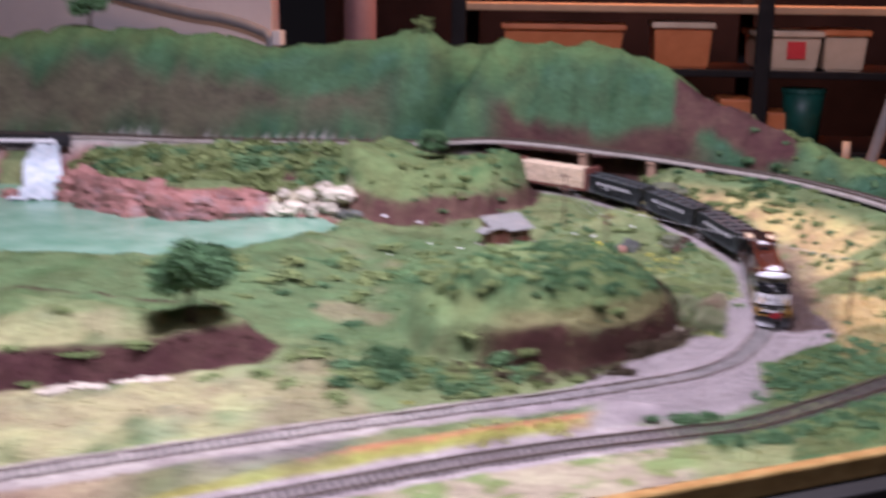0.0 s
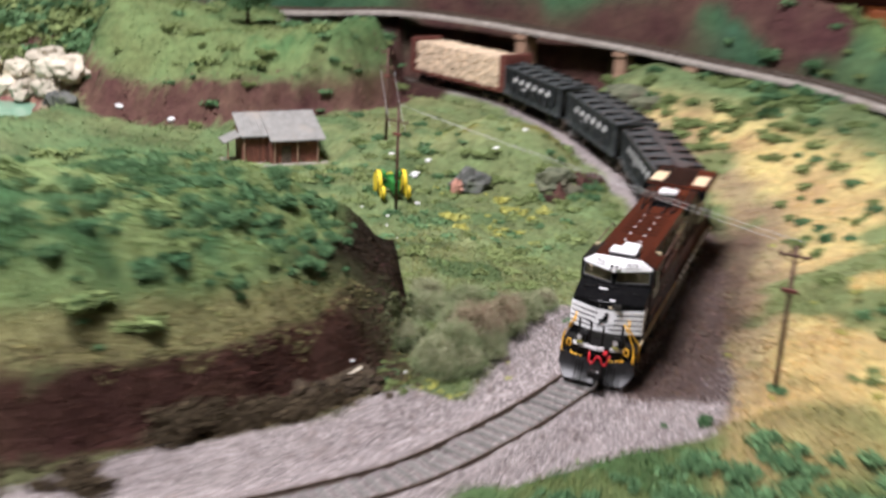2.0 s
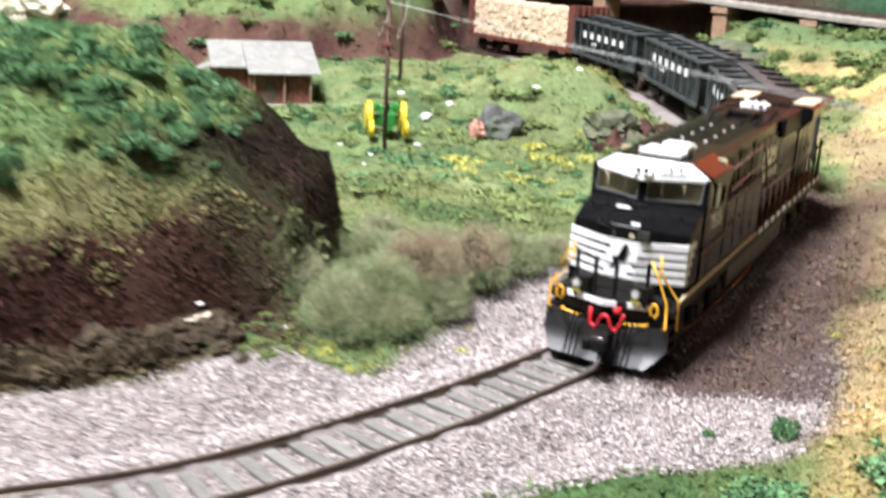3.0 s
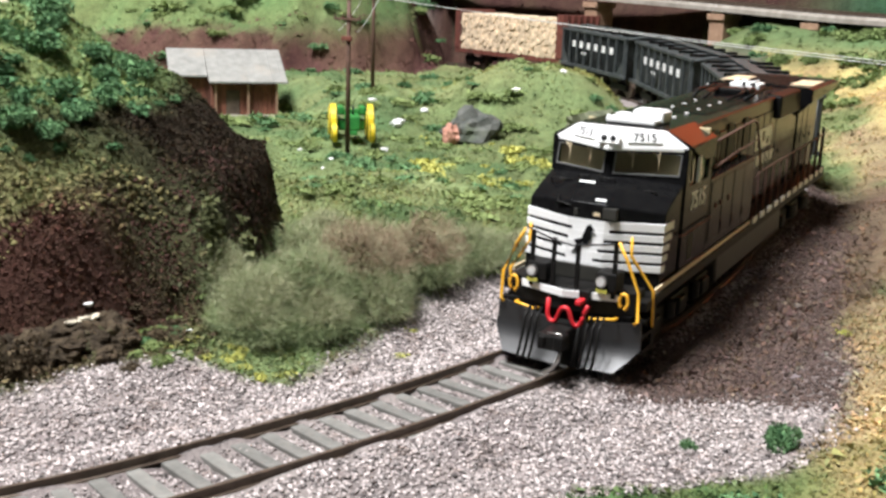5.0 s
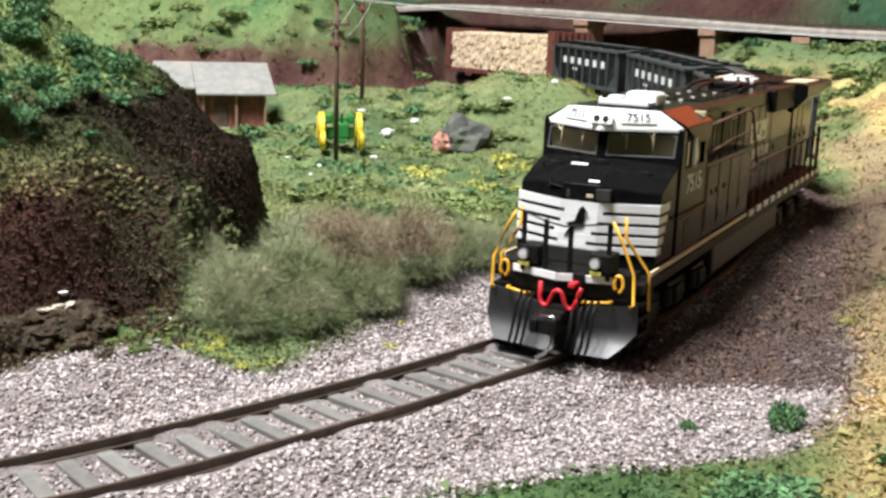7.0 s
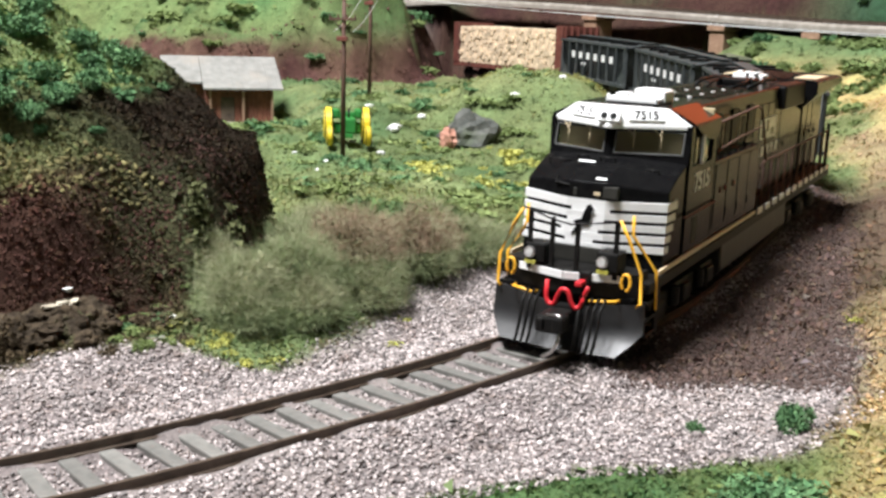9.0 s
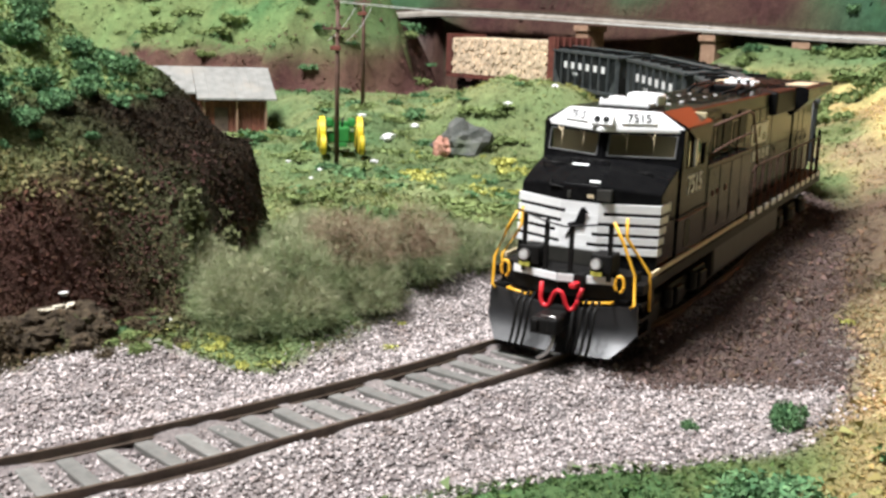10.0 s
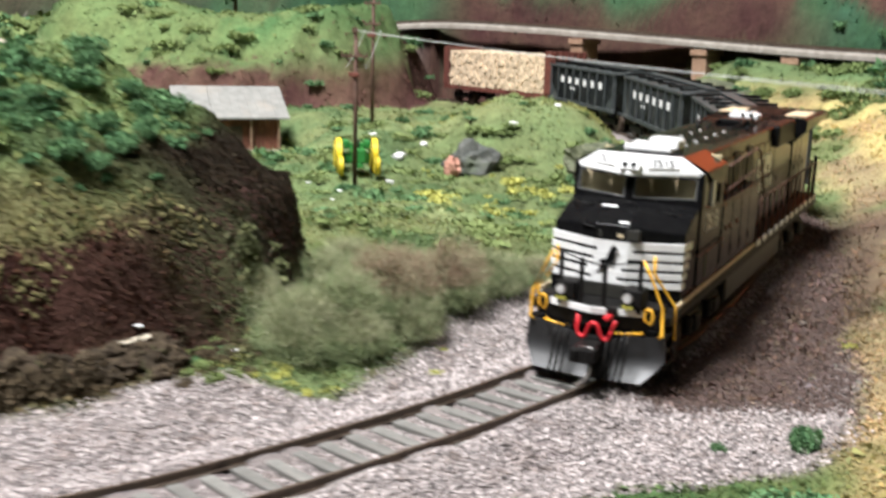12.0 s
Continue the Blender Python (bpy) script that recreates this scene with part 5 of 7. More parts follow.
def pulpwood_car():
    ob = root("pulpwood_car", Matrix(), "brown bulkhead flat car stacked with pale cut logs", "freight car")
    L, W = 70.0, 16.5
    mm_box("deck", M_BROWN, ob, (-W, W, -L, L, 10.5, 14.0), 0.4, "brown flat deck")
    mm_box("side_sill", M_ROADBED, ob, (W - 0.2, W + 0.4, -L + 8, L - 8, 10.0, 12.6), 0.2, "pale side sill")
    for s in (-1, 1):
        bm = bmesh.new()
        box(bm, -W - 0.6, W + 0.6, *sorted((s * (L - 7.5), s * L)), 14, 45, 0.4)
        bulk = part("bulkhead", bm, M_BROWN, ob, "brown steel end bulkhead", scale=MM)
        for x in np.arange(-14, 15, 5.6):
            mm_box("bulkhead_rib", M_BROWN, bulk, (x - 0.7, x + 0.7, *sorted((s * L, s * (L + 1.4))), 14, 45), 0.2)
        truck(ob, s * 48)
    k = 0
    shapes = []
    for v in range(4):
        bm = bmesh.new()
        r = 1.55 + 0.28 * v
        tube(bm, [(-16.6, 0, 0), (16.6, random.uniform(-0.3, 0.3), random.uniform(-0.2, 0.2))], r, 8)
        shapes.append((bm, r))
    meshes = []
    for bm, r in shapes:
        o = part("log", bm, M_WOOD, ob, scale=MM)
        meshes.append(o)
    row, z = 0, 15.8
    used = set()
    while z < 42.5:
        y = -60 + (row % 2) * 1.6
        while y < 61:
            v = random.randrange(4)
            if v not in used:
                o = meshes[v]
                used.add(v)
            else:
                o = new("log", meshes[v].data)
                o.parent = ob
            o.matrix_local = pose(random.uniform(-0.8, 0.8) * MM, y * MM, (z + random.uniform(-0.3, 0.3)) * MM, random.uniform(0, 40), 0, random.uniform(-2, 2))
            y += 3.5 + random.uniform(-0.3, 0.5)
        z += 3.05
        row += 1
    return ob


first = hopper()
first.matrix_world = car_pose(1.909 - 0.037, 1.909 + 0.037)
for u in (2.033, 2.157):
    copy_thing(first, car_pose(u - 0.037, u + 0.037))
pulpwood_car().matrix_world = car_pose(2.287 - 0.050, 2.287 + 0.050)

# ---- ballast, turf, shrubs, trees, rocks ----
def heights(x, y):
    """Ground height at arrays of places."""
    i = np.clip(np.searchsorted(GX, x), 1, len(GX) - 1)
    v = y - edge_y(x)
    j = np.clip(np.searchsorted(GV, v), 1, len(GV) - 1)
    a = (x - GX[i - 1]) / (GX[i] - GX[i - 1])
    b = np.clip((v - GV[j - 1]) / (GV[j] - GV[j - 1]), 0, 1)
    return (GZ[j - 1, i - 1] * (1 - a) + GZ[j - 1, i] * a) * (1 - b) + (GZ[j, i - 1] * (1 - a) + GZ[j, i] * a) * b


OCTA_V = np.array([(1, 0, 0), (-1, 0, 0), (0, 1, 0), (0, -1, 0), (0, 0, 1), (0, 0, -1)], float)
OCTA_F = np.array([(0, 2, 4), (2, 1, 4), (1, 3, 4), (3, 0, 4), (2, 0, 5), (1, 2, 5), (3, 1, 5), (0, 3, 5)])
RNG = np.random.default_rng(5)
PYRA_V = np.array([(1, 0, 0), (-0.5, 0.87, 0), (-0.5, -0.87, 0), (0, 0, 0.9), (0, 0, -0.9)])
PYRA_F = np.array([(0, 1, 3), (1, 2, 3), (2, 0, 3), (1, 0, 4), (2, 1, 4), (0, 2, 4)])
# a tuft: three small leaves set at odd angles
TUFT_V = np.concatenate([RNG.normal(0, 0.35, (1, 3)) + q for q in RNG.normal(0, 0.75, (3, 3, 3))])
TUFT_F = np.arange(9).reshape(3, 3)


def crumbs(centres, sizes, base=OCTA_V, faces=OCTA_F, flat=1.0, jitter=0.35):
    """Vertices and faces of many small uneven lumps."""
    n, k = len(centres), len(base)
    q = RNG.normal(size=(n, 4))
    q /= np.linalg.norm(q, axis=1, keepdims=True)
    w, x, y, z = q.T
    R = np.stack([1 - 2 * (y * y + z * z), 2 * (x * y - z * w), 2 * (x * z + y * w), 2 * (x * y + z * w), 1 - 2 * (x * x + z * z), 2 * (y * z - x * w),
                  2 * (x * z - y * w), 2 * (y * z + x * w), 1 - 2 * (x * x + y * y)], -1).reshape(n, 3, 3)
    shape = base[None] * RNG.uniform(1 - jitter, 1 + jitter, (n, k, 1)) * RNG.uniform(0.65, 1.35, (n, 1, 3))
    v = np.einsum("nij,nkj->nki", R, shape) * sizes[:, None, None]
    v[..., 2] *= flat
    v += centres[:, None, :]
    f = faces[None] + (np.arange(n) * k)[:, None, None]
    return v.reshape(-1, 3), f.reshape(-1, 3)


def lump_mesh(name, v, f, mat, colours=None, smooth=False):
    me = bpy.data.meshes.new(name)
    me.vertices.add(len(v))
    me.vertices.foreach_set("co", v.astype(np.float32).ravel())
    me.loops.add(len(f) * 3)
    me.loops.foreach_set("vertex_index", f.astype(np.int32).ravel())
    me.polygons.add(len(f))
    me.polygons.foreach_set("loop_start", (np.arange(len(f)) * 3).astype(np.int32))
    me.update(calc_edges=True)
    if colours is not None:
        layer = me.color_attributes.new("Col", "FLOAT_COLOR", "POINT")
        layer.data.foreach_set("color", np.concatenate([colours, np.ones((len(colours), 1))], 1).astype(np.float32).ravel())
    me.materials.append(mat)
    if smooth:
        me.shade_smooth()
    return me


def crumb_material(name, rough=0.95, spread=0.22, gain=1.0):
    """Foam crumbs: the zone colour of the ground beneath, varied from crumb to crumb."""
    m, tree, b = material(name, rough, 0.0, 0.1)
    link = tree.links.new
    attr = tree.nodes.new("ShaderNodeVertexColor")
    attr.layer_name = "Col"
    geo = tree.nodes.new("ShaderNodeNewGeometry")
    span = node(tree, "ShaderNodeMapRange", To_Min=gain * (1 - spread), To_Max=gain * (1 + spread))
    link(geo.outputs["Random Per Island"], span.inputs["Value"])
    hsv = tree.nodes.new("ShaderNodeHueSaturation")
    link(span.outputs["Result"], hsv.inputs["Value"])
    link(attr.outputs["Color"], hsv.inputs["Color"])
    link(hsv.outputs["Color"], b.inputs["Base Color"])
    return m


M_CRUMB = crumb_material("turf_crumbs")
M_STONE = mottled("ballast_stone", (0.245, 0.212, 0.203), (0.465, 0.416, 0.402), 700, 0.85, spread=0.75, wear=(0.19, 0.145, 0.125))
M_DIRT_SHADOW = mottled("dirty_ballast", (0.05, 0.031, 0.025), (0.11, 0.073, 0.061), 500, 0.9, spread=0.4)
M_LEAF = mottled("foliage_clump", (0.035, 0.10, 0.045), (0.175, 0.30, 0.135), 3, 0.9, spread=0.45, spec=0.1)
M_LEAF_PALE = mottled("foliage_pale", (0.13, 0.19, 0.07), (0.25, 0.30, 0.115), 3, 0.9, spread=0.28, spec=0.1)
M_LEAF_YELLOW = mottled("foliage_yellow", (0.34, 0.36, 0.09), (0.54, 0.52, 0.15), 3, 0.9, spread=0.4, spec=0.1)
M_LEAF_BROWN = mottled("scrub_brown", (0.035, 0.026, 0.016), (0.125, 0.095, 0.058), 3, 0.9, spread=0.4, spec=0.1)
M_FIBRE = mottled("scrub_fibre", (0.29, 0.30, 0.17), (0.47, 0.46, 0.30), 250, 0.9, spread=0.4, spec=0.1, wear=(0.24, 0.18, 0.13))
M_FIBRE_GREEN = mottled("scrub_fibre_green", (0.155, 0.205, 0.095), (0.295, 0.335, 0.18), 250, 0.9, spread=0.4, spec=0.1)
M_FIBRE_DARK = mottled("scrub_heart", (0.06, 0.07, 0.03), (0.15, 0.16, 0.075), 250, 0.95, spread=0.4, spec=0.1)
M_FIBRE_RED = mottled("scrub_fibre_red", (0.22, 0.15, 0.10), (0.36, 0.27, 0.19), 250, 0.9, spread=0.4, spec=0.1)
M_ROCK_BROWN = mottled("rock_brown", (0.025, 0.0125, 0.0095), (0.073, 0.034, 0.026), 200, 0.9, bump=0.0006, spread=0.35, spec=0.2)
M_CUT = mottled("cut_reddish", (0.034, 0.0155, 0.0115), (0.096, 0.044, 0.032), 160, 0.9, bump=0.0006, spread=0.3, spec=0.2)
M_LIP = mottled("lip_moss", (0.07, 0.058, 0.028), (0.185, 0.168, 0.074), 160, 0.9, spread=0.5, spec=0.1)
M_BANK = mottled("bank_crumble", (0.018, 0.013, 0.009), (0.075, 0.056, 0.035), 260, 0.9, bump=0.0014, spread=0.4, spec=0.15, wear=(0.05, 0.07, 0.025))
M_ISLE = mottled("isle_earth", (0.10, 0.05, 0.04), (0.19, 0.10, 0.082), 200, 0.9, bump=0.0006, spread=0.25, spec=0.2)
M_ROCK_RED = mottled("rock_red", (0.18, 0.075, 0.06), (0.36, 0.18, 0.15), 120, 0.9, bump=0.001, spread=0.3, wear=(0.2, 0.17, 0.17))
M_ROCK_GREY = mottled("rock_grey", (0.05, 0.058, 0.05), (0.155, 0.155, 0.14), 180, 0.85, bump=0.0007, spread=0.2, wear=(0.08, 0.11, 0.05))
M_ROCK_MOSS = mottled("rock_mossy", (0.075, 0.085, 0.05), (0.17, 0.18, 0.11), 120, 0.9, bump=0.0007, wear=(0.06, 0.035, 0.025))
M_ROCK_PALE = mottled("rock_pale", (0.42, 0.37, 0.28), (0.66, 0.6, 0.48), 150, 0.85, bump=0.0007, spread=0.2)
M_SALMON = mottled("rock_salmon", (0.34, 0.16, 0.11), (0.48, 0.25, 0.18), 200, 0.8)
M_TRUNK = mottled("tree_bark", (0.05, 0.035, 0.025), (0.11, 0.08, 0.055), 300, 0.9, bump=0.0003)


def scatter(n, x0, x1, y0, y1):
    return RNG.uniform(x0, x1, n), RNG.uniform(y0, y1, n)


def ballast_grains():
    x, y = scatter(460000, 0.03, 0.32, 0.56, 1.06)
    dm, zm, sm, am = near_line(x, y, MAIN[(MAIN[:, 1] > 0.5) & (MAIN[:, 1] < 1.12) & (MAIN[:, 0] > 0)][::2])
    inner = sm > 0
    n2 = lumps(x, y, 0.035, 2)
    wide = ballast_width(x, y, inner) + 0.002 + 0.006 * n2
    wide = np.where(~inner & (y < 0.70), np.maximum(wide, 0.055), wide)
    fray = RNG.uniform(0, 1, len(x)) < np.clip((wide - dm) / 0.010 + 0.25, 0, 1)
    rail = np.abs(dm - 0.00875) < 0.0017
    tie = (dm < 0.0072) & (((am / 0.0066) % 1.0 > 0.27) & ((am / 0.0066) % 1.0 < 0.73)) & (RNG.uniform(0, 1, len(x)) > 0.20 + 0.35 * (lumps(x, y, 0.012, 51, 2) > 0.25))
    thin = (dm < 0.0085) & (RNG.uniform(0, 1, len(x)) > 0.8)
    keep = fray & ~rail & ~tie & ~thin & (RNG.uniform(0, 1, len(x)) < np.where(y > 0.92, 0.5, 0.95)) & (y < 0.93 + 0.12 * (x > 0.19))
    keep &= ~(~inner & (x > 0.19) & (y - 1.03 * x - 0.006 * n2 < 0.4685))
    x, y, dm, inner, n2 = x[keep], y[keep], dm[keep], inner[keep], n2[keep]
    size = RNG.uniform(0.00022, 0.00064, len(x)) * np.where(dm < 0.0085, 0.85, 1.0)
    z = heights(x, y) + size * RNG.uniform(-0.2, 0.7, len(x))
    # dirty stones here also carry the locomotive's shadow in their colour
    dirt_shadow = np.where(inner, 0, ease(dm, 0.009, 0.022) * ease(y + 0.006 * n2, 0.768, 0.79)) > RNG.uniform(0.02, 0.72, len(x))
    for m, mat, name, label in ((~dirt_shadow, M_STONE, "ballast_grains", "loose pinkish grey ballast stones along the main line"), (dirt_shadow, M_DIRT_SHADOW, "dirty_ballast", "brown dirty gravel beside the locomotive, darkened for its shadow")):
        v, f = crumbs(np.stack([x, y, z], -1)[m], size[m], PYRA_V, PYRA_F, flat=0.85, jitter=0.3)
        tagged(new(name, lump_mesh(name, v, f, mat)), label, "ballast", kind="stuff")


def turf_sheet(name, label, n, box_, s0, s1, chance=lambda x, y: 1.0):
    x, y = scatter(n, *box_)
    keep = (y > edge_y(x) + 0.004) & (RNG.uniform(0, 1, n) < chance(x, y))
    x, y = x[keep], y[keep]
    c = terrain(x, y)[1]
    stone = (np.abs(c[:, 0] - 0.30) < 0.02) & (np.abs(c[:, 2] - 0.25) < 0.02) | (np.abs(c[:, 0] - 0.165) < 0.018) & (c[:, 1] < 0.135) | (np.abs(c[:, 0] - 0.25) < 0.05) & (np.abs(c[:, 1] - 0.88 * c[:, 0]) < 0.02) & (c[:, 2] > 0.75 * c[:, 0])
    keep = (near_line(x, y, MAIN[::3])[0] > 0.015) & (near_line(x, y, SIDING[::3])[0] > 0.012) & (near_line(x, y, ROAD[::3])[0] > 0.02) & ~stone
    x, y, c = x[keep], y[keep], c[keep]
    # loose tufts: the crumbs gather in patches
    patch = 0.5 + 0.5 * lumps(x, y, 0.007, 21, 2)
    size = RNG.uniform(s0, s1, len(x)) * (0.6 + 0.8 * patch)
    v, f = crumbs(np.stack([x, y, heights(x, y) + (0.1 + 0.9 * patch) * size], -1), size, TUFT_V, TUFT_F, jitter=0.3)
    tone = (0.74 + 0.42 * patch)[:, None] * RNG.uniform(0.86, 1.15, (len(x), 1)) * np.stack([RNG.uniform(0.85, 1.2, len(x)), np.ones(len(x)), RNG.uniform(0.8, 1.15, len(x))], -1)
    me = lump_mesh(name, v, f, M_CRUMB, np.repeat(np.clip(c * tone, 0, 0.85), 9, axis=0))
    tagged(new(name, me), label, "grass", kind="stuff")


def turf():
    turf_sheet("turf", "green and straw coloured foam turf over the scenery", 150000, (-0.2, 0.46, 0.47, 1.2), 0.0003, 0.0008,
               lambda x, y: np.where(y > 0.95, 0.6, 1.0) * np.where(x < 0.0, 0.6, 1.0))
    turf_sheet("near_turf", "fine green and straw foam turf beside the gravel", 110000, (0.21, 0.36, 0.62, 0.90), 0.00016, 0.00042)
    turf_sheet("hill_top_turf", "fine green foam turf on the near hill", 150000, (0.0, 0.18, 0.64, 0.92), 0.00018, 0.0005)


def far_turf():
    x, y = scatter(90000, -1.05, 0.5, 0.3, 1.72)
    keep = (y > edge_y(x) + 0.01) & ((y > 1.12) | (x < -0.15))
    x, y = x[keep], y[keep]
    z, c = terrain(x, y)
    keep = (near_line(x, y, MAIN)[0] > 0.02) & (near_line(x, y, ROAD)[0] > 0.022) & (near_line(x, y, SIDING)[0] > 0.016) & (inside(x, y, POND) < -0.004)
    x, y, c = x[keep], y[keep], c[keep]
    size = RNG.uniform(0.0006, 0.0017, len(x))
    v, f = crumbs(np.stack([x, y, heights(x, y) + 0.1 * size], -1), size, TUFT_V, TUFT_F, jitter=0.3, flat=0.8)
    tone = RNG.uniform(0.75, 1.3, (len(x), 1))
    me = lump_mesh("turf", v, f, M_CRUMB, np.repeat(np.clip(c * tone, 0, 0.85), 9, axis=0))
    tagged(new("hill_turf", me), "clumped green foam turf on the far hills", "grass", kind="stuff")


ballast_grains()
turf()
far_turf()


def clump_mesh(name, mat, r, n, flat=0.75, grain=0.16, seed=0):
    """A shrub: many small lumps in an uneven heap of smaller heaps."""
    g = np.random.default_rng(seed)
    heaps = [(g.uniform(-0.55, 0.55), g.uniform(-0.55, 0.55), g.uniform(0.1, 0.45), g.uniform(0.35, 0.6)) for _ in range(6)]
    pts = []
    for _ in range(n):
        hx, hy, hz, hr = heaps[g.integers(6)]
        d = g.normal(size=3)
        d *= hr * g.uniform(0.55, 1.05) / np.linalg.norm(d)
        pts.append((hx + d[0], hy + d[1], max(hz + d[2], -0.1) * flat))
    c = np.array(pts) * r
    v, f = crumbs(c, g.uniform(0.6, 1.3, n) * grain * r, TUFT_V, TUFT_F, jitter=0.3)
    return lump_mesh(name, v, f, mat)


def shrub_set(n, grain):
    return {"dark": [clump_mesh("shrub", M_LEAF, 1.0, n, grain=grain, seed=i) for i in range(5)],
            "pale": [clump_mesh("shrub", M_LEAF_PALE, 1.0, n, grain=grain, seed=10 + i) for i in range(4)],
            "yellow": [clump_mesh("shrub", M_LEAF_YELLOW, 1.0, n // 2, grain=grain, seed=20 + i) for i in range(3)],
            "brown": [clump_mesh("shrub", M_LEAF_BROWN, 1.0, n, grain=grain, seed=30 + i) for i in range(3)]}


SHRUBS, FAR_SHRUBS = shrub_set(900, 0.062), shrub_set(150, 0.14)
SHRUB_WORDS = {"dark": "dark green foam shrub on the turf", "pale": "pale green foam shrub on the turf", "yellow": "yellow flowering foam tuft on the turf", "brown": "brown dry foam scrub at the foot of the cut"}
FAR = {k: [] for k in SHRUBS}


def shrub_pose(x, y, r, squash):
    return pose(x, y, ground_z(x, y) - 0.08 * r, 0, 0, random.uniform(0, 360)) @ Matrix.Diagonal((r, r * random.uniform(0.8, 1.2), r * squash, 1))


def shrub(kind, x, y, r, squash=1.0):
    ob = new("shrub", SHRUBS[kind][random.randrange(len(SHRUBS[kind]))])
    ob.matrix_world = shrub_pose(x, y, r, squash)
    return tagged(ob, SHRUB_WORDS[kind], "shrub", {"dark": "dark shrubs", "pale": "pale shrubs", "yellow": "yellow tufts", "brown": "dry scrub"}[kind])


def shrubs_in(kind, n, x0, x1, y0, y1, r0, r1, where=lambda x, y: True, squash=0.9, far=False):
    made = tries = 0
    while made < n and tries < n * 40:
        tries += 1
        x, y = random.uniform(x0, x1), random.uniform(y0, y1)
        if not where(x, y):
            continue
        ax, ay = np.array([x]), np.array([y])
        if near_line(ax, ay, COARSE_MAIN)[0][0] > 0.028 and near_line(ax, ay, COARSE_SIDING)[0][0] > 0.02 and inside(ax, ay, POND)[0] < -0.006:
            r = random.uniform(r0, r1)
            if far:
                FAR[kind].append((random.randrange(len(SHRUBS[kind])), shrub_pose(x, y, r, squash)))
            else:
                shrub(kind, x, y, r, squash)
            made += 1


def join_far_shrubs():
    for kind, items in FAR.items():
        vs, fs, count = [], [], 0
        for k, m in items:
            me = FAR_SHRUBS[kind][k]
            v = np.empty(len(me.vertices) * 3, np.float32)
            me.vertices.foreach_get("co", v)
            f = np.empty(len(me.polygons) * 3, np.int32)
            me.loops.foreach_get("vertex_index", f)
            m = np.array(m)
            vs.append(v.reshape(-1, 3) @ m[:3, :3].T + m[:3, 3])
            fs.append(f.reshape(-1, 3) + count)
            count += len(me.vertices)
        if vs:
            me = lump_mesh("distant_shrubs", np.vstack(vs), np.vstack(fs), SHRUBS[kind][0].materials[0])
            tagged(new("distant_shrubs", me), SHRUB_WORDS[kind].replace("foam shrub", "foam shrubs").replace("tuft", "tufts") + " further off", "shrubs", kind="stuff")


COARSE_MAIN, COARSE_SIDING = MAIN[::6], SIDING[::6]
on_hill = lambda x, y: inside(np.array([x]), np.array([y]), HILL)[0] > 0.02 and y - 0.9 * x < 0.745 + 0.1 * max(0.0, 0.06 - x) * 20 and x < 0.088
shrubs_in("dark", 34, -0.02, 0.08, 0.69, 0.86, 0.004, 0.008, on_hill)
shrubs_in("dark", 50, -0.02, 0.125, 0.66, 0.88, 0.003, 0.007, lambda x, y: on_hill(x, y) and y - 0.9 * x > 0.64, far=True)
shrubs_in("pale", 30, -0.12, 0.06, 0.64, 0.74, 0.006, 0.012, on_hill, 0.6, far=True)
shrubs_in("pale", 34, -0.12, 0.12, 0.64, 0.88, 0.003, 0.006, on_hill, far=True)
shrubs_in("dark", 14, -0.12, 0.02, 0.66, 0.86, 0.004, 0.009, on_hill)
for x, y, r in ((0.012, 0.80, 0.011), (0.035, 0.772, 0.009), (0.055, 0.80, 0.008), (-0.01, 0.775, 0.010), (0.07, 0.765, 0.006)):
    shrub("dark", x, y, r)
# dark clumps, each with a few smaller ones beside it
for x, y in ((0.064, 0.793), (0.067, 0.783), (0.070, 0.801), (0.065, 0.82), (0.077, 0.797), (0.086, 0.772), (0.081, 0.793), (0.097, 0.768), (0.095, 0.778), (0.099, 0.756), (0.096, 0.747),
             (-0.009, 0.74), (0.053, 0.73), (0.002, 0.655), (0.029, 0.668), (0.055, 0.69), (0.079, 0.715), (0.046, 0.664), (-0.01, 0.645), (0.043, 0.715), (0.061, 0.743), (0.081, 0.746),
             (0.02, 0.70), (-0.04, 0.69), (-0.03, 0.77), (0.025, 0.79), (-0.06, 0.72), (0.0, 0.82)):
    shrub("dark", x, y, random.uniform(0.0052, 0.0076), random.uniform(0.9, 1.2))
    for k in range(3):
        FAR["dark"].append((random.randrange(3), shrub_pose(x + random.gauss(0, 0.007), y + random.gauss(0, 0.007), random.uniform(0.0018, 0.0038), random.uniform(0.9, 1.3))))
# strip along the siding
shrubs_in("dark", 46, 0.17, 0.40, 0.55, 0.80, 0.003, 0.0065, lambda x, y: abs(y - 0.84 * x - 0.452) < 0.014, 0.65)
shrubs_in("dark", 30, 0.17, 0.40, 0.50, 0.80, 0.005, 0.010, lambda x, y: 0.395 < y - 0.62 * x < 0.44, 0.8)
below = lambda x, y: 0.012 < near_line(np.array([x]), np.array([y]), COARSE_SIDING)[0][0] < 0.036 and near_line(np.array([x]), np.array([y]), COARSE_SIDING)[2][0] < 0
shrubs_in("dark", 70, 0.13, 0.42, 0.49, 0.82, 0.005, 0.009, below, 0.8, far=True)
shrubs_in("pale", 60, 0.13, 0.42, 0.49, 0.82, 0.004, 0.008, below, 0.7, far=True)
shrubs_in("pale", 36, 0.15, 0.44, 0.48, 0.80, 0.003, 0.007, lambda x, y: 0.395 < y - 0.62 * x < 0.45, far=True)
for x, y, r in ((0.116, 0.549, 0.014), (0.135, 0.556, 0.012), (0.155, 0.515, 0.011), (0.185, 0.527, 0.012), (0.215, 0.545, 0.01), (0.09, 0.545, 0.008)):
    shrub("dark", x, y, r, 0.8)
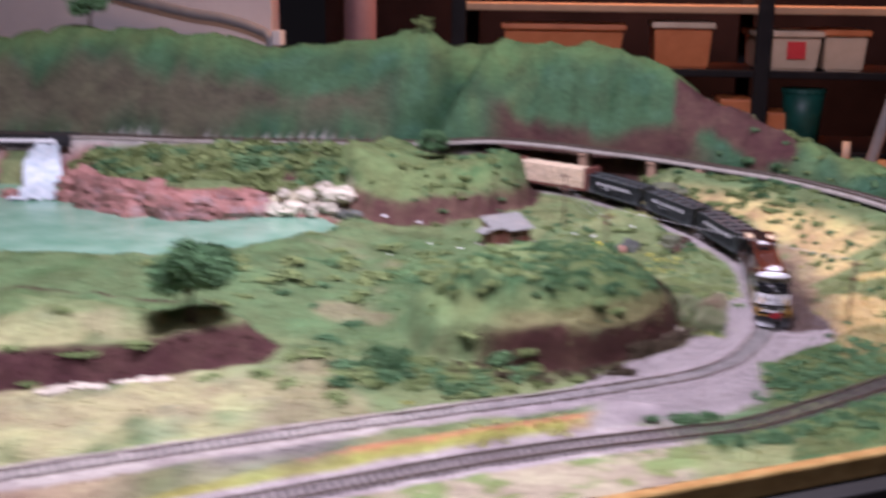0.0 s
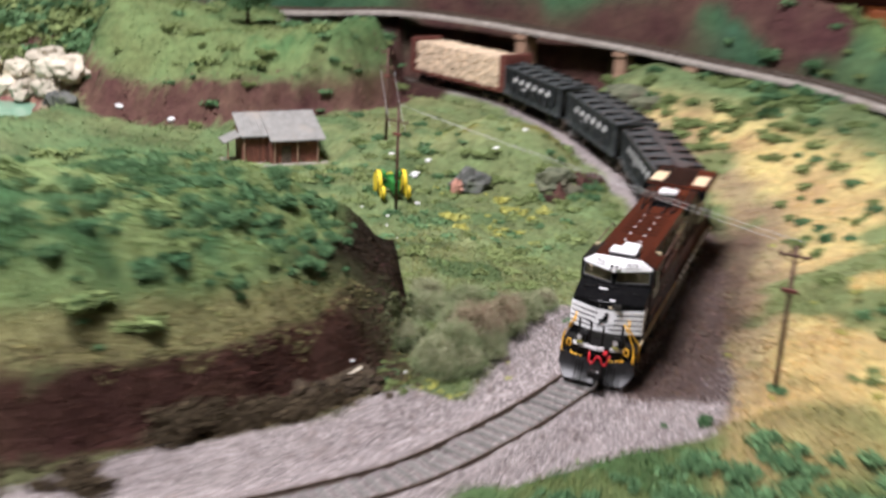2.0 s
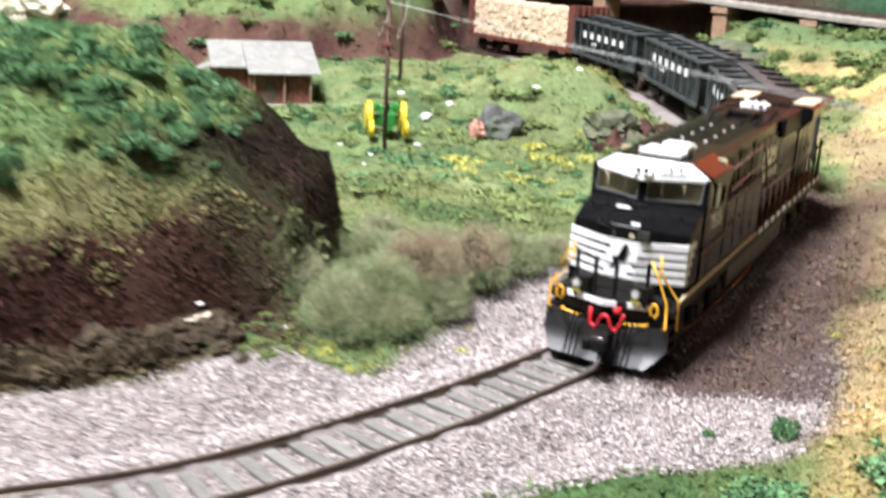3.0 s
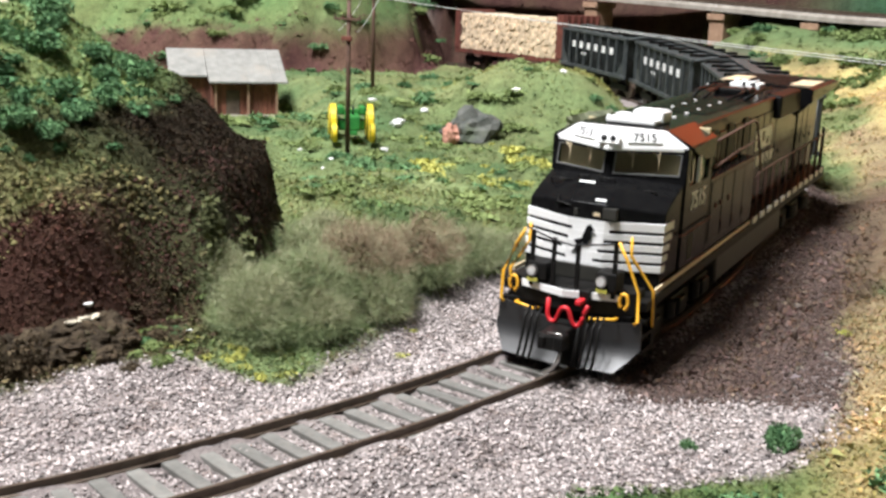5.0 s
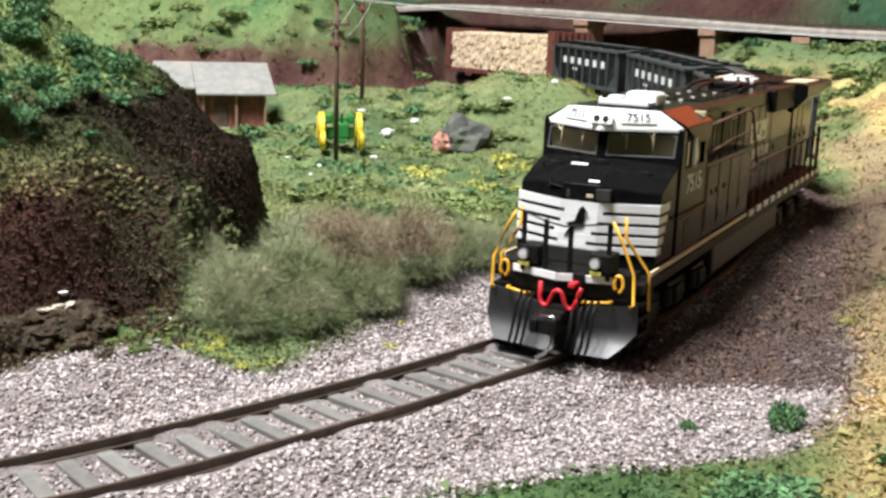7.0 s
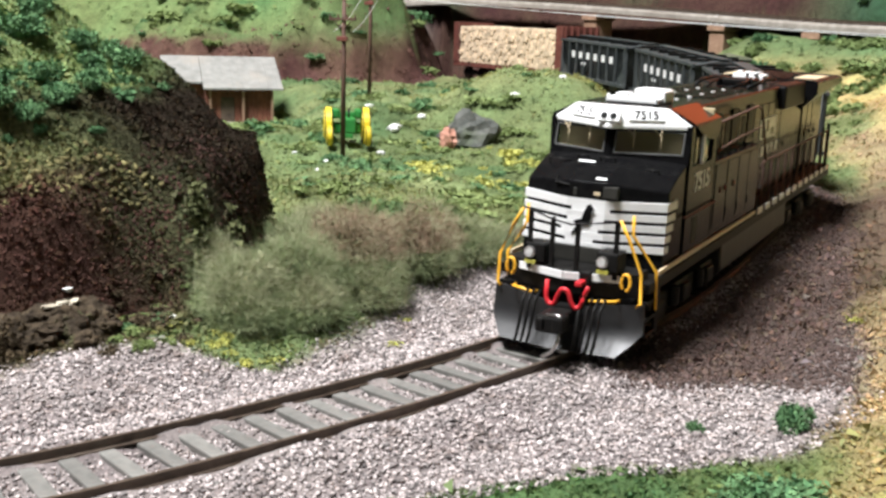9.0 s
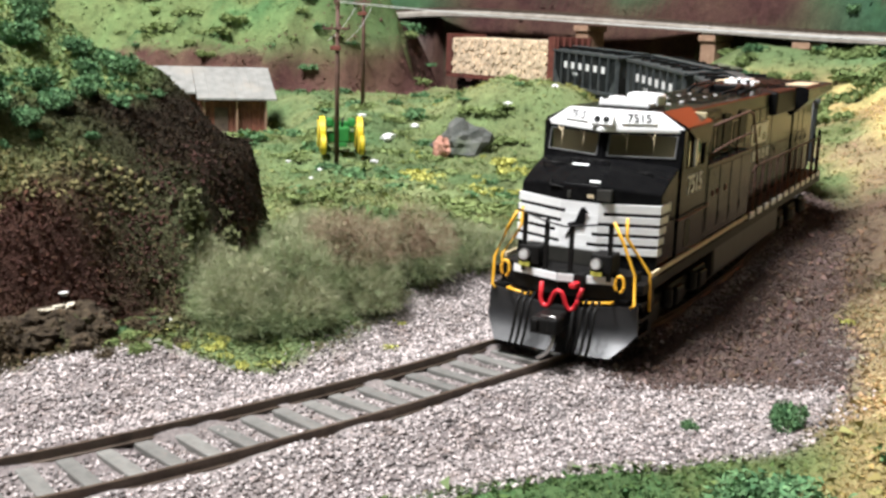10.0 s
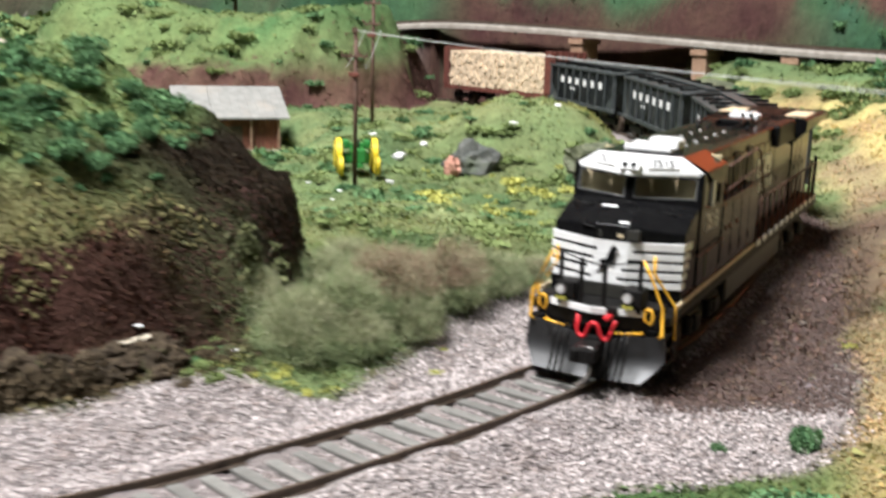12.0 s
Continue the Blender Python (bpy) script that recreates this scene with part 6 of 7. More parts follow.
on_rim = lambda x, y: y - 1.03 * x < 0.455 and x > 0.19 + 0.3 * max(0.0, 0.64 - y)
shrubs_in("dark", 50, 0.19, 0.32, 0.60, 0.75, 0.005, 0.010, on_rim, 0.7)
shrubs_in("pale", 26, 0.19, 0.36, 0.60, 0.76, 0.004, 0.008, on_rim, 0.7, far=True)
shrubs_in("dark", 110, 0.19, 0.36, 0.60, 0.77, 0.004, 0.008, on_rim, 0.7, far=True)
# turf that has grown over the ties of the siding
for i in range(70):
    p = SIDING[np.argmin(np.abs(SIDING[:, 0] - random.uniform(0.165, 0.245)))]
    FAR["pale"].append((random.randrange(4), shrub_pose(p[0] + random.uniform(-0.005, 0.005), p[1] + random.uniform(-0.005, 0.005), random.uniform(0.003, 0.0048), 0.42)))
# meadow, mound and field
shrubs_in("pale", 150, -0.05, 0.20, 0.84, 1.09, 0.004, 0.010, lambda x, y: not on_hill(x, y), 0.45, far=True)
shrubs_in("dark", 40, -0.05, 0.20, 0.84, 1.09, 0.004, 0.009, lambda x, y: not on_hill(x, y), 0.4, far=True)
shrubs_in("pale", 70, 0.08, 0.34, 1.16, 1.33, 0.006, 0.014, squash=0.7, far=True)
shrubs_in("dark", 30, -0.05, 0.17, 0.93, 1.16, 0.003, 0.008, far=True)
shrubs_in("pale", 55, -0.18, 0.18, 0.88, 1.18, 0.003, 0.007, lambda x, y: not on_hill(x, y), far=True)
shrubs_in("pale", 16, 0.128, 0.168, 1.03, 1.11, 0.004, 0.008, squash=1.1, far=True)
shrubs_in("dark", 10, 0.128, 0.168, 1.03, 1.11, 0.004, 0.007, squash=1.2, far=True)
shrubs_in("yellow", 26, 0.085, 0.15, 0.95, 1.03, 0.003, 0.007, far=True)
shrubs_in("yellow", 8, 0.055, 0.16, 0.95, 1.06, 0.002, 0.004, far=True)
shrubs_in("yellow", 10, 0.13, 0.185, 0.73, 0.79, 0.0015, 0.003, squash=0.7, far=True)
shrubs_in("dark", 34, 0.29, 0.43, 0.85, 1.2, 0.004, 0.008, far=True)
off_gravel = lambda x, y: near_line(np.array([x]), np.array([y]), COARSE_MAIN)[0][0] > 0.066
shrubs_in("pale", 90, 0.24, 0.43, 0.80, 1.25, 0.003, 0.008, where=off_gravel, far=True)
shrubs_in("dark", 26, 0.08, 0.32, 1.2, 1.36, 0.006, 0.014, far=True)
shrubs_in("pale", 20, 0.08, 0.32, 1.2, 1.36, 0.006, 0.012, far=True)
shrubs_in("yellow", 16, 0.27, 0.4, 0.75, 1.0, 0.002, 0.004, far=True)
# isle, terrace and left meadow
shrubs_in("pale", 40, -0.29, -0.06, 1.10, 1.36, 0.005, 0.012, lambda x, y: 0.004 < inside(np.array([x]), np.array([y]), ISLE)[0], 0.6, far=True)
shrubs_in("dark", 14, -0.29, -0.06, 1.10, 1.36, 0.004, 0.009, lambda x, y: 0.004 < inside(np.array([x]), np.array([y]), ISLE)[0] < 0.03, 0.6, far=True)
shrubs_in("dark", 12, -0.28, -0.07, 1.13, 1.36, 0.006, 0.012, far=True)
shrubs_in("pale", 90, -0.79, -0.3, 1.12, 1.39, 0.014, 0.028, far=True)
shrubs_in("dark", 50, -0.79, -0.3, 1.12, 1.39, 0.012, 0.024, far=True)
shrubs_in("dark", 22, -0.30, 0.0, 0.52, 1.02, 0.008, 0.018, lambda x, y: not on_hill(x, y), 0.45, far=True)
shrubs_in("pale", 60, -0.45, 0.0, 0.50, 1.02, 0.010, 0.024, lambda x, y: not on_hill(x, y), 0.35, far=True)
shrubs_in("pale", 30, -0.16, 0.03, 0.54, 0.61, 0.006, 0.012, far=True)
shrubs_in("dark", 22, -0.17, -0.01, 0.54, 0.61, 0.008, 0.014, far=True)
shrubs_in("yellow", 34, -0.12, 0.03, 0.46, 0.53, 0.002, 0.005, far=True)
shrub("dark", -0.145, 0.602, 0.022, 1.3)
shrub("dark", -0.125, 0.615, 0.016, 1.2)
shrub("dark", 0.255, 0.752, 0.0019, 1.4)
shrub("dark", 0.271, 0.759, 0.0046, 1.5)
for x, y, r in ((0.1566, 0.7426, 0.002), (0.1611, 0.7483, 0.0024), (0.1645, 0.7452, 0.0017), (0.1685, 0.7455, 0.002), (0.1595, 0.7505, 0.0018), (0.1535, 0.741, 0.0012)):
    shrub("yellow", x - 0.004, y, 1.5 * r, 0.7)
# mixed low growth between the cut and the bushes
for x, y, r, kind in ((0.1323, 0.75, 0.0045, "pale"), (0.135, 0.757, 0.005, "brown"), (0.1376, 0.7318, 0.0035, "brown"), (0.1415, 0.7405, 0.0035, "pale"), (0.1475, 0.7345, 0.003, "pale"), (0.1445, 0.7285, 0.003, "brown"),
                      (0.139, 0.747, 0.004, "brown"), (0.1285, 0.7475, 0.0035, "pale"), (0.1445, 0.7455, 0.003, "brown"), (0.136, 0.742, 0.003, "dark"), (0.130, 0.757, 0.0035, "dark"), (0.1495, 0.7395, 0.0025, "pale"),
                      (0.151, 0.7435, 0.0028, "brown"), (0.1405, 0.7355, 0.003, "pale"), (0.1335, 0.7395, 0.003, "pale"), (0.1385, 0.752, 0.0028, "dark"), (0.1325, 0.7615, 0.003, "pale"), (0.1415, 0.7475, 0.0022, "dark"), (0.1465, 0.7395, 0.0018, "dark"), (0.1275, 0.7535, 0.003, "brown")):
    shrub(kind, x, y, r, 0.75)
shrub("dark", 0.0555, 0.962, 0.0075, 0.8)
shrub("dark", 0.297, 0.795, 0.007, 0.8)
for i in range(46):
    x = random.uniform(0.124, 0.150)
    y = random.uniform(0.742, 0.770) - 0.25 * (x - 0.137)
    FAR[random.choice(("pale", "brown", "brown", "pale", "dark"))].append((random.randrange(3), shrub_pose(x, y, random.uniform(0.0011, 0.0026), 0.7)))
# dry scrub at the foot of the cut
for i in range(26):
    t = i / 33
    x, y = 0.078 + 0.056 * t + random.uniform(-0.003, 0.006), 0.660 + 0.088 * t + random.uniform(-0.008, 0.003)
    shrub("brown", x, y, random.uniform(0.0075, 0.0115), 1.15)
shrubs_in("brown", 26, -0.1, 0.075, 0.588, 0.635, 0.006, 0.011, lambda x, y: -0.02 < inside(np.array([x]), np.array([y]), HILL)[0] < 0.002, far=True)
join_far_shrubs()


# fibrous scrub on the low bank
SCRUB = ((0.1515, 0.763, 0.0105, 0.012, 0.0145, "pale"), (0.1545, 0.7575, 0.009, 0.008, 0.0105, "pale"), (0.1565, 0.777, 0.0125, 0.013, 0.0150, "green"), (0.1645, 0.771, 0.008, 0.010, 0.009, "pale"),
         (0.1625, 0.795, 0.0125, 0.014, 0.0185, "red"), (0.1695, 0.789, 0.008, 0.010, 0.010, "green"), (0.1685, 0.815, 0.0115, 0.015, 0.0155, "red"), (0.1745, 0.838, 0.0095, 0.014, 0.0105, "green"),
         (0.150, 0.806, 0.011, 0.012, 0.011, "green"), (0.1300, 0.7800, 0.0062, 0.0075, 0.0112, "pale"), (0.1315, 0.795, 0.007, 0.009, 0.010, "green"), (0.126, 0.826, 0.011, 0.012, 0.012, "green"), (0.1205, 0.8455, 0.009, 0.010, 0.012, "pale"), (0.142, 0.848, 0.012, 0.013, 0.009, "green"), (0.1785, 0.858, 0.007, 0.012, 0.007, "pale"))


def scrub_bank():
    """Tangled fine fibres heaped in soft bushes, with foam crumbs in their hearts that block light."""
    strands = {"pale": [], "green": [], "red": []}
    hearts = []
    for cx, cy, rx, ry, top, kind in SCRUB:
        n = int(15000 * rx * ry / 1.6e-4)
        d = RNG.normal(size=(n, 3))
        d /= np.linalg.norm(d, axis=1, keepdims=True)
        d[:, 2] = np.abs(d[:, 2])
        lump = 1 + 0.28 * lumps(cx + d[:, 0] * rx, cy + d[:, 1] * ry, 0.006, 61, 2)
        r = RNG.uniform(0.12, 1.0, n) ** 0.45 * lump
        x, y = cx + d[:, 0] * rx * r, cy + d[:, 1] * ry * r
        g = heights(x, y)
        base = np.stack([x, y, np.maximum(float(heights(np.array([cx]), np.array([cy]))[0]) + d[:, 2] * top * r, g + 0.0002)], -1)
        way = 0.8 * d + RNG.normal(size=(n, 3)) * 0.75
        way /= np.linalg.norm(way, axis=1, keepdims=True)
        tone = RNG.uniform(0, 1, n) + 0.5 * lumps(x, y, 0.008, 33, 2)
        other = {"pale": "green", "green": "pale", "red": "pale"}[kind]
        low = d[:, 2] * r < 0.35
        pick = np.where(low & (tone < 0.75), "green", np.where(tone > 0.72, other, kind))
        for k in strands:
            strands[k].append(np.concatenate([base[pick == k], way[pick == k]], 1))
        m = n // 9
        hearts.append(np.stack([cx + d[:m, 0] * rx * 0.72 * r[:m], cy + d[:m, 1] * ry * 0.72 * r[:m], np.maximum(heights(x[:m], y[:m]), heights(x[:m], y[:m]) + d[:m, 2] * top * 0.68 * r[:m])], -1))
    for kind, mat, label in (("pale", M_FIBRE, "pale olive fibrous scrub on the bank beside the ballast"), ("green", M_FIBRE_GREEN, "green fibrous scrub on the bank beside the ballast"),
                             ("red", M_FIBRE_RED, "reddish brown fibrous scrub on the bank beside the ballast")):
        rows = np.vstack(strands[kind])
        base, way = rows[:, :3], rows[:, 3:]
        n = len(base)
        tip = base + way * RNG.uniform(0.0012, 0.0040, (n, 1))
        side = np.cross(way, RNG.normal(size=(n, 3)))
        side *= RNG.uniform(0.000018, 0.000042, (n, 1)) / np.linalg.norm(side, axis=1, keepdims=True)
        mid = (base + tip) / 2 + RNG.normal(size=(n, 3)) * 0.0004
        v = np.stack([base - side, base + side, mid + side, mid - side, tip], 1).reshape(-1, 3)
        k = (np.arange(n) * 5)[:, None]
        f = np.concatenate([k + np.array((0, 1, 2)), k + np.array((0, 2, 3)), k + np.array((3, 2, 4))], 0)
        tagged(new("fibre_scrub", lump_mesh("fibre_scrub", v, f, mat)), label, "scrub", kind="stuff")
    # dark crumbs added inside each bush to keep light from passing through
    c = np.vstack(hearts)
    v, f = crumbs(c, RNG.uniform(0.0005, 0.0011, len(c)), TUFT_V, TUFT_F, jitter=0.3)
    tagged(new("scrub_litter", lump_mesh("scrub_litter", v, f, M_FIBRE_DARK)), "dark olive crumbs added within the scrub to block light", "scrub", kind="stuff")


scrub_bank()


# broken earth on the cuts
def cut_rubble(outline, n, mat, name, label, s0, s1, lim, where=None):
    p = np.array(outline)
    x, y = scatter(n * 12, p[:, 0].min(), p[:, 0].max(), p[:, 1].min(), p[:, 1].max())
    d = inside(x, y, outline)
    keep = (d > -0.004) & (d < lim)
    if where is not None:
        keep &= where(x, y)
    x, y = x[keep][:n], y[keep][:n]
    size = RNG.uniform(s0, s1, len(x)) * RNG.uniform(0.5, 1, len(x))
    z = heights(x, y)
    v, f = crumbs(np.stack([x, y, z - 0.25 * size], -1), size, jitter=0.5)
    tagged(new(name, lump_mesh(name, v, f, mat)), label, "rock", kind="stuff")


cut_rubble(HILL, 15000, M_CUT, "cut_earth", "reddish brown broken earth in the hollow of the hill cut", 0.0002, 0.0007, 0.0125, lambda x, y: (y - 0.9 * x < 0.668))
cut_rubble(HILL, 7000, M_ROCK_BROWN, "cut_earth", "dark brown broken earth on the hill cut", 0.0003, 0.0009, 0.018, lambda x, y: (y - 0.9 * x > 0.655) & (y - 0.9 * x < 0.72))
cut_rubble(HILL, 9000, M_LIP, "moss_lip", "olive brown moss overhanging the hill cut", 0.0003, 0.0013, 0.0195, lambda x, y: (y - 0.9 * x < 0.672) & (x > 0.02) & (inside(x, y, HILL) + 0.003 * lumps(x, y, 0.012, 71, 2) > 0.0115))
cut_rubble(ISLE, 1500, M_ISLE, "isle_earth", "dark brown broken earth on the isle cut", 0.0004, 0.0014, 0.022, lambda x, y: y < 1.37)
cut_rubble(TREEHILL, 1200, M_ROCK_BROWN, "bank_earth", "reddish brown broken earth on the bank", 0.001, 0.003, 0.028)


def boulder(name, x, y, z, r, mat, label, seed, squash=(1, 1, 0.8), facets=2, turn=0.0, cat="rock"):
    bm = bmesh.new()
    bmesh.ops.create_icosphere(bm, subdivisions=facets + 1, radius=1)
    off = Vector((seed * 7.3, seed * 3.1, seed))
    for v in bm.verts:
        k = 1 + 0.5 * noise.noise(v.co * 1.4 + off) + 0.3 * noise.noise(v.co * 3.2 + off) + 0.12 * noise.noise(v.co * 8.0 + off)
        v.co = Vector((v.co.x * squash[0], v.co.y * squash[1], v.co.z * squash[2])) * k * r
    ob = part(name, bm, mat)
    ob.matrix_world = pose(x, y, z, 0, 0, turn)
    return tagged(ob, label, cat)


# cliffs round the pool: red rocks at the back, pale ones at the right end
k = 0
shore = spline([(-0.70, 1.15, 0), (-0.655, 1.115, 0), (-0.60, 1.08, 0), (-0.51, 1.052, 0), (-0.46, 1.07, 0), (-0.41, 1.092, 0)], 0.036)
for p in shore:
    for row in range(2):
        k += 1
        boulder("cliff_rock", p[0] + random.uniform(-0.01, 0.01), p[1] + 0.014 + 0.016 * row, 0.028 + 0.014 * row, random.uniform(0.022, 0.03), M_ROCK_RED,
                "rugged reddish rock of the cliff above the pool", k, (1.3, 0.8, random.uniform(0.6, 0.9)), 2, random.uniform(-30, 30))["group"] = "red cliff rocks"
for i, (x, y, z, r) in enumerate([(-0.865, 1.10, 0.032, 0.024), (-0.875, 1.17, 0.042, 0.028), (-0.80, 1.165, 0.027, 0.012), (-0.90, 1.24, 0.055, 0.03)]):
    boulder("gorge_rock", x, y, z, r, M_ROCK_RED, "rugged rock beside the waterfall", 60 + i, (1, 1.1, 0.9), 2, 40 * i)["group"] = "gorge rocks"
for i, (x, y, z, r) in enumerate([(-0.385, 1.10, 0.034, 0.012), (-0.36, 1.105, 0.036, 0.014), (-0.335, 1.108, 0.035, 0.012), (-0.312, 1.107, 0.040, 0.014), (-0.295, 1.11, 0.056, 0.015), (-0.318, 1.12, 0.062, 0.013), (-0.375, 1.115, 0.052, 0.011), (-0.345, 1.115, 0.052, 0.010)]):
    boulder("pale_rock", x, y, z, r, M_ROCK_PALE, "pale limestone rock at the end of the pool", 80 + i, (1.3, 0.7, 0.75), 2, 50 * i)["group"] = "pale rocks"
for i, (x, y, r) in enumerate([(-0.285, 1.085, 0.011), (-0.27, 1.075, 0.009)]):
    boulder("dark_rock", x, y, ground_z(x, y) + 0.003, r, M_ROCK_GREY, "dark grey rock at the end of the pool", 95 + i, (1.2, 0.8, 0.8), 1)
# salmon-faced boulder in the meadow, grey flank of the mound
boulder("boulder", 0.0855, 1.034, 0.0165, 0.0108, M_ROCK_GREY, "grey weathered boulder in the meadow", 3, (1.1, 0.8, 0.95), 2)
boulder("boulder", 0.0785, 1.0265, 0.0150, 0.0052, M_SALMON, "small salmon-coloured boulder leaning on the grey one", 8, (0.8, 0.8, 1.1), 2)
boulder("flank_boulder", 0.140, 1.060, 0.0165, 0.0145, M_ROCK_MOSS, "large mossy grey boulder on the flank of the mound", 12, (1.15, 1.1, 0.85), 3, 20)
for i, (x, y, r) in enumerate([(0.143, 1.055, 0.012), (0.152, 1.075, 0.013), (0.138, 1.04, 0.009), (0.158, 1.095, 0.011)]):
    boulder("flank_rock", x, y, ground_z(x, y) - 0.004, r, M_ROCK_BROWN, "dark brown rock on the flank of the mound", 21 + i, (0.8, 1.2, 0.9), 1, 30 * i)["group"] = "flank rocks"
# dark crumbled bank at the foot of the hollow, a broken white scrap on it
BANK_TOPS = []
for i, (x, y, z, r) in enumerate([(0.1265, 0.7395, 0.0035, 0.0052), (0.1305, 0.7365, 0.0015, 0.0048), (0.1245, 0.7325, 0.0015, 0.0052), (0.1285, 0.7305, 0.0, 0.0045), (0.1205, 0.7265, 0.0015, 0.0052), (0.1245, 0.7245, -0.001, 0.0045),
                                  (0.1335, 0.7325, -0.0005, 0.0036), (0.116, 0.7205, 0.001, 0.0055), (0.1205, 0.7185, -0.0012, 0.0048), (0.1115, 0.7145, 0.001, 0.0055), (0.1165, 0.7125, -0.0012, 0.0048), (0.1285, 0.7425, 0.002, 0.0035), (0.1345, 0.7385, -0.0005, 0.0028), (0.1365, 0.7300, -0.0015, 0.0026)]):
    ob = boulder("bank_rock", x, y, ground_z(x, y) + 0.35 * r + 0.25 * max(z, 0), r, M_BANK, "dark brown crumbling rock at the foot of the cut", 110 + i, (1, 1, 0.85), 3, 50 * i)
    ob["group"] = "bank rocks"
    BANK_TOPS += [ob.matrix_world @ v.co for v in ob.data.vertices]
for i, (x, y) in enumerate([(0.1258, 0.7318), (0.1264, 0.7350), (0.1268, 0.7378)]):
    z = max([ground_z(x, y)] + [v.z for v in BANK_TOPS if math.hypot(v.x - x, v.y - y) < 0.0012])
    boulder("white_stone", x, y, z, (0.0009, 0.0010, 0.0011)[i], M_ROCK_PALE, "broken white scrap lying on the dark bank", 140 + i, (0.7, 1.7, 0.5), 2, -40 + 25 * i, "stone")["group"] = "white stones"
for i, (x, y, r) in enumerate([(0.150, 1.302, 0.019), (0.168, 1.288, 0.014), (0.136, 1.318, 0.014)]):
    boulder("field_rock", x, y, ground_z(x, y) - 0.002, r, M_ROCK_MOSS, "mossy grey rock outcrop above the hoppers", 31 + i, (1.3, 0.9, 0.7), 1, 30 * i)["group"] = "field rocks"
# small white stones and scraps
for i, (x, y, r) in enumerate([(0.0184, 1.058, 0.0022), (0.0428, 1.040, 0.0034), (0.044, 1.0375, 0.0024), (0.0425, 1.070, 0.0022), (0.0635, 0.988, 0.0021), (0.091, 1.075, 0.0022), (0.0344, 0.9644, 0.0012), (0.0604, 0.941, 0.0011), (0.0302, 1.092, 0.0024), (0.0553, 0.9563, 0.0012), (-0.2322, 1.094, 0.003), (-0.1865, 1.098, 0.003), (0.1431, 0.7497, 0.0009), (0.1236, 0.7398, 0.0015), (0.1231, 0.7368, 0.0012), (0.1228, 0.7345, 0.0012), (0.1245, 0.7425, 0.0014), (0.122, 0.741, 0.0012), (0.103, 1.11, 0.0018),
                               (0.069, 0.886, 0.0009), (0.009, 0.957, 0.0012), (0.075, 0.922, 0.0008), (-0.12, 1.0, 0.002), (-0.16, 1.02, 0.0022), (-0.06, 0.99, 0.0016), (0.03, 1.0, 0.0014), (0.045, 0.995, 0.0016), (-0.2, 0.95, 0.002), (-0.09, 0.94, 0.0018)]):
    boulder("white_stone", x, y, ground_z(x, y) + 0.3 * r, r, M_WHITE, "small white stone lying in the turf", 40 + i, (1.2, 0.9, 0.6), 0, 37 * i, "stone")["group"] = "white stones"
for i in range(16):
    x = -0.402 + 0.0056 * i + random.uniform(-0.004, 0.004)
    y = 0.486 + 0.0034 * i + random.uniform(-0.008, 0.004)
    r = random.uniform(0.004, 0.0065)
    boulder("pale_stone", x, y, ground_z(x, y) + 0.1 * r, r, M_ROCK_PALE, "flat pale stone below the bank", 140 + i, (1.3, 0.9, 0.6), 1, 37 * i, "stone")["group"] = "pale stones"


# ---- pool and waterfall ----
bm = bmesh.new()
ring = [bm.verts.new((x, y, 0.0)) for x, y in POND]
bm.faces.new(ring)
bmesh.ops.triangulate(bm, faces=bm.faces[:])
pool = part("pool_water", bm, M_WATER)
pool.location.z = 0.025
tagged(pool, "turquoise painted pool with a glossy surface", "water", kind="structure")
bm = bmesh.new()
rows = []
fall = spline([(-0.865, 1.42, 0.070), (-0.832, 1.34, 0.068), (-0.810, 1.29, 0.065), (-0.799, 1.265, 0.056), (-0.793, 1.252, 0.043), (-0.786, 1.24, 0.031), (-0.773, 1.20, 0.0265), (-0.752, 1.14, 0.026)], 0.01)
for i, p in enumerate(fall):
    q = fall[min(i + 1, len(fall) - 1)] - fall[max(i - 1, 0)]
    side = np.array((q[1], -q[0])) / np.hypot(q[0], q[1])
    w = 0.014 + 0.024 * i / len(fall)
    rows.append([bm.verts.new((p[0] + side[0] * w * u, p[1] + side[1] * w * u, p[2] + 0.007 * noise.noise(Vector((5 * u, 0.35 * i, 3))) + 0.001)) for u in np.linspace(-1, 1, 16)])
for a, b in zip(rows, rows[1:]):
    for j in range(15):
        bm.faces.new((a[j], a[j + 1], b[j + 1], b[j]))
tagged(part("waterfall", bm, M_FOAM_W, smooth=True), "white foaming waterfall that drops into the pool", "waterfall", kind="structure")


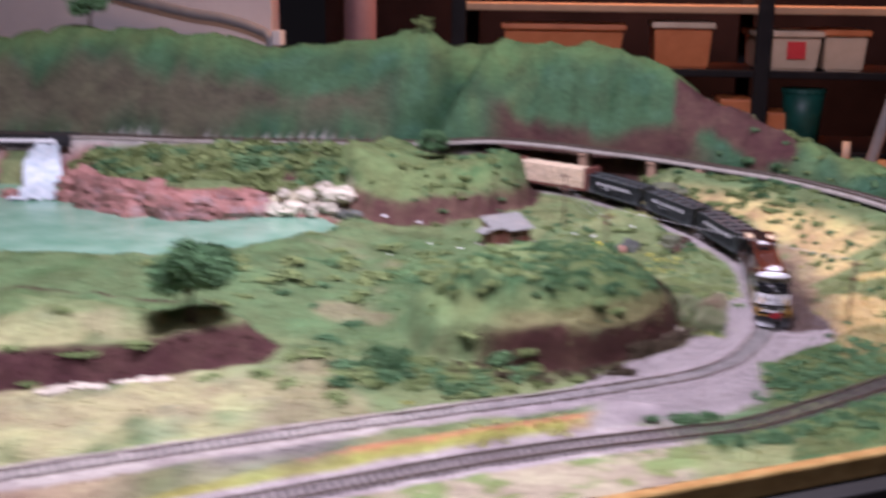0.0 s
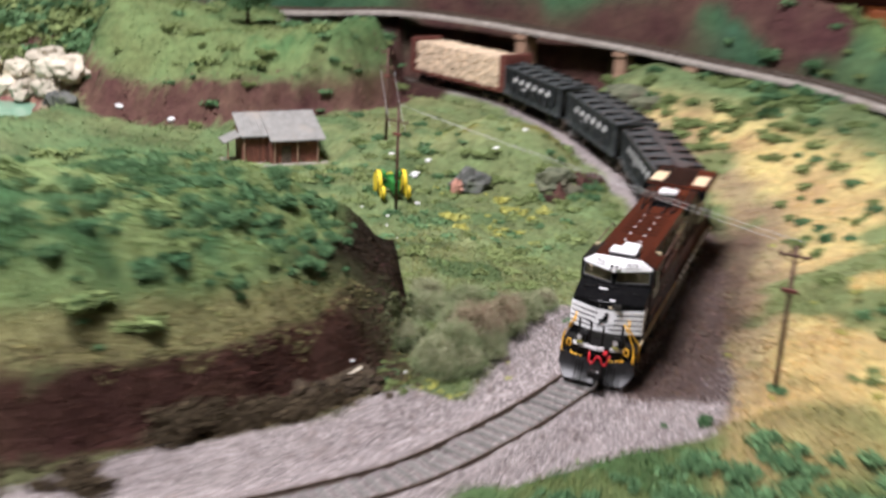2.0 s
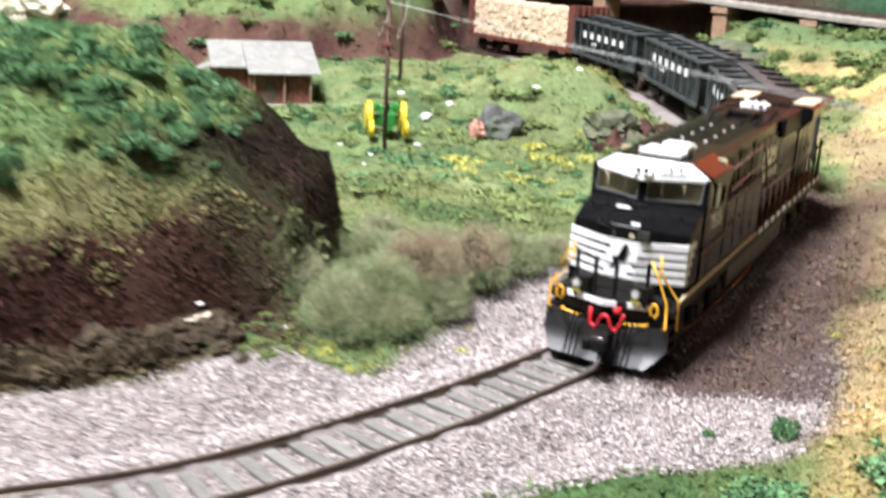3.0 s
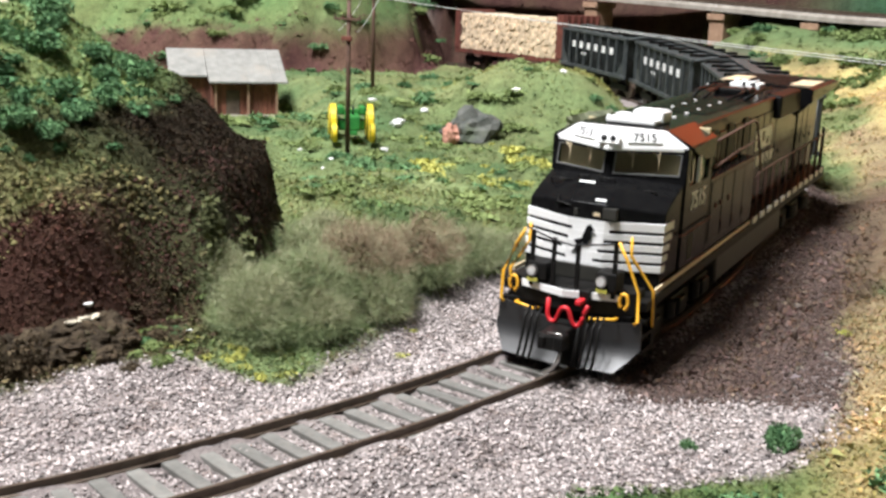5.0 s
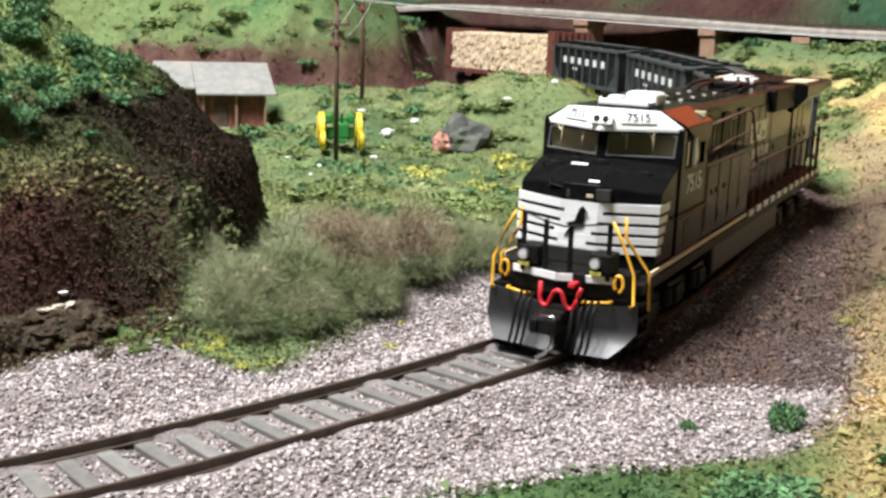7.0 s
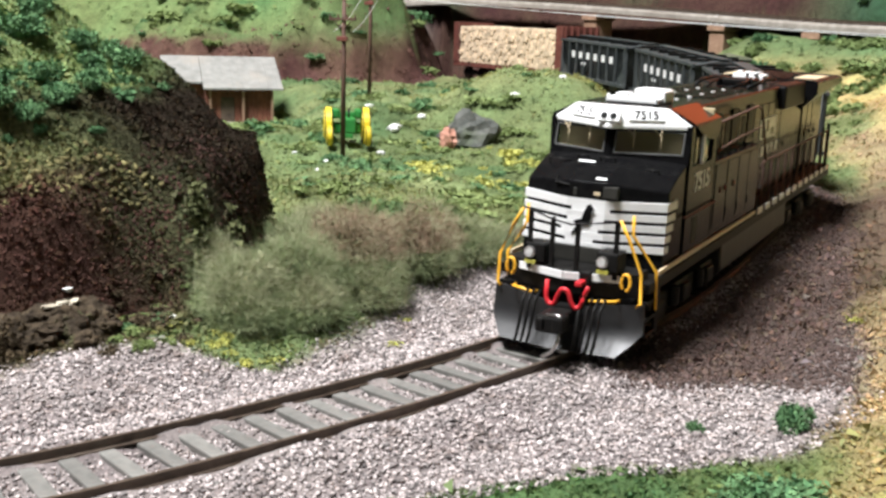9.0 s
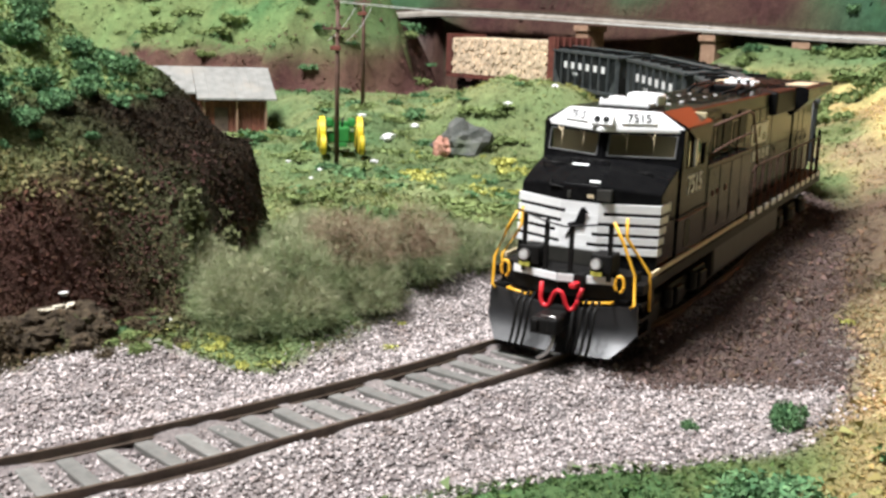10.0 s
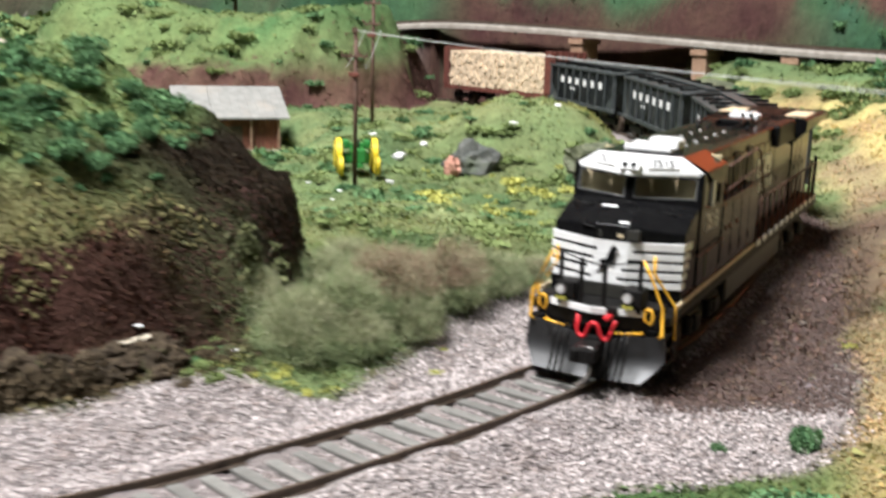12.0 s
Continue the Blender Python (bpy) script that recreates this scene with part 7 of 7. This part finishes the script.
# ---- trees ----
def tree(x, y, height, width, label, mat, trunk=0.35, seed=0, leaves=900):
    g = np.random.default_rng(seed)
    ob = root("tree", pose(x, y, ground_z(x, y) - 0.001), label, "tree")
    bm = bmesh.new()
    top = height * (trunk + 0.2)
    tube(bm, [(0, 0, 0), (0.01 * height, 0, top * 0.5), (-0.01 * height, 0.01 * height, top)], height * 0.045, 8, 0.5)
    ends = []
    for i in range(9):
        a = i * 2.4
        h0 = top * g.uniform(0.6, 1.0)
        e = (width * 0.36 * math.cos(a) * g.uniform(0.6, 1), width * 0.36 * math.sin(a) * g.uniform(0.6, 1), height * g.uniform(trunk + 0.1, 0.9))
        tube(bm, [(0, 0, h0), (e[0] * 0.5, e[1] * 0.5, (h0 + e[2]) / 2 + height * 0.02), e], height * 0.018, 5, 0.4)
        ends.append(e)
    part("trunk", bm, M_TRUNK, ob, smooth=True)
    pts = []
    for _ in range(leaves):
        e = ends[g.integers(9)]
        d = g.normal(size=3)
        d *= g.uniform(0.4, 1.0) / np.linalg.norm(d)
        pts.append((e[0] + d[0] * width * 0.24, e[1] + d[1] * width * 0.24, e[2] + d[2] * height * 0.17))
    v, f = crumbs(np.array(pts), g.uniform(0.018, 0.04, leaves) * width, TUFT_V, TUFT_F, jitter=0.3)
    crown = new("crown", lump_mesh("crown", v, f, mat))
    crown.parent = ob


tree(-0.316, 0.60, 0.070, 0.076, "broad dark green oak on the reddish bank", M_LEAF, 0.36, 6, 4200)
tree(-0.19, 1.235, 0.045, 0.045, "small dark green tree beside the raised road", M_LEAF, 0.35, 2, 1500)
tree(-0.84, 1.545, 0.075, 0.075, "dark green tree on the far ridge", M_LEAF, 0.3, 3, 1500)
tree(-0.25, 1.54, 0.03, 0.035, "small pale green tree on the far ridge", M_LEAF_PALE, 0.3, 4, 400)

# ---- shed, poles, tractor and small things ----
M_GREEN_T = mottled("tractor_green", (0.02, 0.16, 0.03), (0.04, 0.24, 0.05), 300, 0.4)
M_YELLOW_T = mottled("tractor_yellow", (0.75, 0.55, 0.02), (0.85, 0.66, 0.04), 300, 0.45)
M_TYRE = mottled("tyre_black", (0.012, 0.012, 0.012), (0.025, 0.025, 0.025), 300, 0.8)
M_YPATCH = mottled("yellow_foam", (0.62, 0.38, 0.03), (0.8, 0.55, 0.06), 300, 0.9, bump=0.0006)


def shed():
    """Two board bays under a tin roof whose right half comes further forward, with a low lean-to at the end."""
    ob = root("shed", pose(-0.0786, 1.0195, 0.0150, 0, 0, 42), "small brown board shed with a pale tin roof in the meadow", "shed")
    for x0, x1, y0, h in ((0, 20, 6, 19.5), (20, 54, 0, 17.5)):
        for i in range(int((x1 - x0) / 2.4)):
            a = x0 + i * 2.4
            mm_box("board", M_SHEDWALL, ob, (a, a + 2.2, y0, y0 + 0.8, 0, h), 0.1)
    for x in (0, 19.2, 53.2):
        bm = bmesh.new()
        prism(bm, [(1.0 if x > 15 else 6.9, 0), (27, 0), (27, 29.5), (1.0 if x > 15 else 6.9, 17.2 if x > 15 else 19.4)], "x", x, x + 0.9)
        part("side_wall", bm, M_SHEDWALL, ob, scale=MM)
    mm_box("back_wall", M_SHEDWALL, ob, (0, 54, 27, 27.8, 0, 29.5), 0.1)
    mm_box("door", M_TRUNK, ob, (27, 34, -0.4, -0.02, 0, 13.0), 0.1, "dark board door")
    for x, y, h in ((-11, 6, 15.6), (0.5, 4.4, 19), (21, -2.4, 16.6), (38, -2.4, 16.6), (53, -2.4, 16.6)):
        mm_box("post", M_PIER, ob, (x, x + 1.1, y, y + 1.1, 0, h), 0.1, "pale timber post")
    for nm, x0, x1, y0, z0 in (("roof", 18, 59, -4.5, 17.0), ("rear_roof", -2, 17.8, 3.0, 19.6)):
        bm = bmesh.new()
        prism(bm, [(y0, z0), (y0, z0 + 0.9), (29.5, 33.2), (29.5, 32.3)], "x", x0, x1)
        roof = part(nm, bm, M_ROOF, ob, "pale weathered tin roof", scale=MM)
        for x in np.arange(x0 + 1.5, x1, 4.6):
            bm = bmesh.new()
            prism(bm, [(y0 - 0.1, z0 + 0.9), (y0 - 0.1, z0 + 1.1), (29.5, 33.4), (29.5, 33.2)], "x", x, x + 0.3)
            part("seam", bm, M_ROOF, roof, scale=MM)
    bm = bmesh.new()
    prism(bm, [(-13.5, 15.5), (-13.5, 16.2), (-1, 21.4), (-1, 20.7)], "y", -24.0, -4.0)
    bmesh.ops.transform(bm, matrix=Matrix.Diagonal((1, -1, 1, 1)), verts=bm.verts)
    bmesh.ops.recalc_face_normals(bm, faces=bm.faces)
    part("lean_to_roof", bm, M_ROOF, ob, "pale tin lean-to roof", scale=MM)
    mm_box("footing", M_ROADBED, ob, (-12, 62, -6, 30, -4.0, 0.2), 0.3, "pale gravel footing")


shed()


def telegraph_pole(x, y, z, top, lean, turn, label, arms=((19, 13),)):
    """top: thousandths of height; arms: (distance below the top, width)."""
    ob = root("telegraph_pole", pose(x, y, z, lean[0], lean[1], turn), label, "telegraph pole", "telegraph poles")
    bm = bmesh.new()
    tube(bm, [(0, 0, -3), (0, 0, top * 0.5), (0, 0, top)], 1.1, 8, 0.75)
    part("post", bm, M_POLE, ob, smooth=True, scale=MM)
    for below, w in arms:
        arm = mm_box("crossarm", M_POLE, ob, (-w / 2, w / 2, -1.2, -0.4, top - below - 0.5, top - below + 0.5), 0.1)
        for k in range(4):
            xx = -w / 2 + 0.6 + k * (w - 1.2) / 3
            bm = bmesh.new()
            disc(bm, (xx, -0.8, top - below + 1.2), (0, 0, 1), 0.42, 1.4, 8)
            part("insulator", bm, M_POLE, arm, "small dark insulator", scale=MM)
        for s in (-1, 1):
            mm_tube("brace", M_POLE, ob, [(s * w * 0.38, -0.7, top - below - 0.4), (0, -0.6, top - below - 4)], 0.18, 5)
    bm = bmesh.new()
    box(bm, -3.4, 3.4, -1.5, -0.6, top - 21, top - 19, 0.3)
    part("lower_bracket", bm, M_BROWN, ob, scale=MM)
    return ob


telegraph_pole(0.0562, 0.968, 0.0115, 69, (0, 0), -22, "brown telegraph pole with a crossarm beside the tractor", ((1.5, 3), (12, 18)))
telegraph_pole(0.004, 1.084, ground_z(0.004, 1.084) - 0.001, 69, (0, 0), -18, "brown telegraph pole near the isle hill", ((3, 12), (14, 13)))
telegraph_pole(0.296, 0.797, ground_z(0.296, 0.797) - 0.001, 70, (9, 2), -10, "leaning brown telegraph pole in the dry field", ((4, 13),))

M_WIRE = mottled("wire_grey", (0.45, 0.45, 0.43), (0.6, 0.6, 0.58), 200, 0.5)


def wire(a, b, sag, label, thick=0.00012):
    bm = bmesh.new()
    pts = []
    for t in np.linspace(0, 1, 22):
        p = Vector(a).lerp(Vector(b), t)
        p.z -= sag * 4 * t * (1 - t)
        pts.append(p)
    tube(bm, pts, thick, 5)
    tagged(part("wire", bm, M_WIRE), label, "wire", "telegraph wires")


for k in (-1, 1):
    wire((0.0562 + 0.006 * k, 0.9675 - 0.0024 * k, 0.0635), (0.004 + 0.006 * k, 1.0835 - 0.002 * k, ground_z(0.004, 1.084) + 0.051), 0.002, "thin grey wire between two telegraph poles")

for k in (-1, 1):
    wire((0.0562 + 0.0012 * k, 0.968, 0.0795 - 0.0004 * k), (0.294 + 0.006 * k, 0.812, 0.0655), 0.0012, "thin pale wire that crosses above the train between two poles", 0.0001)


def tractor():
    ob = root("tractor", pose(0.0445, 0.992, ground_z(0.0445, 0.992), 0, 0, 214), "green toy tractor with bright yellow wheels in the meadow", "tractor")
    mm_box("bonnet", M_GREEN_T, ob, (-3.0, 3.0, -2, 11, 5.5, 12.0), 0.7, "green bonnet")
    mm_box("rear_housing", M_GREEN_T, ob, (-6.2, 6.2, -9.5, -3.5, 4.0, 9.0), 0.8, "green rear axle housing")
    mm_box("cowl", M_GREEN_T, ob, (-3.4, 3.4, -3.4, -1.4, 9.0, 14.0), 0.6, "green cowl before the seat")
    mm_box("chassis", M_GREEN_T, ob, (-1.8, 1.8, -8, 11, 3.5, 5.5), 0.3)
    mm_box("seat", M_YELLOW_T, ob, (-2, 2, -8, -4.6, 9.5, 10.6), 0.4, "yellow seat")
    mm_box("seat_back", M_YELLOW_T, ob, (-2, 2, -8.8, -8, 10, 13.5), 0.3)
    mm_tube("exhaust", M_BLACKMATT, ob, [(0, 6, 10), (0, 6, 16)], 0.5)
    mm_tube("steering_wheel", M_BLACKMATT, ob, [(0, -2, 10), (0, -3.4, 12.6)], 0.4)
    for s in (-1, 1):
        mm_box("mudguard", M_GREEN_T, ob, (*sorted((s * 3.4, s * 6.6)), -11.5, -2, 11.0, 15.0), 0.8, "green mudguard")
        for y, r, w in ((-6.5, 7.8, 3.2), (8.5, 4.2, 2.2)):
            bm = bmesh.new()
            disc(bm, (s * 8.4, y, r), (1, 0, 0), r, w, 24)
            wheel = part("wheel", bm, M_TYRE, ob, "black tyre on a yellow wheel", scale=MM)
            for o in (-1, 1):
                bm = bmesh.new()
                disc(bm, (s * 8.4 + o * w * 0.5, y, r), (1, 0, 0), r * 0.86, 0.5, 20)
                part("rim", bm, M_YELLOW_T, wheel, "yellow wheel rim", scale=MM)
            bm = bmesh.new()
            disc(bm, (s * 8.4, y, r), (1, 0, 0), r * 1.02, w * 0.8, 24)
            part("tread", bm, M_YELLOW_T, wheel, "yellow tread band", scale=MM)


tractor()
# yellow foam patch on the dry field, white marker on the raised road
boulder("yellow_patch", 0.406, 0.91, ground_z(0.406, 0.91), 0.013, M_YPATCH, "flat bright yellow foam patch on the field", 5, (1.3, 0.8, 0.25), 2, 0, "foam patch")
for x, y in ((0.127, 1.370), (0.4285, 0.985)):
    k = int(np.argmin(np.hypot(ROAD[:, 0] - x, ROAD[:, 1] - y)))
    ob = root("signal_box", pose(x, y, ROAD[k, 2] - 0.004, 0, 0, -35), "small white marker box beside the upper line", "marker box", "marker boxes")
    mm_box("body", M_WHITE, ob, (-4, 4, -2, 2, 0, 4.5), 0.3)
    mm_box("lid", M_WHITE, ob, (-4.5, 2, -2.4, 2.4, 4.5, 5.6), 0.3)

# ---- girder bridge over the gorge ----
gb = root("girder_bridge", pose(-0.90, 1.405, 0.078, 0, 0, 5), "black plate girder bridge over the gorge", "bridge")
for s in (-1, 1):
    mm_box("girder", M_GIRDER, gb, (-85, 85, *sorted((s * 18, s * 20)), -12, 8), 0.3, "black plate girder")
    for x in range(-80, 86, 10):
        mm_box("stiffener", M_GIRDER, gb, (x - 0.7, x + 0.7, *sorted((s * 20, s * 21.5)), -11, 7), 0.1)
mm_box("name_bar", M_WHITE, gb, (-60, 60, -21.9, -21.6, -5, 1), 0.0, "white lettering bars on the girder")

# ---- shelves and clutter at the back of the room ----
M_SHELF = mottled("shelf_board", (0.36, 0.2, 0.1), (0.5, 0.3, 0.16), 8, 0.6)
M_UPRIGHT = mottled("upright_black", (0.009, 0.007, 0.007), (0.016, 0.013, 0.013), 20, 0.6, spec=0.15)
M_BIN = mottled("bin_orange", (0.5, 0.13, 0.03), (0.66, 0.2, 0.06), 12, 0.5, wear=(0.4, 0.12, 0.05))
M_BINPALE = mottled("bin_cream", (0.55, 0.38, 0.24), (0.68, 0.5, 0.34), 12, 0.5)
M_LABEL_R = mottled("label_red", (0.62, 0.02, 0.02), (0.75, 0.04, 0.03), 30, 0.5)
M_TEAL = mottled("plastic_teal", (0.0, 0.045, 0.032), (0.005, 0.075, 0.055), 20, 0.5)
M_POST = mottled("post_mauve", (0.2, 0.1, 0.1), (0.28, 0.15, 0.15), 6, 0.6)
M_PIPE = mottled("pipe_grey", (0.3, 0.28, 0.27), (0.42, 0.4, 0.38), 10, 0.4)


def plain(name, mat, dims, label, category, bevel=0.006, group=""):
    bm = bmesh.new()
    c = [(dims[0] + dims[1]) / 2, (dims[2] + dims[3]) / 2, dims[4]]
    box(bm, dims[0] - c[0], dims[1] - c[0], dims[2] - c[1], dims[3] - c[1], 0, dims[5] - dims[4], bevel)
    ob = part(name, bm, mat)
    ob.location = c
    return tagged(ob, label, category, group)


shelf = root("shelf_unit", pose(0.35, 3.05, -1.05), "tall black metal shelf unit with darkened lower boards", "shelf")
for x in (-0.72, 0.18, 0.82):
    for y in (-0.02, 0.38):
        bm = bmesh.new()
        box(bm, x - 0.022, x + 0.022, y, y + 0.03, 0, 1.9, 0.003)
        part("upright", bm, M_UPRIGHT, shelf)
# lower boards take near black: the dim light below is put into colour
for z in (0.1, 0.52, 0.90, 1.135, 1.32):
    bm = bmesh.new()
    box(bm, -0.74, 0.84, 0.0, 0.40, z, z + 0.022, 0.003)
    part("board", bm, M_SHELF if z > 1.2 else M_UPRIGHT, shelf)


def bin_box(x0, x1, z0, z1, mat, lid, label):
    ob = root("storage_bin", pose((x0 + x1) / 2, 3.08, z0), label, "storage bin", "bins on the shelves")
    w, h = (x1 - x0) / 2, z1 - z0
    bm = bmesh.new()
    loft(bm, [(-w * 0.92, 0.0, 0), (w * 0.92, 0.0, 0), (w * 0.92, 0.26, 0), (-w * 0.92, 0.26, 0)], [(-w, -0.012, h), (w, -0.012, h), (w, 0.27, h), (-w, 0.27, h)])
    bmesh.ops.bevel(bm, geom=bm.edges[:], offset=0.006, segments=2, affect="EDGES")
    part("body", bm, mat, ob)
    bm = bmesh.new()
    box(bm, -w - 0.008, w + 0.008, -0.022, 0.28, h, h + 0.018, 0.004)
    part("lid", bm, lid, ob)
    return ob


bin_box(-0.235, 0.125, 0.107, 0.215, M_BIN, M_BIN, "long orange plastic storage bin")
bin_box(0.215, 0.385, 0.107, 0.225, M_BIN, M_BINPALE, "orange storage bin with a pale lid")
b = bin_box(0.515, 0.70, 0.107, 0.205, M_BINPALE, M_BINPALE, "cream storage bin with a red label")
bm = bmesh.new()
box(bm, -0.005, 0.048, -0.013, -0.009, 0.035, 0.085)
part("label", bm, M_LABEL_R, b, "red label")
bin_box(0.71, 0.83, 0.107, 0.21, M_BINPALE, M_BIN, "cream storage bin with an orange lid")
plain("cardboard_box", M_BIN, (0.0, 0.09, 3.07, 3.25, -0.128, -0.04), "low orange carton on the shelf", "carton")
plain("cardboard_box", M_BIN, (0.42, 0.52, 3.07, 3.25, -0.128, 0.02), "orange carton on the shelf", "carton")
plain("cardboard_box", M_BIN, (0.56, 0.64, 3.1, 3.25, -0.128, -0.02), "orange carton beside a teal bucket", "carton")
bk = root("bucket", pose(0.67, 3.12, -0.128), "teal plastic bucket on the shelf", "bucket")
bm = bmesh.new()
tube(bm, [(0, 0, 0), (0, 0, 0.1), (0, 0, 0.17)], 0.05, 18, 1.25)
part("body", bm, M_TEAL, bk, smooth=True)
bm = bmesh.new()
disc(bm, (0, 0, 0.175), (0, 0, 1), 0.066, 0.012, 18)
part("rim", bm, M_TEAL, bk)
plain("workbench_top", M_SHELF, (0.66, 1.5, 2.72, 2.98, -0.16, -0.135), "wooden bench top in warm light", "bench")
plain("bench_leg", M_UPRIGHT, (0.7, 0.74, 2.76, 2.94, -1.05, -0.1605), "dark leg of the bench", "bench leg")
plain("bench_leg", M_UPRIGHT, (1.42, 1.46, 2.76, 2.94, -1.05, -0.1605), "dark leg of the bench", "bench leg")
bm = bmesh.new()
tube(bm, [(0.80, 2.8, -0.134), (1.0, 2.95, 0.55)], 0.016, 10)
tagged(part("leaning_pole", bm, M_PIPE, smooth=True), "pale grey pole leaning over the bench", "pole")
bm = bmesh.new()
tube(bm, [(0.745, 2.84, -0.1345), (0.745, 2.84, -0.07)], 0.012, 10)
tagged(part("bottle", bm, M_BINPALE, smooth=True), "small cream bottle on the bench", "bottle")
# post, hose and wall fittings to the left of the shelves
bm = bmesh.new()
tube(bm, [(-0.745, 3.38, -1.05), (-0.745, 3.38, 0.2), (-0.745, 3.38, 1.5)], 0.055, 16)
tagged(part("round_post", bm, M_POST, smooth=True), "mauve round post from floor to ceiling", "post", kind="structure")
bm = bmesh.new()
tube(bm, [tuple(p) for p in spline([(-1.6, 3.36, 0.3), (-1.34, 3.36, 0.244), (-1.21, 3.36, 0.225), (-1.09, 3.36, 0.188), (-1.045, 3.36, 0.13), (-1.03, 3.36, -0.2)], 0.02)], 0.018, 10)
tagged(part("hose", bm, M_PIPE, smooth=True), "grey flexible hose hanging along the wall", "hose")
plain("wall_strip", M_TRIM, (-2.365, -2.315, 3.385, 3.399, -1.05, 1.5), "brass-coloured strip on the wall panel", "strip", 0.002)
plain("wall_knob", M_WHITE, (-1.03, -1.0, 3.3, 3.36, 0.14, 0.19), "small white fitting on the dark wall", "fitting", 0.004)
